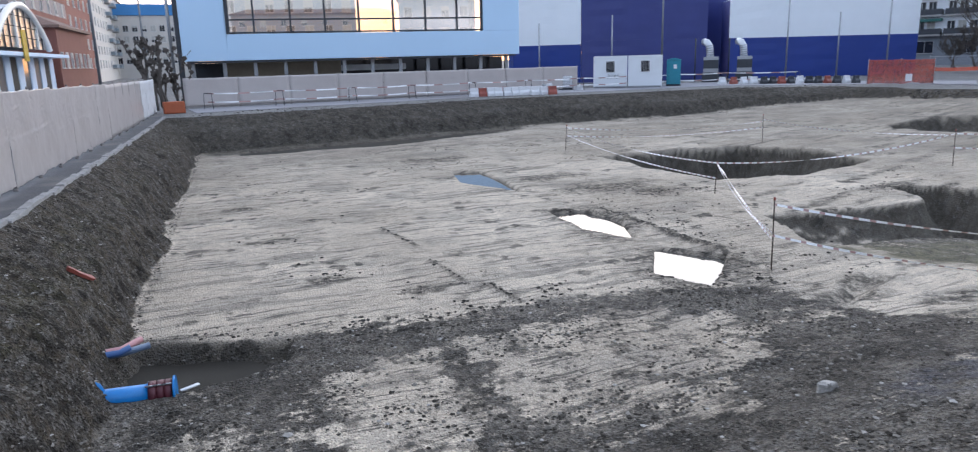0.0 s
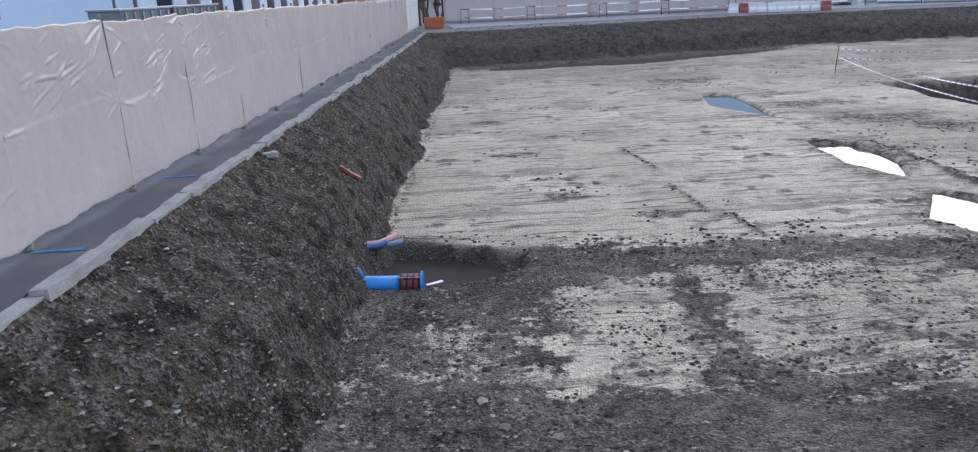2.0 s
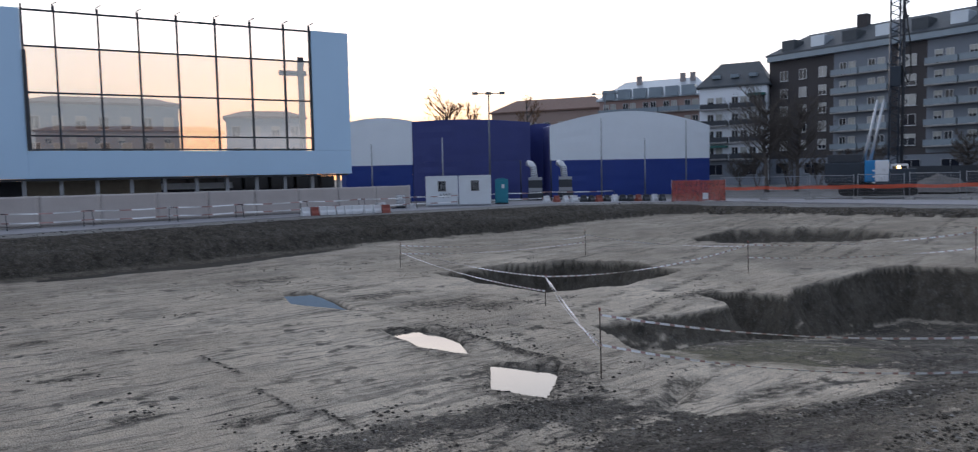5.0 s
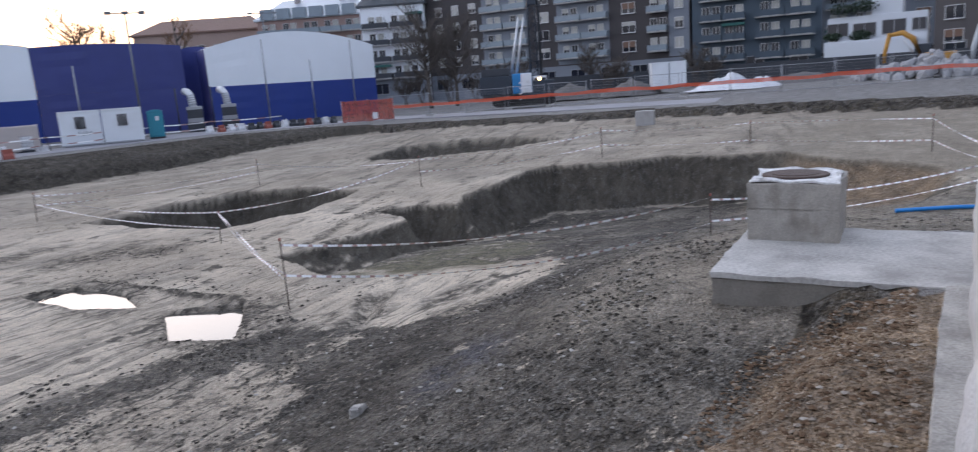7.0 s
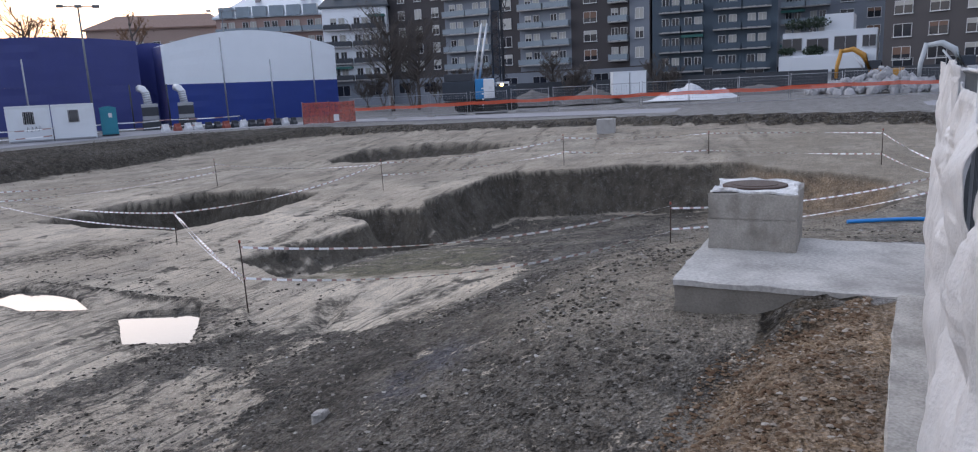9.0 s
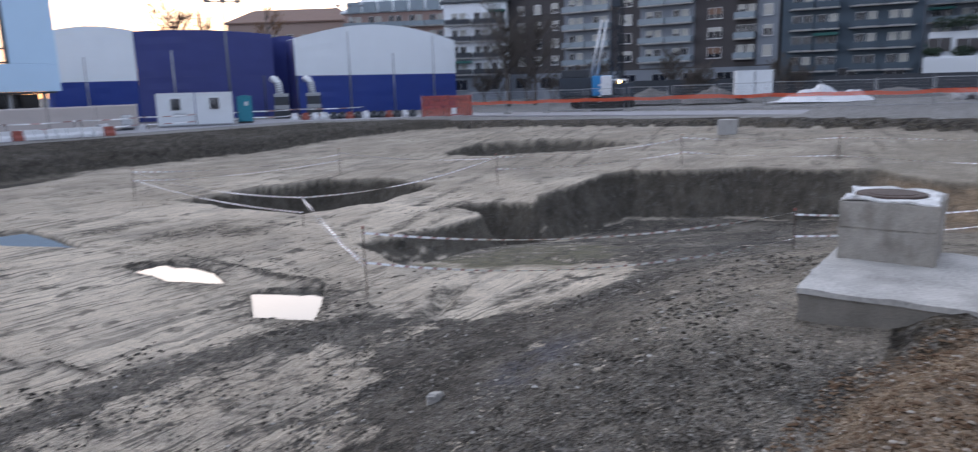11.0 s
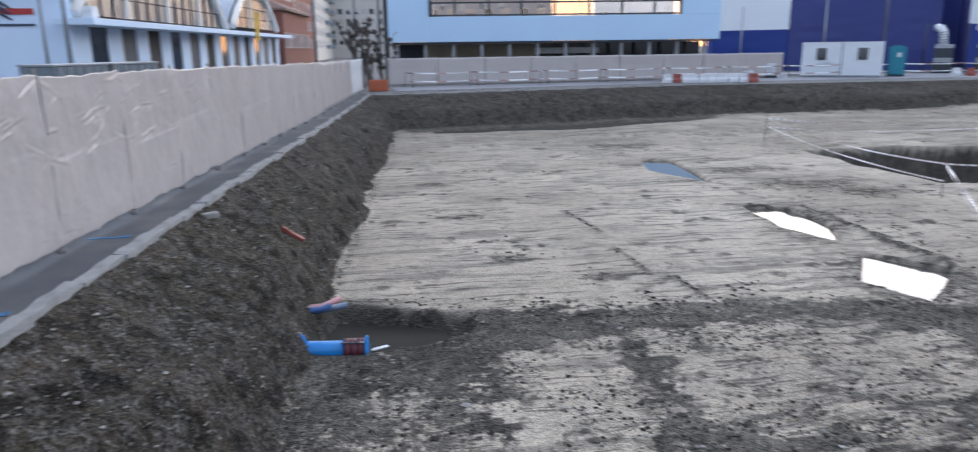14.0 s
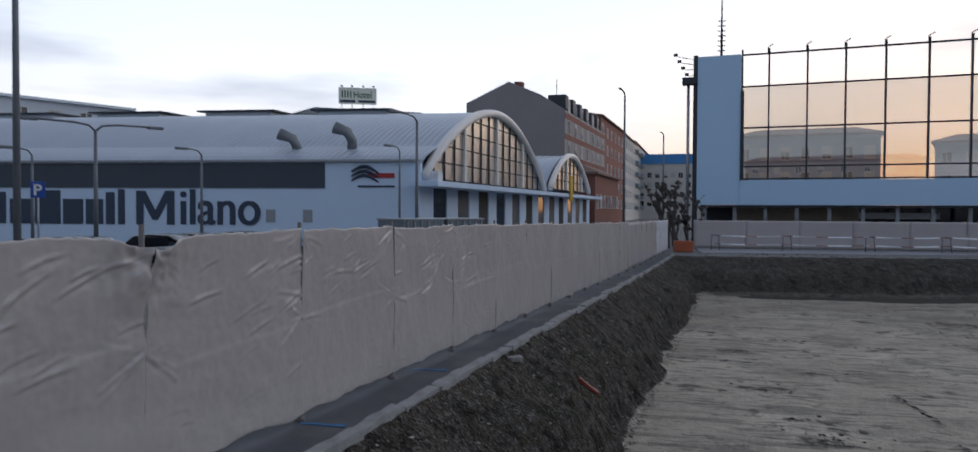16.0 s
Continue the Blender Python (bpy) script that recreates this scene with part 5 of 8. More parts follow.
def ring(w, h, t=0.07, d=0.10):
    """A closed window frame, one connected moulding."""
    bm = bmesh.new()
    loops = []
    for k, y in ((t, 0.0), (t, -d), (0.0, -d), (0.0, 0.0)):
        loops.append([bm.verts.new(v) for v in ((-w / 2 - k, y, -h / 2 - k), (w / 2 + k, y, -h / 2 - k), (w / 2 + k, y, h / 2 + k), (-w / 2 - k, y, h / 2 + k))])
    for i in range(4):
        a, b = loops[i], loops[(i + 1) % 4]
        for k in range(4):
            bm.faces.new((a[k], a[(k + 1) % 4], b[(k + 1) % 4], b[k]))
    bmesh.ops.recalc_face_normals(bm, faces=bm.faces[:])
    return bm


def window(root, x, z, w, h, pick=0, frame_mat=None):
    fm = frame_mat or FRAME_WHITE
    o = sub("window", shared(("window", w, h, fm.name), lambda: ring(w, h), fm), root, (x, 0, z))
    sub("pane", shared(("pane", w, h), lambda: box(-w / 2, w / 2, -0.03, -0.004, -h / 2, h / 2), WINDOW_DARK), o, (0, 0, 0))
    sub("casement_bar", shared(("casement_bar", h, fm.name), lambda: box(-0.035, 0.035, -0.085, -0.031, -h / 2, h / 2), fm), o, (0, 0, 0))
    sub("sill", shared(("sill", w, fm.name), lambda: box(-w / 2 - 0.14, w / 2 + 0.14, -0.2, 0.0, -0.06, 0.0), fm), o, (0, 0, -h / 2 - 0.072))
    if pick:
        part_h = (0, 0.35, 0.6, 1.0)[pick % 4]
        mt = SHUTTER_PALE if pick < 4 else SHUTTER_BROWN
        if part_h:
            sub("shutter", shared(("shutter", w, h, pick), lambda: box(-w / 2, w / 2, -0.06, -0.032, h / 2 - h * part_h, h / 2), mt), o, (0, 0, 0))
    return o


def balcony(root, x, z, w, depth=1.2, panel=None, awn=False):
    pm = panel or RAIL_GLASS
    o = sub("balcony", shared(("balcony", w, depth), lambda: box(-w / 2, w / 2, -depth, -0.002, -0.12, 0.06), CONCRETE), root, (x, 0, z))

    def rails():
        bm = bmesh.new()
        add_box(bm, -w / 2, w / 2, -depth, -depth + 0.04, 0.12, 0.92)
        add_box(bm, -w / 2, -w / 2 + 0.04, -depth + 0.042, -0.01, 0.12, 0.92)
        add_box(bm, w / 2 - 0.04, w / 2, -depth + 0.042, -0.01, 0.12, 0.92)
        add_box(bm, -w / 2 - 0.01, w / 2 + 0.01, -depth - 0.02, -depth + 0.05, 0.94, 1.0)
        for k in range(int(w / 1.1) + 1):
            xx = -w / 2 + 0.03 + k * (w - 0.06) / max(1, int(w / 1.1))
            add_box(bm, xx - 0.025, xx + 0.025, -depth - 0.03, -depth - 0.002, 0.06, 0.98)
        return bm
    sub("railing", shared(("railing", w, depth, pm.name), rails, pm), o, (0, 0, 0))
    if awn:
        sub("awning", shared(("awning", w), lambda: box(-w / 2, w / 2, -depth - 0.2, -0.05, 2.1, 2.5), AWNING), o, (0, 0, 0))
    return o


def house(name, x0, y0, x1, y1, depth, z0, z1, mat, label, cat="building", roof=ROOF_TILE, pitch=2.0, group=""):
    L = math.hypot(x1 - x0, y1 - y0)
    root = thing(name, frame_on(x0, y0, x1, y1), label, cat, group)
    part("wall", box(0, L, 0.0, depth, z0, z1), mat, root)
    bm = bmesh.new()
    e = 0.5
    v = [bm.verts.new(p) for p in ((-e, -e, z1 + 0.01), (L + e, -e, z1 + 0.01), (L + e, depth + e, z1 + 0.01), (-e, depth + e, z1 + 0.01),
                                   (-e, -e, z1 + 0.3), (L + e, -e, z1 + 0.3), (L + e, depth + e, z1 + 0.3), (-e, depth + e, z1 + 0.3),
                                   (min(3, L * 0.2), depth / 2, z1 + 0.3 + pitch), (L - min(3, L * 0.2), depth / 2, z1 + 0.3 + pitch))]
    for f in ((3, 2, 1, 0), (0, 1, 5, 4), (1, 2, 6, 5), (2, 3, 7, 6), (3, 0, 4, 7), (4, 5, 9, 8), (5, 6, 9), (6, 7, 8, 9), (7, 4, 8)):
        bm.faces.new([v[i] for i in f])
    r = part("roof", bm, roof, root)
    return root, L, r


def on_front(x0, y0, x1, y1, az):
    """How far along a front the line of sight at a heading meets it."""
    L = math.hypot(x1 - x0, y1 - y0)
    ux, uy = (x1 - x0) / L, (y1 - y0) / L
    s, c = math.sin(radians(az)), math.cos(radians(az))
    return (s * y0 - c * x0) / (c * ux - s * uy)


# ---- the showroom shed with barrel roofs west of the fence ----
WHITE_WALL = surface("pale_blue_white_render", (0.6, 0.72, 0.87), 0.6, var=0.04, scale=0.5, bump=0.05)
BAND_DARK = surface("dark_blue_grey_band", (0.05, 0.065, 0.085), 0.5, var=0.1, scale=0.5)
SIGN_INK = surface("dark_blue_lettering", (0.035, 0.05, 0.085), 0.5, var=0.05)
SIGN_RED = surface("red_lettering", (0.4, 0.03, 0.03), 0.5)
CORRUGATED = surface("corrugated_roof", (0.40, 0.44, 0.50), 0.35, 0.35, var=0.08, scale=0.4, bump=0.05)
TRIM_PALE = surface("pale_arch_trim", (0.75, 0.71, 0.66), 0.4, var=0.05)
ARCH_GLASS = glaze("arch_glass", 0.1, (0.98, 0.95, 0.91), 0.32)
# near-black colour stands in for the unlit inside of the shed
INSIDE_DARK = surface("interior_shade", (0.05, 0.045, 0.04), 0.8)
shed = thing("showroom_shed", frame_on(-16.6, 41.8, -15.05, 71.3), "white showroom shed with corrugated barrel roof and glazed arch", "shed")
# along the street: local x; into the plot: local y
SPAN, SPRING, APEX, DEEP = 29.5, 6.35, 12.0, 62.0


def arc(u):
    return SPRING + (APEX - SPRING) * math.sin(math.pi * u) ** 0.82


bm = bmesh.new()
add_box(bm, 0.0, 0.35, 0.02, DEEP, 2.0, 7.3)
part("south_wall", bm, WHITE_WALL, shed, "long white rendered wall")
part("band", box(-0.06, -0.004, 6.0, DEEP, 5.66, 7.24, 0), BAND_DARK, shed, "dark blue-grey painted band")
part("gutter", box(-0.25, 0.3, 0.0, DEEP, 7.31, 7.45), STEEL, shed)
bm = bmesh.new()
nseg, nrib = 40, 150
prev = None
for j in range(nrib * 2 + 1):
    y = -0.1 + (DEEP + 0.1) * j / (nrib * 2)
    lift = 0.05 if j % 2 else 0.0
    row = [bm.verts.new((SPAN * i / nseg, y, arc(i / nseg) + lift + (0.9 * (1 - i / 4) if i < 4 else 0))) for i in range(nseg + 1)]
    if prev:
        for i in range(nseg):
            bm.faces.new((prev[i], prev[i + 1], row[i + 1], row[i]))
    prev = row
part("roof", bm, CORRUGATED, shed, "ribbed pale metal barrel roof")


def arch_front(root, x0, span, spring, apex, bays, rows, tag):
    def hgt(u):
        return spring + (apex - spring) * math.sin(math.pi * min(1, max(0, u))) ** 0.82
    bm = bmesh.new()
    add_tube(bm, [(x0 + span * i / 36, -0.12, hgt(i / 36)) for i in range(37)], 0.33, 6)
    part("arch_rim", bm, TRIM_PALE, root, "pale curved metal rim")
    bm = bmesh.new()
    pts = [(x0 + span * i / 36, hgt(i / 36)) for i in range(37)]
    lo = [bm.verts.new((x, 0.1, spring + 0.02)) for x, z in pts]
    hi = [bm.verts.new((x, 0.1, z - 0.1)) for x, z in pts]
    for i in range(36):
        if hi[i].co.z > lo[i].co.z or hi[i + 1].co.z > lo[i + 1].co.z:
            bm.faces.new((lo[i], lo[i + 1], hi[i + 1], hi[i]))
    bmesh.ops.solidify(bm, geom=bm.faces[:], thickness=0.02)
    part("arch_glazing", bm, ARCH_GLASS, root, "glazing that mirrors the orange dusk")
    for i in range(1, bays):
        u = i / bays
        if hgt(u) - spring > 0.4:
            w = 0.16 if i % 4 == 0 else 0.05
            part("glazing_bar", box(x0 + span * u - w, x0 + span * u + w, -0.1 if i % 4 == 0 else 0.0, 0.09, spring, hgt(u) - 0.05), TRIM_PALE if i % 4 == 0 else DARK_STEEL, root)
    for j in range(1, rows):
        z = spring + (apex - spring) * j / rows
        us = [k / 200 for k in range(201) if hgt(k / 200) > z + 0.1]
        if us:
            part("glazing_bar", box(x0 + span * us[0], x0 + span * us[-1], 0.02, 0.085, z - 0.04, z + 0.04), DARK_STEEL, root)


arch_front(shed, 0.3, SPAN - 0.3, SPRING, APEX, 16, 5, "a")
# sheet added behind the glazing, coloured as interior shade
part("interior_shade_sheet", box(4.5, 25, 7.0, 7.2, 2.0, 9.2), INSIDE_DARK, shed)
part("canopy", box(-1.0, 54.0, -1.6, 0.3, 5.75, 6.1, 0.03), WHITE_WALL, shed, "long pale concrete canopy")
for i in range(13):
    x = 0.7 + i * 4.35
    part("pier", box(x, x + 2.0, 0.27, 0.5, 2.0, 5.74), WHITE_WALL, shed)
    if i < 12:
        # every third bay is filled with the interior shade colour
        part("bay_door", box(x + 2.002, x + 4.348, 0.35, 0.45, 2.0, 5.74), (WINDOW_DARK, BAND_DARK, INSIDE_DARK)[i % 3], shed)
arch_front(shed, 32.0, 20.0, 6.6, 10.6, 10, 4, "b")
bm = bmesh.new()
prev = None
for j in range(61):
    y = 0.4 + 25 * j / 60
    row = [bm.verts.new((32 + 20 * i / 24, y, 6.6 + 4.0 * math.sin(math.pi * i / 24) ** 0.82 + (0.05 if j % 2 else 0))) for i in range(25)]
    if prev:
        for i in range(24):
            bm.faces.new((prev[i], prev[i + 1], row[i + 1], row[i]))
    prev = row
part("small_roof", bm, CORRUGATED, shed, "ribbed metal barrel roof")
# the same added shade sheet behind the small arch
part("interior_shade_sheet", box(35, 49, 6.0, 6.2, 2.0, 8.4), INSIDE_DARK, shed)
part("air_unit", box(0.6, 1.4, -0.9, -0.2, 6.12, 6.75, 0.03), WHITE_PLASTIC, shed)
part("yellow_banner", box(34.2, 35.6, -1.75, -1.65, 5.3, 8.0, 0.02), surface("yellow_banner", (0.5, 0.33, 0.03), 0.6), shed, "faded yellow vertical banner")
for y, h in ((9.2, 7.6), (5.5, 8.0)):
    pts = [(2.4, y, h - 0.3), (2.4, y, h + 0.8), (2.3, y + 0.25, h + 1.4), (2.1, y + 1.0, h + 1.7)]
    part("roof_vent", tube(pts, [0.3, 0.3, 0.33, 0.42], 10), surface("dull_vent_metal", (0.2, 0.21, 0.22), 0.5, 0.5), shed, "bent sheet-metal vent pipe")
for k in range(6):
    y = 8 + k * 9.5
    o = part("roof_monitor", prism([(SPAN / 2 - 2.0, y), (SPAN / 2 + 2.0, y), (SPAN / 2 + 2.0, y + 5.5), (SPAN / 2 - 2.0, y + 5.5)], APEX - 0.3, APEX + 0.22), ROOF_METAL, shed)
    part("monitor_cap", prism([(SPAN / 2 - 2.4, y - 0.5), (SPAN / 2 + 2.4, y - 0.5), (SPAN / 2 + 2.4, y + 6), (SPAN / 2 - 2.4, y + 6)], APEX + 0.23, APEX + 0.36), DARK_STEEL, o)


def lettering(text, size, loc, parent, material, name="lettering", squeeze=1.0):
    cu = bpy.data.curves.new(name, 'FONT')
    cu.body, cu.size, cu.extrude, cu.offset = text, size, 0.02, 0.012
    tmp = new(name, cu)
    dg = bpy.context.evaluated_depsgraph_get()
    me = bpy.data.meshes.new_from_object(tmp.evaluated_get(dg))
    bpy.data.objects.remove(tmp)
    me.materials.clear()
    me.materials.append(material)
    o = new(name, me)
    o.parent = parent
    o.matrix_basis = Matrix.Translation(loc)
    return o


# reading runs towards the street corner, so letters run against local y
for shift, proud in ((0.0, 0.0), (0.05, 0.006), (-0.05, 0.012)):
    word = lettering("ilano", 3.0, (0, 0, 0), shed, SIGN_INK)
    word.data.transform(Matrix.Rotation(radians(90), 4, 'X'))
    lo = [min(v.co[k] for v in word.data.vertices) for k in range(3)]
    hi = [max(v.co[k] for v in word.data.vertices) for k in range(3)]
    for v in word.data.vertices:
        v.co = Vector((-0.03 - proud + v.co.y * 0.5, 15.45 + shift - 5.25 * (v.co.x - lo[0]) / (hi[0] - lo[0]), 3.28 + 2.3 * (v.co.z - lo[2]) / (hi[2] - lo[2])))
    word.matrix_basis = Matrix()
bm = prism([(0, 0), (0, 1), (0.24, 1), (0.5, 0.42), (0.76, 1), (1, 1), (1, 0), (0.81, 0), (0.81, 0.66), (0.57, 0.14), (0.43, 0.14), (0.19, 0.66), (0.19, 0)], 0, 0.03)
bmesh.ops.triangulate(bm, faces=bm.faces[:])
for v in bm.verts:
    v.co = Vector((-0.02 - v.co.z, 18.5 - 2.6 * v.co.x, 3.28 + 2.2 * v.co.y))
bmesh.ops.recalc_face_normals(bm, faces=bm.faces[:])
part("lettering", bm, SIGN_INK, shed)
brand = part("brand_bar", box(-0.05, -0.006, 23.8, 25.6, 3.28, 5.5), SIGN_INK, shed, "plain dark bar in place of a brand letter")
for y0, y1, h in ((22.2, 23.6, 1.65), (20.8, 22.0, 1.65), (20.0, 20.6, 2.1), (19.3, 19.75, 2.3), (25.9, 27.4, 1.65), (27.7, 28.4, 2.1)):
    part("brand_bar", box(-0.05, -0.006, y0, y1, 3.28, 3.28 + h), SIGN_INK, shed)
bm = bmesh.new()
for k in range(3):
    add_tube(bm, [(-0.05, 4.3 - 1.7 * i / 10, 6.4 + 0.62 * math.sin(math.pi * (0.15 + 0.75 * i / 10)) - 0.28 * k) for i in range(11)], [0.05 + 0.06 * math.sin(math.pi * i / 10) for i in range(11)], 5)
part("emblem", bm, SIGN_INK, shed, "dark swoosh emblem")
part("emblem_bar", box(-0.05, -0.006, 1.6, 3.3, 6.3, 6.6), SIGN_RED, shed)
part("emblem_bar", box(-0.05, -0.006, 1.6, 3.9, 5.72, 5.84), SIGN_INK, shed)
for y in (9.8, 7.4):
    part("wall_hatch", box(-0.04, -0.004, y - 0.6, y, 3.5, 4.3), STEEL, shed)

# the long wall stands at a slant to the street front
for o in shed.children_recursive:
    for v in o.data.vertices:
        v.co.x -= 0.2035 * max(0.0, v.co.y)

# ---- street west of the fence: lamps, cars, skips, bus shelter ----
for az, d, el, arm, turn, heads, r in ((-49.75, 17.0, 26.0, 1.5, 100, 1, 0.06), (-44.8, 33, 5.74, 2.0, 60, 2, 0.08), (-48.5, 36, 3.86, -1.2, 60, 1, 0.06), (-37.9, 40, 4.23, -1.3, 60, 1, 0.07),
                                       (-23.3, 43, 4.84, -1.2, 70, 1, 0.07), (-22.0, 38, 7.27, -2.2, 70, 1, 0.08), (-5.65, 68, 9.02, -2.4, 85, 1, 0.11), (-2.65, 100, 5.81, -2.6, 85, 1, 0.12)):
    x, y = polar(az, d)
    z = float(street(0, min(y, 40)))
    street_lamp(x, y, z, place(az, d, el) - z, arm, turn, "slim dark street lamp" + (" with two arms" if heads == 2 else " with a curved arm"), heads, r)
CAR_PAINTS = [surface("black_car_paint", (0.015, 0.016, 0.02), 0.2, 0.3), surface("silver_car_paint", (0.35, 0.36, 0.38), 0.25, 0.5), surface("white_car_paint", (0.6, 0.6, 0.62), 0.25)]
TYRE = surface("tyre_rubber", (0.02, 0.02, 0.02), 0.85)


def car(x, y, z, turn, paint, label):
    root = thing("car", pose(x, y, z, 0, 0, turn), label, "car", "parked cars")
    bm = bmesh.new()
    prof = [(-2.1, 0.35), (-2.15, 0.75), (-1.9, 0.95), (-1.3, 1.0), (-0.7, 1.42), (0.0, 1.5), (0.9, 1.45), (1.7, 1.05), (2.1, 0.98), (2.15, 0.6), (2.1, 0.35)]
    rows = []
    for s, k in ((-0.86, 1), (-0.8, 1.0), (0.8, 1.0), (0.86, 1)):
        inset = 0.18
        rows.append([bm.verts.new((px, (s * (1 if pz < 1.0 else 0.8)), pz if abs(s) < 0.85 else min(pz, pz * 0.985))) for px, pz in prof])
    for a, b in zip(rows, rows[1:]):
        for k in range(len(prof) - 1):
            bm.faces.new((a[k], a[k + 1], b[k + 1], b[k])).smooth = True
    bm.faces.new(rows[0]), bm.faces.new(rows[-1][::-1])
    bmesh.ops.recalc_face_normals(bm, faces=bm.faces[:])
    part("body", bm, paint, root)
    for s in (-1, 1):
        part("side_glass", prism([(-0.75, s * 0.72), (0.95, s * 0.72), (0.95, s * 0.75), (-0.75, s * 0.75)], 1.04, 1.36), WINDOW_DARK, root)
        for px in (-1.35, 1.35):
            w = part("wheel", tube([(px, s * 0.7, 0.32), (px, s * 0.88, 0.32)], 0.32, 16), TYRE, root)
            part("rim", tube([(px, s * 0.885, 0.32), (px, s * 0.90, 0.32)], 0.2, 12), STEEL, w)
    return root


for az, d, turn, k, text in ((-48.0, 30, 5, 0, "black car parked beyond the fence"), (-46.0, 31, 5, 0, "black car parked beyond the fence"), (-40.8, 33, 4, 0, "black car parked beyond the fence"),
                             (-38.6, 34, 3, 0, "black car parked beyond the fence"), (-35.4, 36, 2, 0, "black car parked beyond the fence")):
    x, y = polar(az, d)
    car(x, y, 1.8, turn, CAR_PAINTS[k], text)
    tagged(part("parking_deck", rough_block(x - 2.4, x + 2.4, y - 1.1, y + 1.1, 1.4, 1.8, 0.5, 0.0), ASPHALT), "raised asphalt parking bay", "pavement", kind="structure")
cage = thing("skip_cage", frame_on(-13.2, 31.0, -10.8, 36.2, 2.0), "grey steel mesh skips along the street", "skip")
for k in range(2):
    part("skip_body", box(k * 2.9, k * 2.9 + 2.7, 0, 1.8, 0.3, 1.85, 0.03), surface("grey_skip_paint", (0.17, 0.2, 0.22), 0.5, 0.3), cage)
    part("skip_rim", box(k * 2.9 - 0.05, k * 2.9 + 2.75, -0.05, 1.85, 1.852, 1.94, 0.02), STEEL, cage)
    for q in range(6):
        part("stiffener", box(k * 2.9 + 0.2 + q * 0.45, k * 2.9 + 0.28 + q * 0.45, -0.06, -0.004, 0.3, 1.82), STEEL, cage)
sign = thing("parking_sign", pose(*polar(-48.2, 34), 2.0, 0, 0, 45), "square blue parking sign on a pole", "sign")
part("pole", tube([(0, 0.06, 0), (0, 0.06, 3.4)], 0.035, 8), STEEL, sign)
plate = part("plate", box(-0.26, 0.26, -0.03, 0.0, 2.75, 3.4, 0.01), surface("blue_sign", (0.01, 0.06, 0.3), 0.4), sign)
o = lettering("P", 0.6, (0, 0, 0), plate, WHITE_PLASTIC)
o.matrix_basis = Matrix.Translation((-0.17, -0.04, 2.86)) @ Euler((radians(90), 0, 0)).to_matrix().to_4x4()

# ---- houses along the street ----
GREY_BROWN = surface("grey_brown_render", (0.3, 0.265, 0.26), 0.8, var=0.08, scale=0.3)
RED_BRICK = surface("red_brick_render", (0.22, 0.085, 0.065), 0.8, var=0.15, scale=0.5)
CREAM = surface("cream_render", (0.56, 0.53, 0.49), 0.75, var=0.1, scale=0.4)
gable = thing("apartment_house", frame_on(-18.0, 100.0, -16.5, 133.0), "grey-brown gabled apartment house with red brick bands", "building")
bm = bmesh.new()
pro = [(0.0, 0.0), (0.0, 18.3), (3.6, 20.6), (8.2, 22.6), (14.6, 19.8), (14.6, 0.0)]
a, b = [bm.verts.new((0, y, z)) for y, z in pro], [bm.verts.new((33, y, z)) for y, z in pro]
bm.faces.new(a), bm.faces.new(b[::-1])
for i in range(len(pro)):
    f = bm.faces.new((a[i], b[i], b[(i + 1) % 6], a[(i + 1) % 6]))
    f.material_index = 1 if i in (1, 2, 3) else 0
bmesh.ops.recalc_face_normals(bm, faces=bm.faces[:])
part("wall", bm, [GREY_BROWN, ROOF_TILE], gable)
for f in range(6):
    for k in range(7):
        window(gable, 2.5 + k * 4.6, 4.5 + f * 2.9, 1.1, 1.7, (f * 3 + k) % 4)
    part("brick_band", box(0, 33, -0.06, -0.004, 2.7 + f * 2.9, 3.4 + f * 2.9), RED_BRICK, gable)
for k in range(6):
    part("dormer", box(3 + k * 5, 5 + k * 5, 0.6, 3.2, 18.9, 20.9, 0.04), ROOF_DARK, gable)
part("chimney", box(6, 7.4, 8, 9.2, 22.0, 23.6), RED_BRICK, gable)
dish = part("aerial", tube([(16, 5, 20.5), (16, 5, 25.5)], 0.05, 5), DARK_STEEL, gable)
for q in range(4):
    part("aerial_rod", tube([(15.3, 5, 24.0 + q * 0.4), (16.7, 5, 24.0 + q * 0.4)], 0.025, 4), DARK_STEEL, dish)


def terrace(x0, y0, x1, y1, z1, mat, label, floors, cols, balc=False, fm=None, depth=14, roof=ROOF_TILE, pitch=1.5):
    root, L, r = house("apartment_house", x0, y0, x1, y1, depth, 1.0, z1, mat, label, roof=roof, pitch=pitch)
    fh = (z1 - 4.5) / floors
    for f in range(floors):
        for k in range(cols):
            x = L * (k + 0.5) / cols
            window(root, x, 5.6 + f * fh, 1.2, 1.7, (f * 5 + k * 3) % 5, fm)
            if balc and k % 2 == 0:
                balcony(root, x, 4.6 + f * fh, L / cols * 0.9, 1.3)
    return root


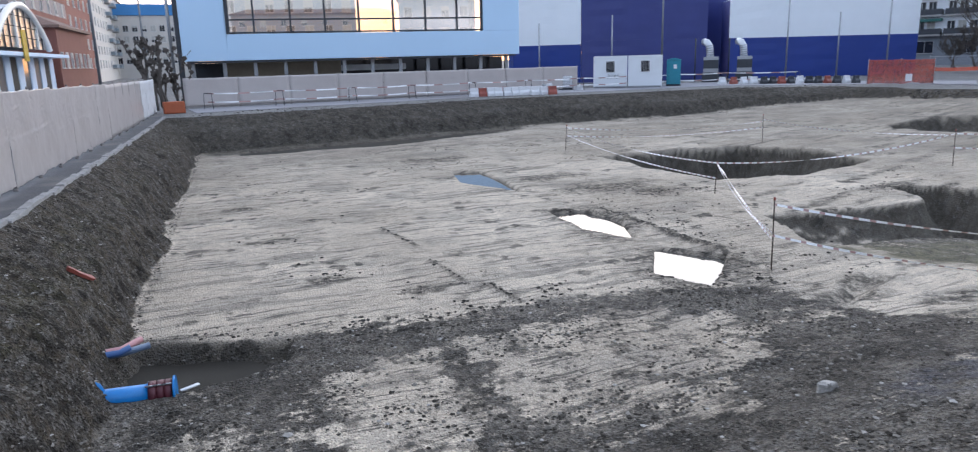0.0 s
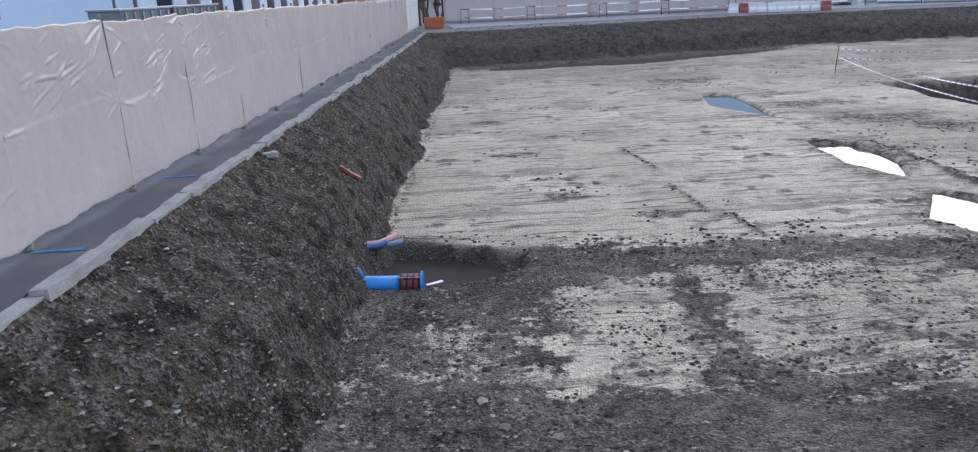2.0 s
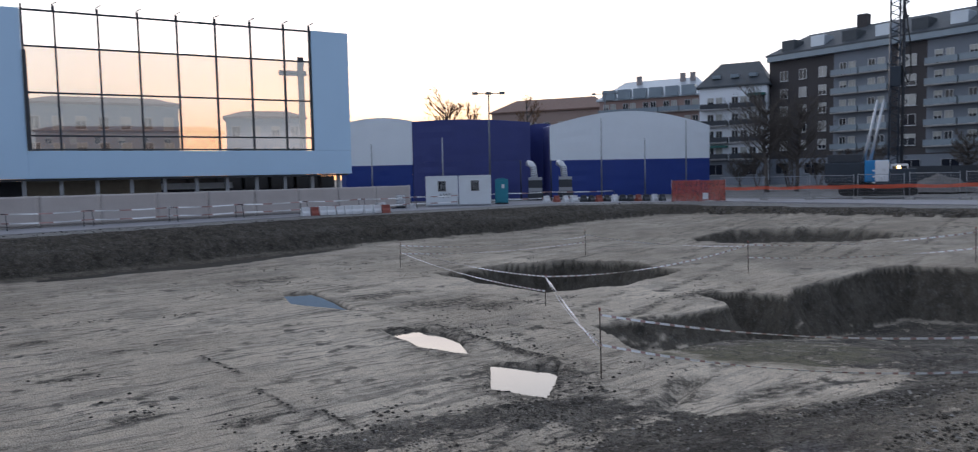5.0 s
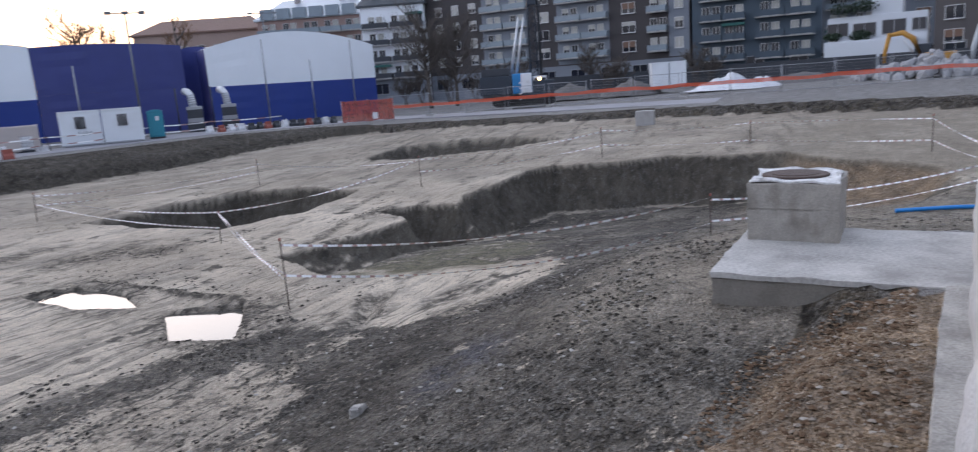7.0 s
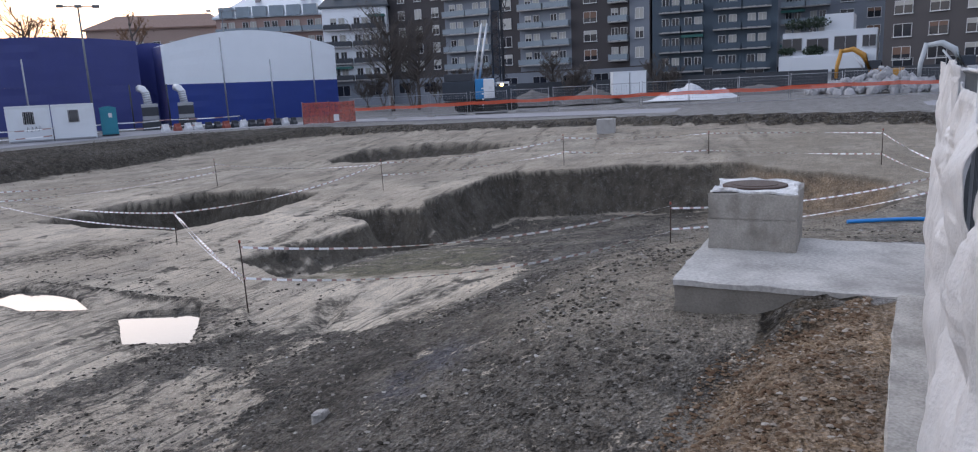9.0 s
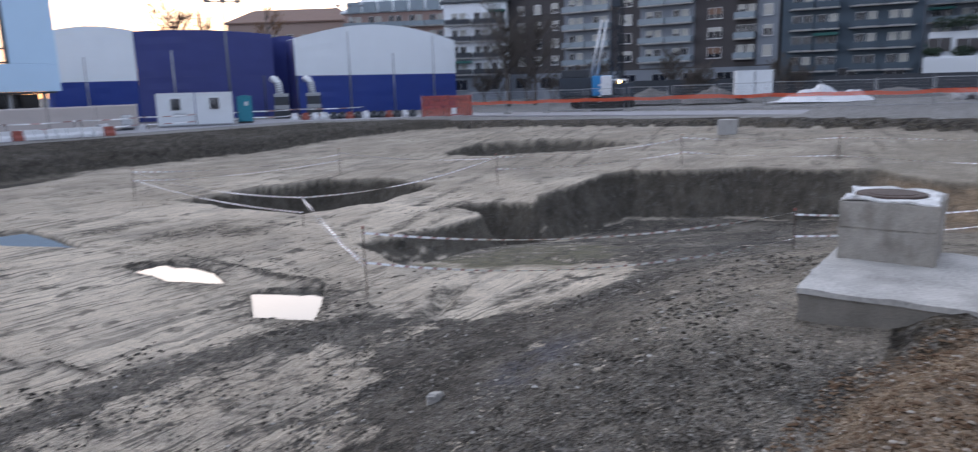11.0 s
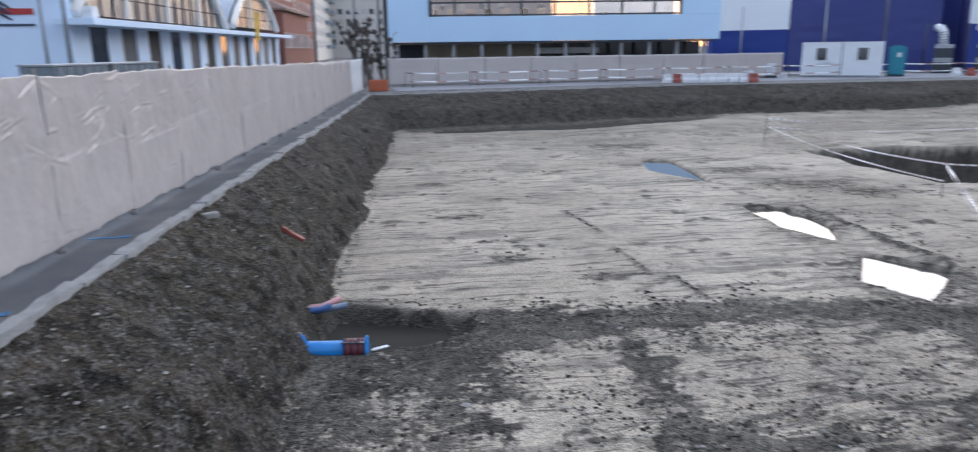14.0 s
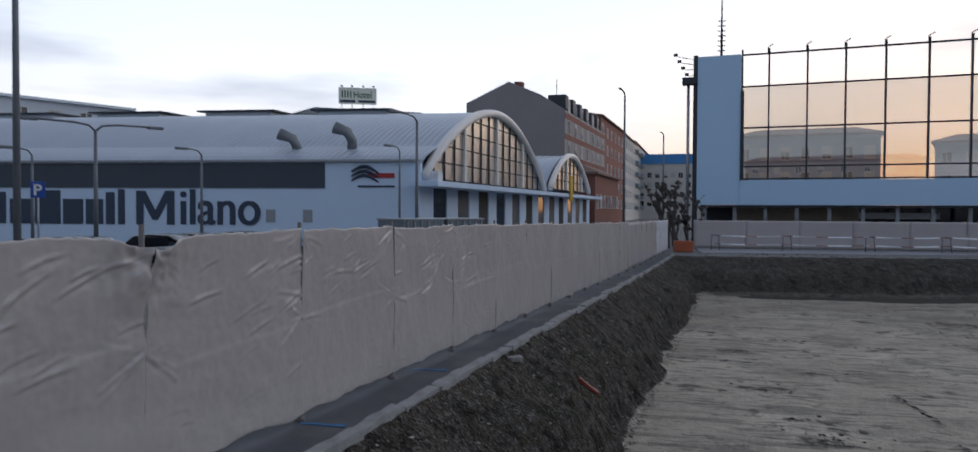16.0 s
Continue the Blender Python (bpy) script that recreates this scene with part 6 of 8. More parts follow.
terrace(-13.4, 97.5, -12.6, 119, 9.2, RED_BRICK, "low red brick house with a window band", 1, 7, depth=6)
terrace(-17.3, 133.2, -16.2, 164.5, 21.5, RED_BRICK, "red brick apartment house", 5, 6)
terrace(-17.6, 164.8, -17.0, 206, 22.6, CREAM, "cream rendered apartment house", 6, 8)
terrace(-17.4, 206.5, -17.0, 262, 23.5, CREAM, "balconied apartment house down the street", 6, 8, True)
blue_house, L, r = house("office_block", *polar(-4.6, 230), *polar(0.6, 230), 15, 1.0, place(0, 230, 3.55), CREAM, "distant office block with a blue top storey", roof=ROOF_METAL, pitch=0.3)
part("blue_storey", box(-0.3, L + 0.3, -0.3, 15, place(0, 230, 3.56), place(0, 230, 4.3)), surface("bright_blue_panel", (0.05, 0.22, 0.5), 0.5, var=0.1), blue_house)
bpy.data.objects.remove(r)
for f in range(4):
    for k in range(9):
        window(blue_house, 1.6 + k * L / 9, 6.5 + f * 2.9, 1.3, 1.6, (f + k) % 4)
# white office block and hotel sign on the skyline
wo = terrace(*polar(-56, 88), *polar(-42.4, 96), 4.4 + 92 * 0.124, surface("white_office_render", (0.5, 0.53, 0.57), 0.6, var=0.05), "white flat-roofed office block on the skyline", 4, 7, roof=ROOF_METAL, pitch=0.1)
hs = thing("rooftop_sign", pose(*polar(-26.4, 95), 0, 0, 0, 26), "rooftop hotel signboard with green lettering", "sign")
zc = place(-26.4, 95, 8.65)
part("board", box(-2.4, 2.4, 0, 0.2, zc - 1.05, zc + 1.05, 0.02), surface("cream_signboard", (0.85, 0.84, 0.7), 0.5, var=0.03), hs)
GREEN_INK = surface("green_lettering", (0.03, 0.12, 0.06), 0.5)
o = lettering("Hotel", 1.2, (0, 0, 0), hs, GREEN_INK)
o.matrix_basis = Matrix.Translation((-0.55, -0.03, zc - 0.25)) @ Euler((radians(90), 0, 0)).to_matrix().to_4x4() @ Matrix.Diagonal((0.85, 1, 1, 1))
for q in (-2.0, -1.65, -1.3, -0.95):
    part("brand_bar", box(q, q + 0.16, -0.04, -0.004, zc - 0.25, zc + 0.6), GREEN_INK, hs)
part("small_bar", box(-2.2, -0.3, -0.04, -0.004, zc - 0.85, zc - 0.55), SIGN_INK, hs)
part("small_bar", box(0.1, 2.2, -0.04, -0.004, zc - 0.85, zc - 0.55), SIGN_INK, hs)
for q in (-2, -0.7, 0.7, 2):
    part("strut", tube([(q, 0.3, zc - 4.5), (q, 0.3, zc)], 0.06, 6), DARK_STEEL, hs)
    part("spotlight", box(q - 0.15, q + 0.15, -0.5, -0.2, zc + 1.1, zc + 1.25), DARK_STEEL, hs)
house("roof_house", *polar(-31, 96), *polar(-19, 100), 12, 1.0, place(-25, 97, 6.9), GREY_BROWN, "dark roofed house behind the shed", roof=ROOF_DARK, pitch=1.8)

# two grey houses seen through the hall's glass, tinted blue to imitate its reflection
HAZE_GREY = surface("reflection_tinted_grey_render", (0.24, 0.31, 0.41), 0.8, var=0.06, scale=0.3)
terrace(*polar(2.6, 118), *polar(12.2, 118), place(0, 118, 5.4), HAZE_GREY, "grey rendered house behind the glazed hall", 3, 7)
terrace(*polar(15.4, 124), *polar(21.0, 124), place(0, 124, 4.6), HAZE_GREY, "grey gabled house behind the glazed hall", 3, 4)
# a plain block behind the viewer, mirrored in the glass
terrace(24, -70, -16, -70, 16.5, GREY_BROWN, "plain apartment block south of the pit", 4, 8)

# ---- apartment row east of the pit ----
UMBER = surface("umber_render", (0.056, 0.05, 0.052), 0.8, var=0.08, scale=0.3)
LIGHT_GREY = surface("light_grey_render", (0.19, 0.21, 0.245), 0.8, var=0.08, scale=0.3)
SLATE_BLUE = surface("slate_blue_render", (0.06, 0.085, 0.112), 0.75, var=0.06, scale=0.3)
WHITE_RENDER = surface("white_render", (0.6, 0.63, 0.67), 0.7, var=0.05, scale=0.3)
BROWN_GREY = surface("brown_grey_render", (0.085, 0.077, 0.078), 0.8, var=0.08, scale=0.3)
random.seed(5)


def row_house(az0, d0, az1, d1, eave, mat, label, bays, floor0=8.6, floors=6, fh=3.03, roof=ROOF_TILE, pitch=2.5, depth=16, panel=None, base_mat=None):
    """bays: (heading from, heading to, kind) with kind w (windows), W (wide windows), b (balconies), p (plain)."""
    x0, y0 = polar(az0, d0)
    x1, y1 = polar(az1, d1)
    root, L, r = house("apartment_house", x0, y0, x1, y1, depth, 1.0, eave, mat, label, roof=roof, pitch=pitch, group="apartment houses east of the pit")
    for a0, a1, kind, mt in bays:
        u0, u1 = on_front(x0, y0, x1, y1, a0), on_front(x0, y0, x1, y1, a1)
        u0, u1 = max(0, u0), min(L, u1)
        w = u1 - u0
        if mt is not None:
            part("facade_strip", box(u0, u1, -0.05, -0.003, 6.5, eave - 0.05), mt, root)
        for f in range(floors):
            z = floor0 + f * fh
            if z > eave - 0.8:
                break
            if kind == "w":
                n = max(1, round(w / 3.2))
                for k in range(n):
                    o = window(root, u0 + w * (k + 0.5) / n, z, 1.25, 1.55, random.choice((0, 0, 1, 2, 3, 3)))
                    o.location.y = -0.06
            elif kind == "W":
                n = max(1, round(w / 4.2))
                for k in range(n):
                    o = window(root, u0 + w * (k + 0.5) / n, z, 2.1, 1.6, random.choice((0, 1, 2, 3, 3, 5, 6)))
                    o.location.y = -0.06
            elif kind == "b":
                n = max(1, round(w / 4.0))
                for k in range(n):
                    cx = u0 + w * (k + 0.5) / n
                    o = window(root, cx - 0.7, z, 1.0, 1.9, random.choice((0, 0, 1, 3)))
                    o.location.y = -0.06
                    o = window(root, cx + 0.8, z, 1.0, 1.9, random.choice((0, 0, 2, 3)))
                    o.location.y = -0.06
                    balcony(root, cx, z - 1.15, w / n * 0.96, 1.3, panel, awn=random.random() < 0.1)
    part("ground_storey", box(0.3, L - 0.3, -0.06, -0.004, 1.2, 6.3), base_mat or LIGHT_GREY, root)
    n = int(L / 5)
    for k in range(n):
        o = window(root, L * (k + 0.5) / n, 4.6, 2.4, 1.8, 0, STEEL)
        o.location.y = -0.065
    return root, L, r


row_house(35.4, 166, 43.7, 158, place(0, 158, 5.0), surface("pinkish_brown_render", (0.34, 0.25, 0.215), 0.8, var=0.08, scale=0.3), "long brown tiled apartment house on the skyline", ((36, 43.6, "w", None),), 12, 4, roof=ROOF_TILE, pitch=3.2)
r2, L2, roof2 = row_house(43.75, 152, 51.5, 146, place(0, 146, 5.7), surface("pinkish_brick", (0.34, 0.235, 0.21), 0.8, var=0.1), "brick apartment house with glazed attic and metal roof",
                          ((43.8, 51.4, "b", None),), 8.2, 5, roof=ROOF_METAL, pitch=4.2)
for k in range(6):
    part("attic_glazing", box(1 + k * 3.2, 3.6 + k * 3.2, -0.9, 0.5, place(0, 146, 5.75), place(0, 146, 6.5), 0.02), RAIL_GLASS, r2)
for k in (6, 15, 17):
    part("chimney", box(k, k + 0.9, 6, 7.0, place(0, 146, 6.6), place(0, 146, 7.75)), GREY_BROWN, r2)
r3, L3, _ = row_house(51.2, 140, 55.95, 138, place(0, 139, 6.15), surface("greyed_white_render", (0.8, 0.83, 0.87), 0.7, var=0.06, scale=0.3), "white rendered apartment house with dark balconies", ((51.3, 53.3, "b", None), (53.4, 55.9, "b", None)),
                      7.6, 5, 3.0, roof=ROOF_DARK, pitch=5.0, panel=DARK_STEEL)
for k in range(3):
    part("skylight", box(2 + k * 3.2, 3.4 + k * 3.2, 1.6, 3.4, place(0, 139, 6.9), place(0, 139, 7.15)), RAIL_GLASS, r3)
r4, L4, _ = row_house(56.1, 141, 75.75, 122, 24.4, UMBER, "long umber apartment house with stacked balconies",
                      ((56.5, 60.3, "w", None), (60.35, 63.9, "b", LIGHT_GREY), (64.0, 65.9, "W", None), (66.0, 69.9, "b", LIGHT_GREY), (70.0, 72.7, "W", None),
                       (72.75, 74.2, "b", UMBER), (74.25, 75.7, "w", LIGHT_GREY)), 8.6, 6, roof=ROOF_DARK, pitch=4.0)
for k in range(9):
    part("dormer", box(2 + k * 5.4, 4.4 + k * 5.4, 0.6, 3.6, 24.9, 27.0, 0.05), ROOF_METAL if k % 2 else ROOF_DARK, r4)
part("attic_terrace", box(0.2, L4 - 4, -1.1, -0.01, 23.4, 24.3, 0.02), RAIL_GLASS, r4)
for k in (12, 30):
    part("chimney", box(k, k + 1.6, 7, 8.6, 27.5, 30.5), UMBER, r4)
r5, L5, _ = row_house(75.9, 121, 84.6, 120, 30.5, SLATE_BLUE, "tall slate-blue apartment block with stacked bay balconies",
                      ((76.4, 79.6, "b", None), (80.2, 84.2, "b", None)), 6.3, 8, 3.0, roof=ROOF_METAL, pitch=0.5, panel=SLATE_BLUE, base_mat=SLATE_BLUE)
row_house(83.6, 150, 91.9, 150, 34.0, LIGHT_GREY, "pale grey apartment tower behind the white terrace house", ((84.8, 88.0, "b", None), (88.2, 91.5, "W", None)), 8, 8, roof=ROOF_METAL, pitch=0.5)
r7, L7, _ = row_house(91.3, 116, 104, 112, 26.5, BROWN_GREY, "dark brown-grey apartment block with wide windows", ((91.4, 104, "W", None),), 6.2, 7, 3.0, roof=ROOF_METAL, pitch=0.5, base_mat=BROWN_GREY)
row_house(104.5, 100, 128, 90, 24, UMBER, "umber apartment block beyond the fence", ((104.5, 128, "w", None),), 6.2, 6, 3.0, roof=ROOF_METAL, pitch=0.5)
# stepped white terrace house
tx0, ty0 = polar(84.75, 117)
tx1, ty1 = polar(91.0, 116)
wt = thing("terrace_house", frame_on(tx0, ty0, tx1, ty1), "stepped white modern terrace house with planted balconies", "building")
part("lower_storey", box(0, 12.6, 0, 9, 1.0, 6.6, 0.03), WHITE_RENDER, wt)
part("parapet", box(1.8, 11.5, -1.6, -0.02, 4.2, 6.4, 0.03), WHITE_RENDER, wt)
part("middle_storey", box(0.3, 12.6, 1.2, 9, 6.602, 9.9, 0.03), WHITE_RENDER, wt)
part("upper_storey", box(5.8, 9.5, 1.6, 9, 9.902, 12.2, 0.03), WHITE_RENDER, wt)
for x, z, w, h in ((1.6, 8.2, 2.6, 1.7), (5.0, 8.0, 2.8, 1.7), (8.6, 8.1, 2.8, 1.8), (11.6, 8.2, 1.6, 1.5)):
    o = window(wt, x, z, w, h, 0, STEEL)
    o.location.y = 1.19
LEAF = surface("dark_shrub_leaf", (0.03, 0.05, 0.03), 0.8, var=0.4, scale=5)


def leaf_clump(bm, cx, cy, cz, rx, ry, rz, n, size):
    for _ in range(n):
        d = Vector((random.gauss(0, 1), random.gauss(0, 1), random.gauss(0, 1)))
        d = d.normalized() * random.uniform(0.4, 1.0)
        c = Vector((cx + d.x * rx, cy + d.y * ry, cz + d.z * rz))
        u = Vector((random.uniform(-1, 1), random.uniform(-1, 1), random.uniform(-1, 1))).normalized() * size
        w = u.orthogonal().normalized() * size * 0.6
        bm.faces.new([bm.verts.new(c + q) for q in (-u, w * 0.9, u, -w)])


bm = bmesh.new()
for cx, cz, r in ((2.5, 11.0, 1.6), (5.0, 11.2, 1.4), (1.0, 7.3, 1.0), (4.6, 7.2, 1.3)):
    leaf_clump(bm, cx, 0.6, cz, r * 1.3, 0.6, r * 0.6, 240, 0.2)
part("planting", bm, LEAF, wt, "dark shrubs on the balconies")

# ---- trees without leaves ----
BARK = surface("dark_bark", (0.1, 0.085, 0.075), 0.9, var=0.3, scale=6)
TWIG_BROWN = surface("russet_twigs", (0.16, 0.09, 0.05), 0.9, var=0.3, scale=6)


def bare_tree(x, y, z, height, spread, label, seed, twig_mat, boughs=9, fan=1.0, stems=1, leaves=0, thick=1.0):
    random.seed(seed)
    root = thing("tree", pose(x, y, z), label, "tree", "bare trees")
    trunk, twigs = bmesh.new(), bmesh.new()
    for s in range(stems):
        bx, by = (random.uniform(-0.4, 0.4), random.uniform(-0.4, 0.4)) if stems > 1 else (0, 0)
        lean = Vector((random.uniform(-0.12, 0.12), random.uniform(-0.12, 0.12), 1)) if stems == 1 else Vector((random.uniform(-0.3, 0.3), random.uniform(-0.3, 0.3), 1))
        pts = [Vector((bx, by, 0)) + lean * (height * k / 6 * 0.8) + Vector((random.uniform(-0.1, 0.1), random.uniform(-0.1, 0.1), 0)) * k for k in range(7)]
        rad = height * 0.016 / stems ** 0.4
        add_tube(trunk, pts, [rad * (1.25 - k / 6) + 0.02 for k in range(7)], 7)
        for b in range(boughs):
            k = random.uniform(0.25, 0.98)
            base = pts[min(5, int(k * 6))].lerp(pts[min(6, int(k * 6) + 1)], k * 6 % 1)
            a = b * 2.4 + random.uniform(-0.4, 0.4)
            out = Vector((math.cos(a), math.sin(a), fan * random.uniform(0.8, 1.7))).normalized()
            ln = spread * (1.15 - 0.6 * k) * random.uniform(0.7, 1.1)
            tip = base + out * ln
            mid = base.lerp(tip, 0.5) + Vector((0, 0, -0.05 * ln))
            add_tube(trunk, [base, mid, tip], [rad * 0.45, rad * 0.28, 0.02], 5)
            for c in range(8):
                q = random.uniform(0.25, 1.0)
                st = base.lerp(tip, q)
                dr = (out + Vector((random.uniform(-1, 1), random.uniform(-1, 1), random.uniform(-0.1, 1.2)))).normalized()
                l2 = ln * random.uniform(0.2, 0.45)
                e1 = st + dr * l2
                add_tube(twigs, [st, e1], [0.035 * thick, 0.016 * thick], 3, cap=False)
                for d in range(5):
                    s2 = st.lerp(e1, random.uniform(0.3, 1))
                    d2 = (dr + Vector((random.uniform(-1, 1), random.uniform(-1, 1), random.uniform(-0.2, 1)))).normalized()
                    add_tube(twigs, [s2, s2 + d2 * l2 * random.uniform(0.4, 0.7)], [0.02 * thick, 0.009 * thick], 3, cap=False)
            if leaves:
                leaf_clump(twigs, tip.x, tip.y, tip.z, ln * 0.35, ln * 0.35, ln * 0.3, leaves, 0.14 * thick)
    part("trunk", trunk, BARK, root)
    part("crown", twigs, twig_mat, root, "bare twigs")
    return root


for az, d, top, sp, seed, tw, text, lv in ((32.0, 122, 7.1, 6.5, 3, TWIG_BROWN, "bare tree with russet last leaves behind the tents", 26), (34.0, 126, 6.1, 4.6, 4, TWIG_BROWN, "bare tree with russet last leaves behind the tents", 20),
                                           (38.2, 120, 7.0, 4.6, 5, TWIG_BROWN, "bare tree with russet last leaves behind the tents", 10), (56.0, 92, 6.3, 6.4, 6, BARK, "large bare tree before the apartment row", 0),
                                           (58.0, 95, 5.4, 5.6, 7, BARK, "large bare tree before the apartment row", 0), (68.5, 108, 2.6, 3.0, 12, BARK, "small bare tree by the earth heap", 0)):
    x, y = polar(az, d)
    bare_tree(x, y, 1.8, place(az, d, top) - 1.8, sp, text, seed, tw, 44 if lv == 0 else 20, 1.0 if lv else 0.7, leaves=lv // 2, thick=1.5 if lv else 0.65)
for k, (az, d) in enumerate(((54.2, 98), (55.3, 96), (57.4, 99), (59.6, 97), (61.0, 98), (63.2, 100), (69.4, 99), (70.6, 100), (76.0, 101), (77.2, 102))):
    x, y = polar(az, d)
    bare_tree(x, y, 2.0, 3.6 + 1.2 * (k % 3), 2.2, "leafless dark shrub before the apartment row", 40 + k, BARK, 9, 0.9, 3, 4, thick=0.8).name = "shrub"
for az, d, top, seed in ((-2.2, 52, 3.4, 8), (-1.6, 55, 3.0, 9), (-1.0, 53, 2.2, 10), (-2.7, 60, 3.2, 14)):
    x, y = polar(az, d)
    bare_tree(x, y, 1.7, place(az, d, top) - 1.7, 0.45, "thin bare ivy-clad tree at the fence corner", seed, BARK, 12, 1.8, 3, 16)

# ---- works east of the pit: mesh fence, orange netting, machines, rubble ----
NET = surface("orange_safety_net", (0.72, 0.14, 0.06), 0.6, var=0.12, scale=3)
ORANGE = surface("orange_barrier_net", (0.42, 0.10, 0.07), 0.6, var=0.2, scale=3)


def netting(m, clear):
    """Lets light through the holes of a net."""
    n, l = m.node_tree.nodes, m.node_tree.links
    mx, t, out = n.new("ShaderNodeMixShader"), n.new("ShaderNodeBsdfTransparent"), n["Material Output"]
    mx.inputs[0].default_value = clear
    l.new(n["Principled BSDF"].outputs[0], mx.inputs[1]), l.new(t.outputs[0], mx.inputs[2]), l.new(mx.outputs[0], out.inputs[0])


netting(NET, 0.3)
netting(ORANGE, 0.4)


def east_base(az):
    """The mesh fence's line, by heading: its plan point."""
    return polar(az, 66.0 - 8.5 * float(ease((az - 53) / 25)) + 1.5 * float(ease((az - 80) / 14)))


def mesh_panel():
    bm = bmesh.new()
    w, h = 3.4, 1.9
    for a, b in (((0, 0, 0), (0, 0, h + 0.1)), ((w, 0, 0), (w, 0, h + 0.1)), ((0, 0, h), (w, 0, h)), ((0, 0, 0.15), (w, 0, 0.15))):
        add_tube(bm, [a, b], 0.022, 5)
    for k in range(1, 17):
        add_tube(bm, [(w * k / 17, 0, 0.15), (w * k / 17, 0, h)], 0.0045, 3, cap=False)
    for k in range(1, 8):
        add_tube(bm, [(0, 0, 0.15 + k * 0.22), (w, 0, 0.15 + k * 0.22)], 0.0045, 3, cap=False)
    return bm


az = 52.8
PANEL = shared(("mesh_panel",), mesh_panel, STEEL)
FOOT = shared(("foot",), lambda: box(-0.35, 0.35, -0.12, 0.12, -0.05, 0.12, 0.02), CONCRETE)
net_pts = []
while az < 101:
    x, y = east_base(az)
    z = 4.4 - math.hypot(x, y) * math.tan(radians(2.16 - 0.17 * float(ease((az - 80) / 10))))
    x2, y2 = east_base(az + 3.5 / 62 * 57.3)
    root = thing("fence_panel", frame_on(x, y, x2, y2, z), "galvanised mesh fence panel on a concrete foot", "fence", "mesh fence panels")
    sub("mesh", PANEL, root, (0, 0, 0))
    sub("foot", FOOT, root, (0, 0, 0))
    net_pts.append((x - 0.25 * math.sin(radians(az)), y - 0.25 * math.cos(radians(az)), z))
    az += 3.5 / math.hypot(x, y) * 57.3
net_root = thing("safety_net", Matrix(), "long sagging orange safety netting tied along the mesh fence", "safety net")
for i in range(len(net_pts) - 1):
    bm = bmesh.new()
    prev = None
    for k in range(9):
        t = k / 8
        p = Vector(net_pts[i]).lerp(Vector(net_pts[i + 1]), t)
        low = 0.86 + 0.05 * noise.noise((i + t, 0, 1)) - 0.05 * math.sin(math.pi * t)
        hi = low + 0.27 + 0.1 * noise.noise((i + t, 3, 1))
        cur = [bm.verts.new(p + Vector((0, 0, low))), bm.verts.new(p + Vector((0, 0.05, (low + hi) / 2))), bm.verts.new(p + Vector((0, 0, hi)))]
        if prev:
            for q in range(2):
                bm.faces.new((prev[q], cur[q], cur[q + 1], prev[q + 1]))
        prev = cur
    bmesh.ops.solidify(bm, geom=bm.faces[:], thickness=0.015)
    part("net_length", bm, NET, net_root)
bx0, by0 = polar(49.2, 64)
bx1, by1 = polar(53.1, 64.5)
nb = thing("net_enclosure", frame_on(bx0, by0, bx1, by1, float(street(bx0, by0)) + 0.05), "orange-red netted enclosure on steel posts", "barrier")
LN = math.hypot(bx1 - bx0, by1 - by0)
for k in range(3):
    part("post", tube([(LN * k / 2, 0, 0), (LN * k / 2, 0, 1.95)], 0.03, 6), STEEL, nb)
for k in range(2):
    sh = part("netting", sheet_bm(LN / 2, 1.85, 40 + k, 16, 16, 0.08), ORANGE, nb)
    sh.location = (LN * k / 2, -0.04, 0.02)
part("white_plate", box(LN * 0.58, LN * 0.68, -0.14, -0.1, 0.25, 0.8), WHITE_PLASTIC, nb)

# drilling rig
RIG_BLUE = surface("bright_blue_machine_paint", (0.02, 0.22, 0.5), 0.35, var=0.06)
RIG_DARK = surface("dark_machine_paint", (0.03, 0.04, 0.055), 0.4, 0.2, var=0.1)
YELLOW = surface("worn_yellow_machine_paint", (0.45, 0.22, 0.03), 0.45, var=0.15, scale=3, dirt=(0.1, 0.08, 0.06))
rx, ry = polar(62.6, 72)
rg = 4.4 - 72 * math.tan(radians(1.9))
rig = thing("drilling_rig", pose(rx, ry, rg, 0, 0, -62), "blue and dark crawler drilling rig with a tall mast", "drilling rig")


def crawler(root, length, width, gauge, h, mat=TYRE):
    for s in (-1, 1):
        bm = bmesh.new()
        pts = [(-length / 2 + h / 2, 0), (length / 2 - h / 2, 0)]
        ringp = []
        for k in range(9):
            a = math.pi / 2 + math.pi * k / 8
            ringp.append((-length / 2 + h / 2 + h / 2 * math.cos(a), h / 2 + h / 2 * math.sin(a)))
        for k in range(9):
            a = -math.pi / 2 + math.pi * k / 8
            ringp.append((length / 2 - h / 2 + h / 2 * math.cos(a), h / 2 + h / 2 * math.sin(a)))
        lo = [bm.verts.new((px, s * gauge / 2 - width / 2, pz)) for px, pz in ringp]
        hi = [bm.verts.new((px, s * gauge / 2 + width / 2, pz)) for px, pz in ringp]
        bm.faces.new(lo), bm.faces.new(hi[::-1])
        for k in range(len(ringp)):
            bm.faces.new((lo[k], lo[(k + 1) % len(ringp)], hi[(k + 1) % len(ringp)], hi[k]))
        bmesh.ops.recalc_face_normals(bm, faces=bm.faces[:])
        part("track", bm, mat, root)


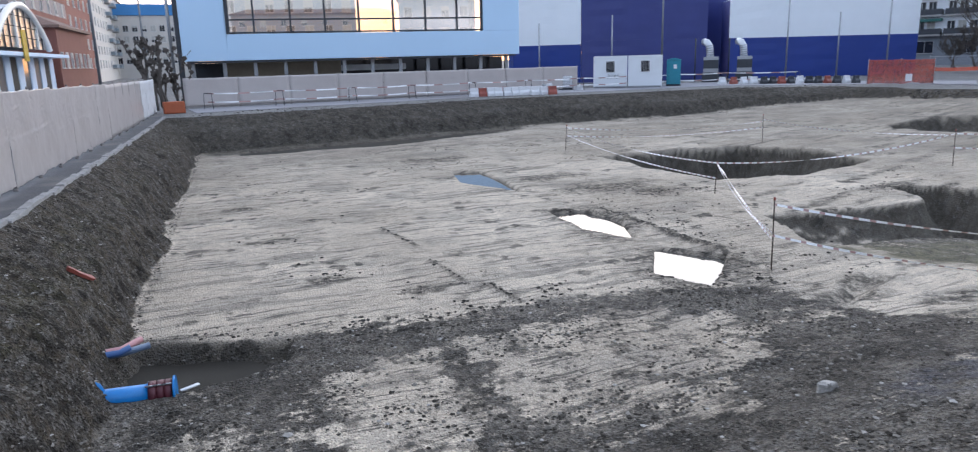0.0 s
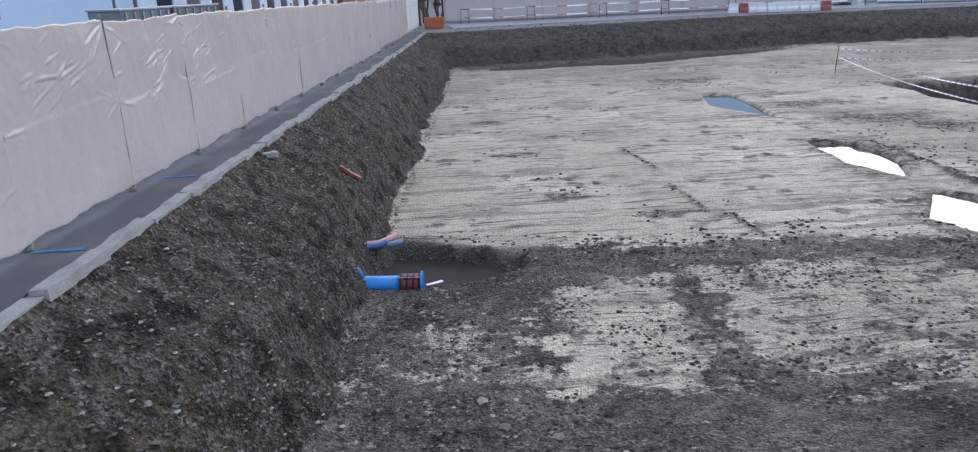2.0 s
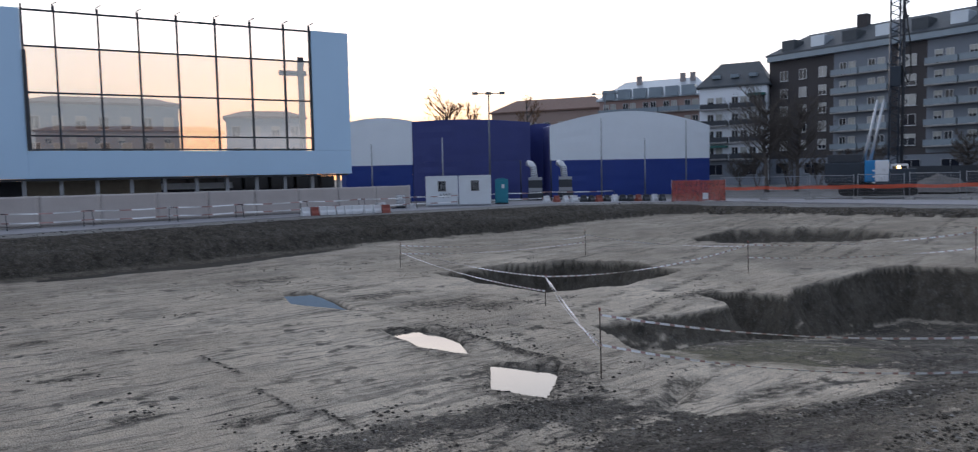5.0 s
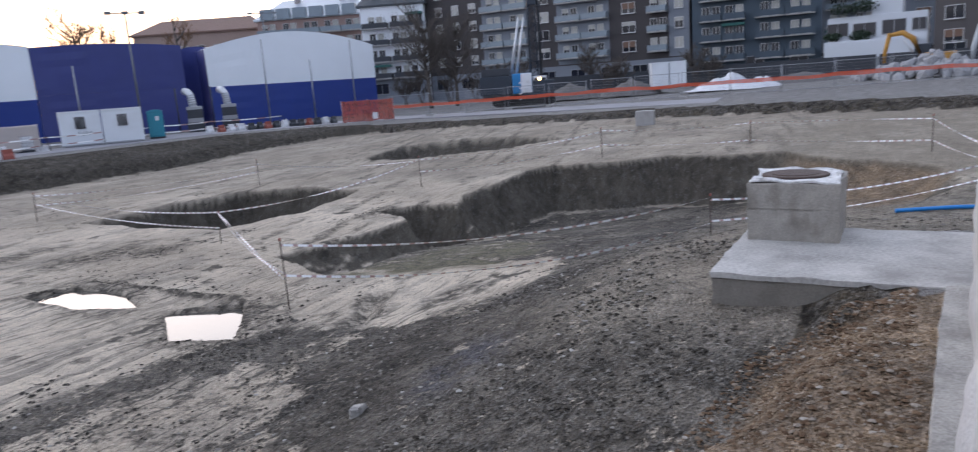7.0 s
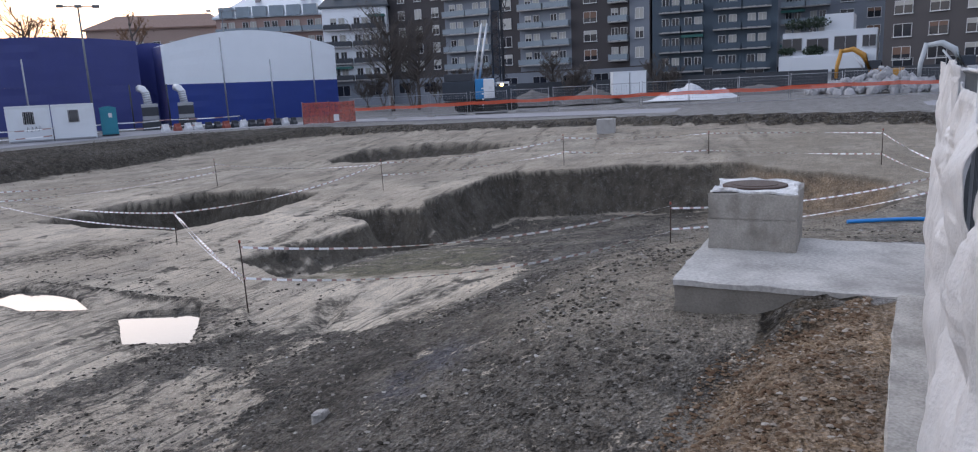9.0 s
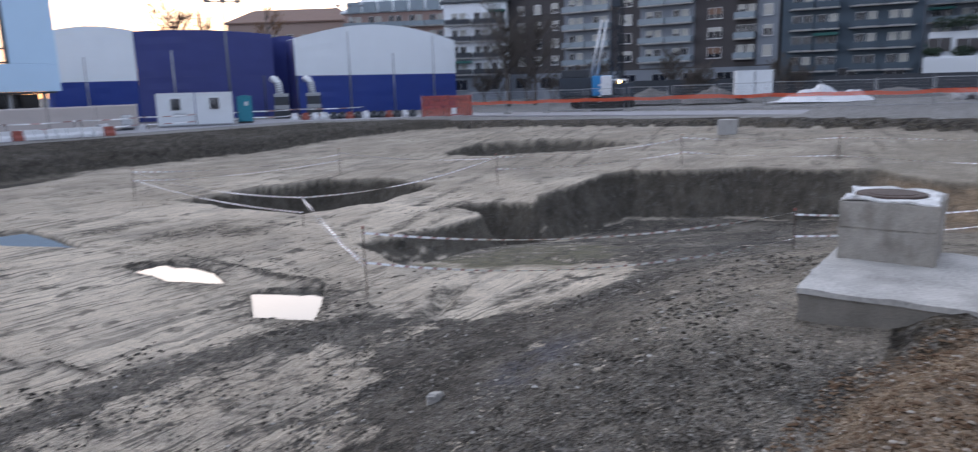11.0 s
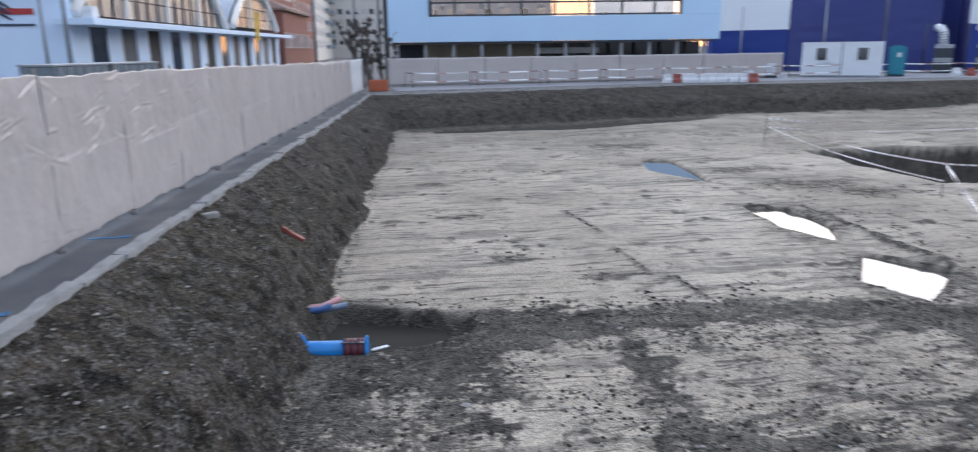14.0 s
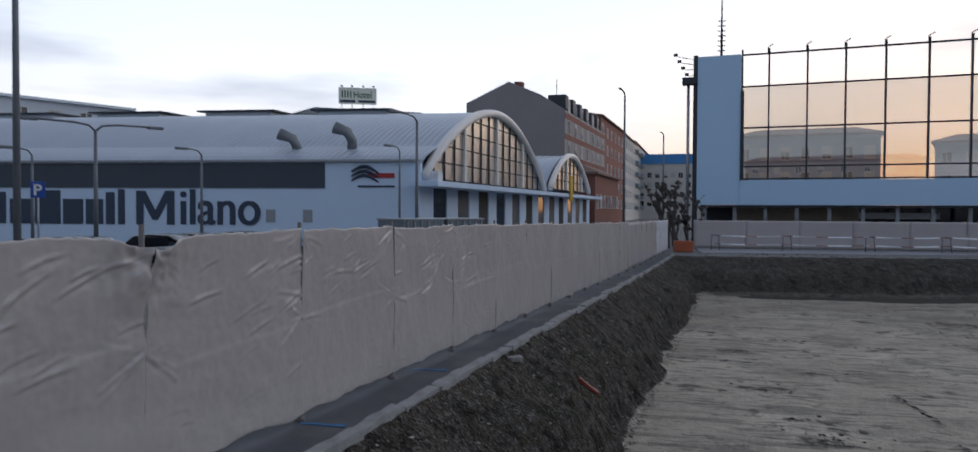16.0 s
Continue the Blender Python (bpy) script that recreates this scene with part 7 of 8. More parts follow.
crawler(rig, 4.6, 0.7, 2.6, 0.9)
part("turntable", tube([(0, 0, 0.85), (0, 0, 1.15)], 0.9, 16), RIG_DARK, rig)
part("engine_house", box(-3.4, -0.3, -1.4, 1.4, 1.15, 2.9, 0.1), RIG_DARK, rig, "dark engine housing")
part("blue_cover", box(-0.28, 1.6, -1.42, 1.42, 1.15, 3.05, 0.1), RIG_BLUE, rig, "bright blue cover")
part("deck_rail", box(-3.2, -0.5, -1.2, 1.2, 2.902, 3.6, 0.05), DARK_STEEL, rig)
cab = part("driver_cab", box(1.7, 3.0, -1.3, 0.2, 0.9, 2.7, 0.08), WHITE_PLASTIC, rig)
part("cab_window", box(1.8, 2.9, -1.33, -1.302, 1.7, 2.5), WINDOW_DARK, cab)
bm = bmesh.new()
for sx in (-0.35, 0.35):
    for sy in (-0.35, 0.35):
        add_tube(bm, [(1.9 + sx, sy, 0.4), (1.9 + sx, sy, 17.5)], 0.08, 5)
for k in range(24):
    z = 0.8 + k * 0.7
    add_tube(bm, [(1.55, -0.35, z), (2.25, -0.35, z + 0.35)], 0.045, 4)
    add_tube(bm, [(2.25, -0.35, z + 0.35), (1.55, -0.35, z + 0.7)], 0.045, 4)
    add_tube(bm, [(1.55, 0.35, z), (1.55, -0.35, z + 0.7)], 0.045, 4)
mast2 = part("mast", bm, RIG_DARK, rig, "tall dark lattice mast")
bm = bmesh.new()
for k in range(160):
    a = k * 0.5
    add_box(bm, 2.55 + 0.3 * math.cos(a) - 0.09, 2.55 + 0.3 * math.cos(a) + 0.09, 0.3 * math.sin(a) - 0.09, 0.3 * math.sin(a) + 0.09, 2.0 + k * 0.095, 2.0 + k * 0.095 + 0.05)
add_tube(bm, [(2.55, 0, 1.0), (2.55, 0, 17.5)], 0.14, 8)
part("auger", bm, DARK_STEEL, mast2)
part("drill_head", box(1.5, 2.4, -0.5, 0.5, 9.3, 11.0, 0.08), RIG_DARK, mast2)
for s in (-0.25, 0.25):
    part("hydraulic_ram", tube([(-0.1 + s, -0.6, 3.0), (0.9 + s, -0.5, 8.2)], [0.14, 0.09], 8), STEEL_BRIGHT, rig)
part("hose", tube([(2.4, -0.4, 11), (2.9, -0.5, 9.5), (3.1, -0.5, 10.5), (3.0, -0.4, 13), (2.6, -0.3, 16)], 0.06, 6), TYRE, rig)
ax2, ay2 = polar(64.3, 69)
carrier = thing("tracked_dumper", pose(ax2, ay2, rg + 0.1, 0, 0, -64), "small white and black tracked site carrier with a lit lamp", "dumper")
crawler(carrier, 3.2, 0.5, 1.5, 0.7)
part("chassis", box(-1.4, 1.5, -0.8, 0.8, 0.7, 1.15, 0.04), RIG_DARK, carrier)
part("tank", box(-0.4, 1.5, -0.8, 0.8, 1.152, 2.2, 0.08), RIG_DARK, carrier)
cb = part("cab_frame", box(-1.5, -0.5, -0.75, 0.75, 1.152, 2.9, 0.06), WHITE_PLASTIC, carrier)
for q in range(4):
    part("step", box(-1.7, -1.5, -0.7, 0.7, 0.5 + q * 0.5, 0.62 + q * 0.5), WHITE_PLASTIC, cb)
LAMP = bpy.data.materials.new("lit_lamp")
LAMP.use_nodes = True
LAMP.node_tree.nodes["Principled BSDF"].inputs["Emission Color"].default_value = (1.0, 0.6, 0.2, 1)
LAMP.node_tree.nodes["Principled BSDF"].inputs["Emission Strength"].default_value = 12
part("beacon", tube([(0.2, -0.5, 2.2), (0.2, -0.5, 2.45)], 0.12, 8), LAMP, carrier, "lit amber lamp")

# container, heaps, rubble and diggers
wx, wy = polar(74.2, 78)
wz = 4.4 - 78 * math.tan(radians(1.2))
wb = thing("storage_container", pose(wx, wy, wz, 0, 0, -66), "pale blue-white steel storage container", "container")
part("body", box(-1.7, 1.7, 0, 2.4, 0.05, 2.35, 0.04), CABIN, wb)
part("roof_rim", box(-1.74, 1.74, -0.04, 2.44, 2.352, 2.45, 0.02), CABIN, wb)
part("door", box(-1.2, -0.1, -0.03, -0.002, 0.15, 2.2), CABIN, wb)
part("corner_post", box(-0.05, 0.05, -0.05, -0.032, 0.1, 2.3), STEEL, wb)


def heap(name, x, y, z, rx, ry, h, mat, label, cat, seed, rough=0.25):
    bm = bmesh.new()
    n = 26
    grid = []
    for j in range(n + 1):
        row = []
        for i in range(n + 1):
            u, v = i / n * 2 - 1, j / n * 2 - 1
            r = math.hypot(u, v)
            hh = max(0.0, 1 - r) ** 0.8 * h * (1 + rough * noise.noise((u * 3 + seed, v * 3, 0)) + rough * 0.6 * noise.noise((u * 8 + seed, v * 8, 2)))
            row.append(bm.verts.new((u * rx, v * ry, hh - 0.12)))
        grid.append(row)
    for a, b in zip(grid, grid[1:]):
        for i in range(n):
            bm.faces.new((a[i], a[i + 1], b[i + 1], b[i])).smooth = rough < 0.5
    o = part(name, bm, mat)
    o.matrix_world = pose(x, y, z)
    return tagged(o, label, cat)


GREY_SOIL = surface("grey_spoil", (0.11, 0.103, 0.1), 0.9, var=0.3, scale=1.5, bump=0.5, fine=12)
TARP = surface("crumpled_white_tarp", (0.6, 0.61, 0.64), 0.5, var=0.1, scale=2, bump=0.3)
for az, d, rx2, h, mat, text in ((66.8, 84, 4.0, 1.7, GREY_SOIL, "low grey cone of excavated spoil"), (71.4, 80, 4.0, 1.6, GREY_SOIL, "low heap of grey spoil and rubble"), (83.5, 82, 6.0, 1.3, GREY_SOIL, "low heap of brown spoil"),
                                 (78.4, 72, 4.2, 1.15, TARP, "heap covered by a crumpled white tarpaulin"), (80.5, 74, 2.6, 0.9, TARP, "heap covered by a crumpled white tarpaulin")):
    x, y = polar(az, d)
    heap("earth_mound", x, y, 4.4 - d * math.tan(radians(1.55)), rx2, rx2 * 0.8, h, mat, text, "spoil heap", az, 0.7 if mat is TARP else 0.3)
random.seed(21)
ROCK_MESH = []
RUBBLE = surface("broken_concrete", (0.33, 0.33, 0.34), 0.9, var=0.3, scale=2, bump=0.4)
for k in range(6):
    bm = bmesh.new()
    bmesh.ops.create_icosphere(bm, subdivisions=1, radius=1)
    for v in bm.verts:
        v.co = Vector((v.co.x * 1.2, v.co.y * 0.9, v.co.z * 0.7)) * random.uniform(0.7, 1.15)
    me = bpy.data.meshes.new("chunk")
    bm.to_mesh(me)
    bm.free()
    me.materials.append(RUBBLE)
    ROCK_MESH.append(me)
cx0, cy0 = polar(91.3, 68)
cz0 = 4.4 - 68 * math.tan(radians(1.65))
rub = thing("rubble_heap", pose(cx0, cy0, cz0, 0, 0, -1), "heap of broken concrete chunks", "rubble")
for k in range(230):
    a, r = random.random() * math.tau, random.random() ** 0.6
    px, py = 3.0 * r * math.cos(a), 5.6 * r * math.sin(a)
    pz = 1.9 * max(0, 1 - r) * random.uniform(0.3, 1.0)
    o = sub("chunk", ROCK_MESH[k % 6], rub, (px, py, pz + 0.1))
    s = random.uniform(0.15, 0.62)
    o.scale = (s, s, s)
    o.rotation_euler = (random.random() * 6, random.random() * 6, random.random() * 6)


def digger(x, y, z, turn, paint, label, flip=1, size=1.0):
    root = thing("excavator", pose(x, y, z, 0, 0, turn), label, "excavator", "excavators")
    crawler(root, 3.4 * size, 0.5, 2.0, 0.8)
    part("house", box(-1.9, 0.6, -1.1, 1.1, 0.95, 1.9, 0.1), paint, root)
    part("turntable", tube([(0, 0, 0.75), (0, 0, 0.96)], 0.7, 14), RIG_DARK, root)
    cb = part("cab", box(0.0, 1.3, -1.1, -0.1, 1.0, 2.7, 0.08), RIG_DARK, root)
    part("cab_window", box(0.15, 1.15, -1.13, -1.102, 1.7, 2.5), WINDOW_DARK, cb)
    part("boom", tube([(0.7, 0.3, 1.5), (1.9 * size, 0.3, 3.2), (3.0 * size, 0.3, 3.75), (4.4 * size, 0.3, 3.6)], [0.22, 0.3, 0.27, 0.18], 6), paint, root)
    part("stick", tube([(4.3 * size, 0.3, 3.8), (4.75 * size, 0.3, 2.2), (4.8 * size, 0.3, 1.2)], [0.2, 0.2, 0.14], 6), paint, root)
    part("ram", tube([(1.4, 0.3, 2.0), (2.9 * size, 0.3, 3.2)], 0.09, 6), STEEL_BRIGHT, root)
    bm = bmesh.new()
    add_tube(bm, [(4.8 * size, -0.15, 1.0), (4.7 * size, -0.15, 0.5), (4.3 * size, -0.15, 0.3)], [0.12, 0.3, 0.1], 6)
    add_tube(bm, [(4.8 * size, 0.75, 1.0), (4.7 * size, 0.75, 0.5), (4.3 * size, 0.75, 0.3)], [0.12, 0.3, 0.1], 6)
    add_box(bm, 4.3 * size, 4.75 * size, -0.15, 0.75, 0.3, 0.8)
    part("bucket", bm, RUST, root)
    return root


x, y = polar(91.2, 76)
digger(x, y, 4.4 - 76 * math.tan(radians(1.35)) - 0.2, 88, YELLOW, "yellow crawler excavator with its arm lowered behind the rubble", size=0.75)
x, y = polar(96.6, 70)
digger(x, y, 4.4 - 70 * math.tan(radians(1.5)) - 0.2, 90, surface("pale_grey_machine_paint", (0.45, 0.48, 0.5), 0.4, var=0.1), "pale grey crawler excavator beside blue barrels", size=0.8)
# hoarding at the foot of the apartment row
for a0, a1 in ((60, 75), (75.2, 88), (88.2, 101)):
    x0, y0 = polar(a0, 104)
    x1, y1 = polar(a1, 104)
    L = math.hypot(x1 - x0, y1 - y0)
    hb = thing("hoarding", frame_on(x0, y0, x1, y1, 2.0), "long dark site hoarding below the apartment row", "hoarding", "dark hoardings")
    n = int(L / 4)
    for k in range(n):
        part("board", box(L * k / n, L * (k + 1) / n - 0.03, 0, 0.08, 0, 2.5), DARK_STEEL, hb)

# ---- pipes and scraps in the pit ----
PIPE_BLUE = surface("blue_plastic_pipe", (0.01, 0.20, 0.55), 0.35, var=0.08, scale=4)
MAROON = surface("maroon_coupling", (0.10, 0.02, 0.03), 0.45, var=0.2)
pz = 0.02
pipe = thing("water_pipe", pose(-1.62, 10.36, pz, 0, 0, -4), "bright blue plastic water pipe stub with a maroon coupling", "pipe")
part("barrel", tube([(-0.5, 0, 0.02), (0.0, 0, 0.01), (0.62, 0, 0)], 0.145, 20), PIPE_BLUE, pipe)
part("branch", tube([(0.02, 0, 0.1), (-0.03, -0.02, 0.24), (-0.1, -0.03, 0.28)], [0.06, 0.055, 0.05], 12), PIPE_BLUE, pipe)
for q in (0.60, 0.70, 0.80):
    col = part("coupling", tube([(q, 0, 0), (q + 0.02, 0, 0), (q + 0.09, 0, 0), (q + 0.11, 0, 0)], [0.15, 0.175, 0.175, 0.15], 20), MAROON, pipe)
    for k in range(4):
        a = k * math.pi / 2 + 0.6
        part("bolt", tube([(q - 0.03, 0.19 * math.cos(a), 0.19 * math.sin(a)), (q + 0.14, 0.19 * math.cos(a), 0.19 * math.sin(a))], 0.014, 6), STEEL, col)
part("end_plate", tube([(0.92, 0, 0), (0.95, 0, 0)], 0.21, 20), PIPE_BLUE, pipe)
scrap = part("plastic_scrap", rough_block(-0.12, 0.12, -0.04, 0.04, 0, 0.012, 0.05, 0.02, 3), WHITE_PLASTIC)
tagged(scrap, "torn white plastic scrap on the mud", "scrap")
scrap.matrix_world = pose(-0.5, 10.25, hz(-0.5, 10.25) + 0.05, 4, -6, 20)
cables = thing("cable_bundle", pose(0, 0, 0), "grey-blue and pink cable ducts sticking out of the bank", "cables")
for k, (mat, dy) in enumerate(((surface("grey_blue_duct", (0.12, 0.17, 0.26), 0.45), 0.0), (surface("pink_duct", (0.5, 0.25, 0.26), 0.5), 0.1), (surface("blue_duct", (0.05, 0.12, 0.3), 0.45), -0.12))):
    z = 0.14
    part("duct", tube([(-2.6, 11.3 + dy, z + 0.2), (-1.9, 11.4 + dy, z + 0.12 + 0.03 * k), (-1.45, 11.55 + dy, z + 0.08 + 0.03 * k), (-1.05 - 0.12 * k, 11.7 + dy * 2.0, z + 0.1 + 0.05 * k)], 0.05, 10), mat, cables)
red = part("plastic_sheet", rough_block(-0.22, 0.22, -0.09, 0.09, 0, 0.05, 0.05, 0.03, 2), RED_BARRIER)
tagged(red, "crumpled red plastic scrap on the earth bank", "scrap")
red.matrix_world = pose(-2.08, 13.2, hz(-2.08, 13.2) + 0.03, 10, 35, 15)
small = part("concrete_block", rough_block(-0.5, 0.5, -0.5, 0.5, 0, 0.95, 0.2, 0.015, 5), CONCRETE)
tagged(small, "small square concrete block at the pit's east edge", "block")
small.matrix_world = pose(40.6, 12.9, hz(40.6, 12.9) - 0.15, 0, 0, 12)
far_bar = part("corner_barrier", box(-0.6, 0.6, -0.2, 0.2, 0, 0.7, 0.05), surface("faded_orange_plastic", (0.4, 0.1, 0.04), 0.5, var=0.2), None)
tagged(far_bar, "faded orange plastic barrier at the fence corner", "barrier")
far_bar.matrix_world = pose(-1.0, 47.4, float(street(0, 47.4)) + 0.02, 0, 0, 10)
blue_hose = part("blue_hose", tube([(x, y, hz(x, y) + 0.06) for x, y in ((19.6, 0.2), (19.9, -0.5), (20.1, -1.1), (20.2, -1.7), (20.3, -2.4))], 0.05, 8), PIPE_BLUE)
tagged(blue_hose, "blue water hose lying on the gravel", "hose")


# ---- stones and clods ----
def island_soil(name, stops, rough=0.9):
    m, n, l, p = mat_new(name)
    geo, ramp = n.new("ShaderNodeNewGeometry"), n.new("ShaderNodeValToRGB")
    fill_ramp(ramp, stops)
    l.new(geo.outputs["Random Per Island"], ramp.inputs[0]), l.new(ramp.outputs[0], p.inputs["Base Color"])
    p.inputs["Roughness"].default_value = rough
    p.inputs["Specular IOR Level"].default_value = 0.1
    return m


PEBBLE = island_soil("pebbles", ((0.0, (0.034, 0.03, 0.025)), (0.5, (0.085, 0.076, 0.064)), (0.8, (0.16, 0.146, 0.126)), (0.95, (0.27, 0.252, 0.226)), (1.0, (0.46, 0.44, 0.41))))
PEBBLE_BROWN = island_soil("brown_pebbles", ((0.0, (0.09, 0.055, 0.035)), (0.5, (0.17, 0.115, 0.075)), (0.85, (0.22, 0.17, 0.125)), (1.0, (0.4, 0.37, 0.33))))
CLOD = island_soil("clods", ((0.0, (0.028, 0.025, 0.022)), (0.6, (0.055, 0.05, 0.044)), (1.0, (0.10, 0.09, 0.08))))
OCTA = np.array([(1, 0, 0), (-1, 0, 0), (0, 1, 0), (0, -1, 0), (0, 0, 1), (0, 0, -1), (0.6, 0.6, 0.5), (-0.6, 0.6, 0.4), (-0.6, -0.6, 0.5), (0.6, -0.6, 0.45)])
OCTA_F = [(0, 6, 4), (6, 2, 4), (2, 7, 4), (7, 1, 4), (1, 8, 4), (8, 3, 4), (3, 9, 4), (9, 0, 4), (0, 2, 6), (2, 1, 7), (1, 3, 8), (3, 0, 9), (2, 0, 5), (1, 2, 5), (3, 1, 5), (0, 3, 5)]


def scatter(name, xy, sizes, material, label, cat, flat=0.5):
    rng = np.random.default_rng(len(xy))
    z = terrain(xy[:, 0], xy[:, 1])[0]
    n = len(xy)
    shape = OCTA[None] * rng.uniform(0.65, 1.2, (n, len(OCTA), 3)) * sizes[:, None, None]
    a = rng.uniform(0, 6.3, n)
    c, s = np.cos(a)[:, None], np.sin(a)[:, None]
    x, y = shape[..., 0] * c - shape[..., 1] * s, shape[..., 0] * s + shape[..., 1] * c
    v = np.stack([x + xy[:, 0:1], y + xy[:, 1:2], shape[..., 2] * flat + z[:, None] + sizes[:, None] * 0.12], -1).reshape(-1, 3)
    f = (np.array(OCTA_F)[None] + np.arange(n)[:, None, None] * len(OCTA)).reshape(-1, 3)
    me = bpy.data.meshes.new(name)
    me.from_pydata(v.tolist(), [], f.tolist())
    me.materials.append(material)
    return tagged(new(name, me), label, cat, kind="stuff")


rng = np.random.default_rng(11)
SOIL_LINE = [(8.0, 11.4), (9.7, 10.4), (10.2, 8.7), (10.7, 6.8), (12.4, 6.2), (14.8, 6.8), (16.6, 7.8), (19.0, 9.4), (23.0, 10.6), (26.0, 8.5), (27.0, 3.0), (23.0, -1.0), (14, -2), (8.2, 0.3),
             (1, 2.5), (-1.6, 6), (-1.6, 12.2), (3.0, 11.6)]


def fill(n, x0, x1, y0, y1, poly=None, power=1.0):
    p = np.stack([rng.uniform(x0, x1, n), rng.uniform(y0, y1, n)], 1)
    if poly is not None:
        p = p[inside(p[:, 0], p[:, 1], poly) + rng.normal(0, 0.4, n) > 0]
    return p


p = np.concatenate([fill(60000, -2, 14, 1.5, 12.5, SOIL_LINE), fill(22000, 10, 28, -2, 12, SOIL_LINE)])
keep = rng.random(len(p)) < 0.12 + 0.88 * ease(0.5 + 1.2 * wave(p[:, 0], p[:, 1], 1.3, 2.0))
p = p[keep]
scatter("gravel_stones", p, 0.006 + 0.036 * rng.random(len(p)) ** 4.5, PEBBLE, "loose grey gravel stones over dark soil", "gravel")
p = fill(150, -1.5, 14, 3, 11, SOIL_LINE)
scatter("cobbles", p, 0.03 + 0.05 * rng.random(len(p)) ** 2, PEBBLE, "scattered fist-sized cobbles on the gravel", "cobbles")
u = 0.8 + 43 * rng.random(26000) ** 2.2
p = np.stack([-3.72 + 0.053 * u + 1.75 * rng.random(26000), u], 1)
scatter("bank_stones", p, 0.008 + 0.03 * rng.random(len(p)) ** 4, PEBBLE, "small stones bedded in the earth bank", "gravel")
u = rng.uniform(3.0, 8.6, 9000)
p = np.stack([u, -0.1 + (1.65 - 0.2 * (u - 5) - 1.0 * ease((u - 6.9) / 1.5) + 0.1) * rng.random(9000) ** 0.9], 1)
scatter("brown_stones", p, 0.006 + 0.03 * rng.random(len(p)) ** 4, PEBBLE_BROWN, "brown rounded stones on the near bank", "gravel")
p = np.stack([rng.uniform(0, 50, 700), rng.uniform(43.0, 48.0, 700)], 1)
scatter("far_bank_clods", p, 0.02 + 0.07 * rng.random(len(p)) ** 3, CLOD, "clods in the far earth bank", "clods")
parts = []
for k in range(60):
    cx, cy = rng.uniform(-0.5, 24), rng.uniform(12.3, 40)
    n = int(rng.integers(6, 34))
    d = rng.normal(0, 1, (n, 2)) * (rng.uniform(0.15, 0.6), rng.uniform(0.05, 0.18))
    parts.append(np.stack([cx + d[:, 0] - 0.25 * d[:, 1], cy + 0.24 * d[:, 0] + d[:, 1]], 1))
for cx, cy, n, sx, sy in ((3.9, 13.4, 60, 0.4, 0.2), (2.35, 15.0, 90, 0.45, 0.22), (5.3, 13.2, 30, 0.15, 0.5), (12.3, 17.5, 160, 0.9, 0.5), (13.8, 19.6, 120, 0.9, 0.5), (9.5, 30.0, 160, 1.2, 0.7),
                          (11.4, 15.2, 140, 0.25, 1.6), (11.2, 18.2, 90, 0.3, 0.9), (8.3, 10.8, 120, 1.2, 0.4), (11.6, 11.0, 120, 0.9, 0.5), (19.8, 16.6, 120, 0.9, 0.35), (14.0, 14.6, 80, 0.6, 0.3)):
    parts.append(np.stack([cx + rng.normal(0, sx, n), cy + rng.normal(0, sy, n)], 1))
for pts, n, s in (([(4.4, 18.9), (4.7, 16.7)], 70, 0.05), ([(4.6, 15.2), (4.7, 13.1)], 60, 0.05), ([(5.1, 13.0), (5.3, 11.8)], 50, 0.05),
                  ([(9.2, 18.9), (10.8, 18.5)], 50, 0.07), ([(10.9, 18.3), (11.0, 16.1), (10.85, 14.4), (10.95, 12.9)], 200, 0.07), ([(8.4, 12.2), (9.0, 10.9), (10.2, 11.7)], 90, 0.1),
                  ([(-1.2, 12.6), (2.5, 11.8), (8.0, 11.3)], 260, 0.12)):
    seg = rng.integers(0, len(pts) - 1, n)
    u = rng.random(n)
    q = np.array(pts)
    parts.append(q[seg] * (1 - u[:, None]) + q[seg + 1] * u[:, None] + rng.normal(0, s, (n, 2)))
p = np.concatenate(parts)
scatter("clods", p, 0.006 + 0.05 * rng.random(len(p)) ** 4, CLOD, "dark clods of earth scattered on the sandy floor", "clods")
p = fill(5000, -1.5, 12.5, 9.8, 12.4)
p = p[wave(p[:, 0], p[:, 1], 0.9, 3.0) > 0.25 + 0.3 * rng.random(len(p))]
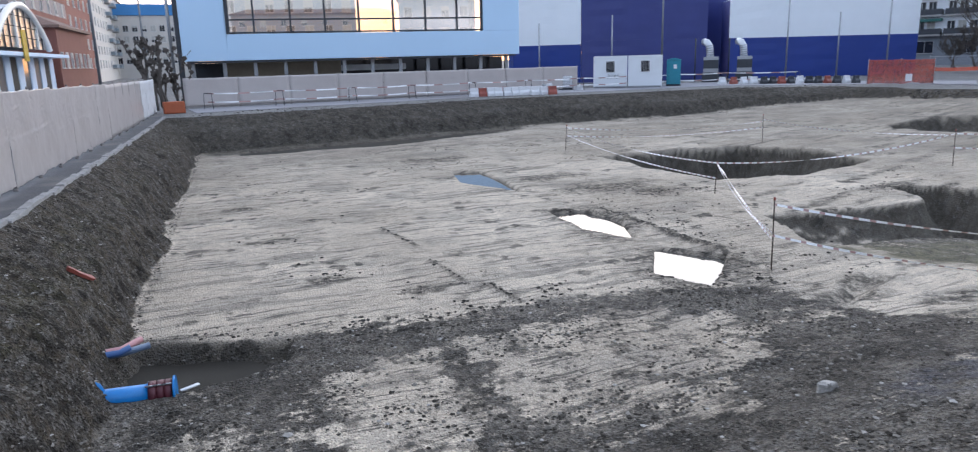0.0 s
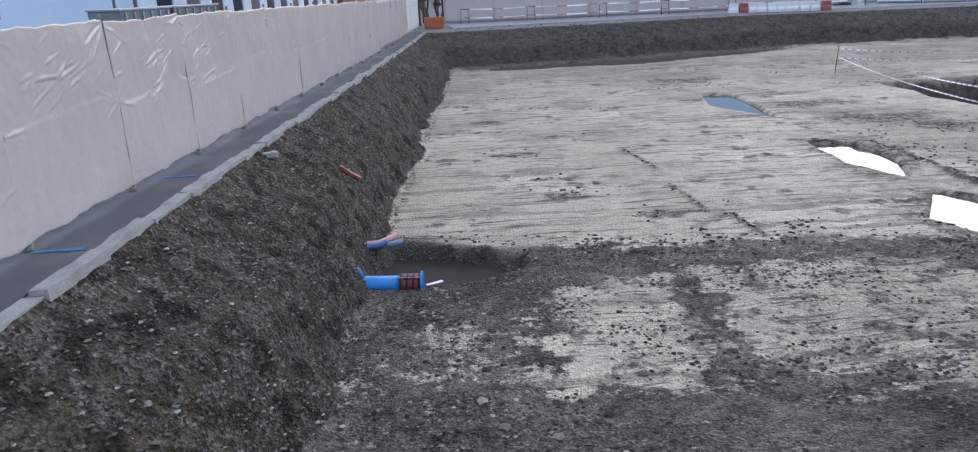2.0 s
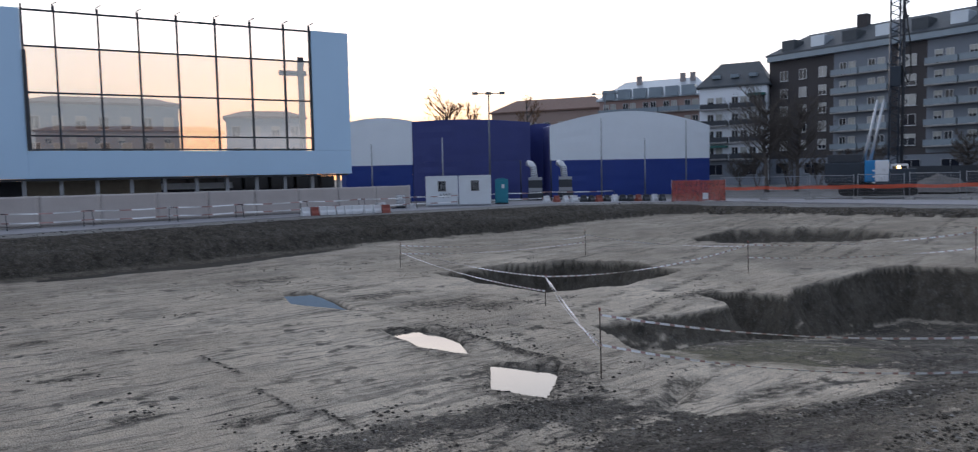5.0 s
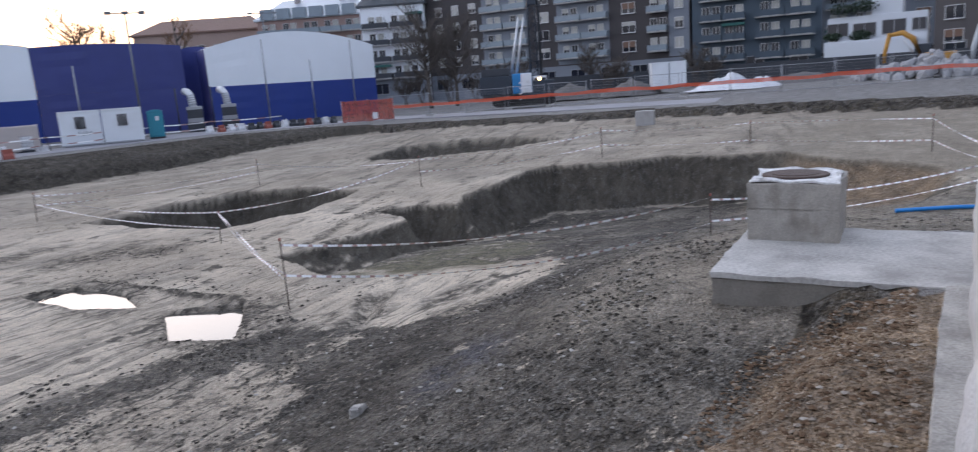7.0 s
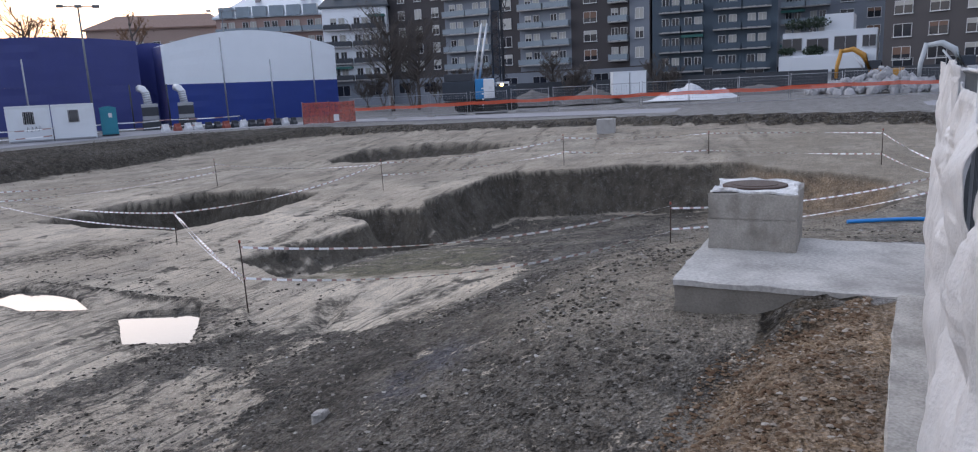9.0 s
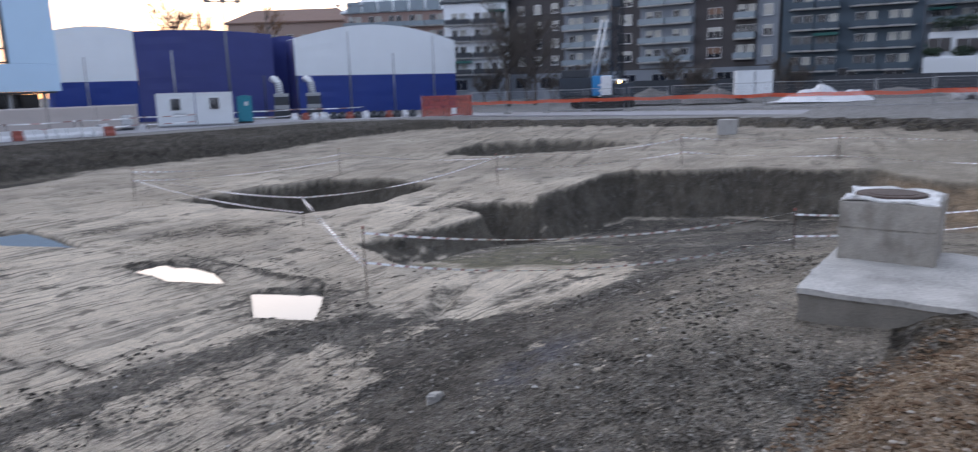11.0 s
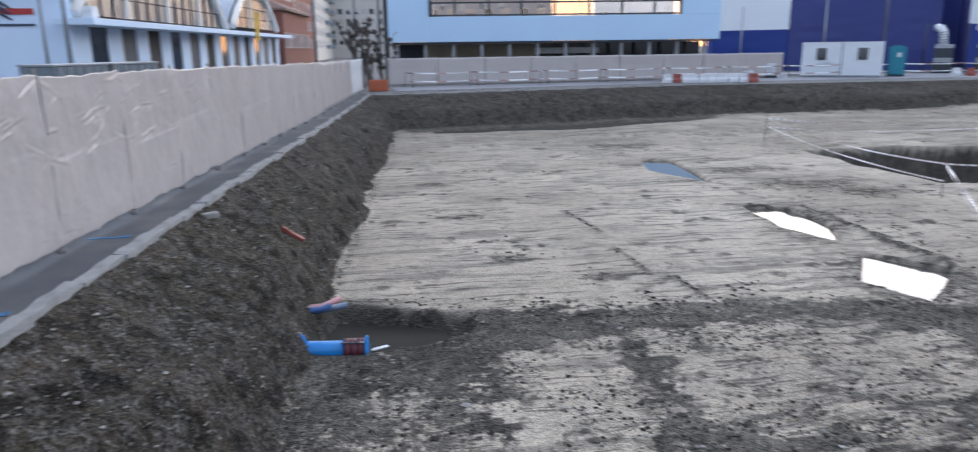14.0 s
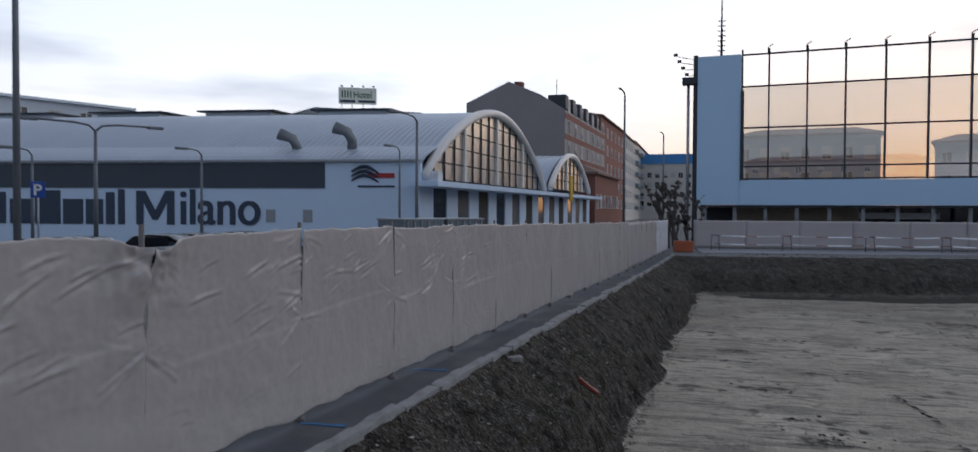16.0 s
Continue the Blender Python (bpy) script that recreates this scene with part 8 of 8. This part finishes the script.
scatter("edge_clods", p, 0.006 + 0.055 * rng.random(len(p)) ** 5, CLOD, "dark crumbled earth along the edge of the sand", "clods")
stone = part("pale_stone", rough_block(-0.12, 0.12, -0.08, 0.08, -0.03, 0.09, 0.06, 0.03, 6), RIM)
tagged(stone, "pale broken stone on the gravel", "stone")
stone.matrix_world = pose(6.3, 5.55, hz(6.3, 5.55) + 0.02, 0, 8, 30)
stone2 = part("pale_stone", rough_block(-0.13, 0.13, -0.1, 0.1, -0.03, 0.06, 0.06, 0.04, 7), RIM)
tagged(stone2, "pale broken stone beside the kerb", "stone")
stone2.matrix_world = pose(-3.02, 11.4, hz(-3.02, 11.4) + 0.03, 0, 8, 30)

# ---- clutter by the site cabins ----
cx, cy = polar(28.0, 62.5)
tank = thing("liquid_container", pose(cx, cy, float(street(cx, cy)) + 0.03, 0, 0, -28), "white plastic liquid container in a steel cage", "tank")
part("bottle", box(-0.55, 0.55, 0, 1.0, 0.16, 1.12, 0.08), WHITE_PLASTIC, tank)
part("pallet", box(-0.58, 0.58, -0.04, 1.04, 0.0, 0.14, 0.01), DARK_STEEL, tank)
for k in range(6):
    part("cage_bar", tube([(-0.58 + k * 0.232, -0.03, 0.12), (-0.58 + k * 0.232, -0.03, 1.16)], 0.012, 5), STEEL, tank)
for k in range(5):
    part("cage_rail", tube([(-0.58, -0.04, 0.2 + k * 0.24), (0.58, -0.04, 0.2 + k * 0.24)], 0.012, 5), STEEL, tank)
BAG = surface("white_woven_sack", (0.55, 0.55, 0.56), 0.8, var=0.2, scale=6, bump=0.4)
random.seed(5)
for k, (az, d) in enumerate(((44.5, 70), (44.9, 70.4), (45.2, 69.8), (26.6, 61), (29.0, 61.5), (41.7, 70.5), (41.3, 70.2))):
    cx, cy = polar(az, d)
    bm = rough_block(-0.35, 0.35, -0.25, 0.25, 0, 0.42 + 0.2 * (k % 2), 0.14, 0.09, k)
    o = tagged(part("sack", bm, BAG), "slumped white sack of rubble by the site road", "sack", "rubble sacks")
    o.matrix_world = pose(cx, cy, float(street(cx, cy)) - 0.02, 0, 0, 40 * k)
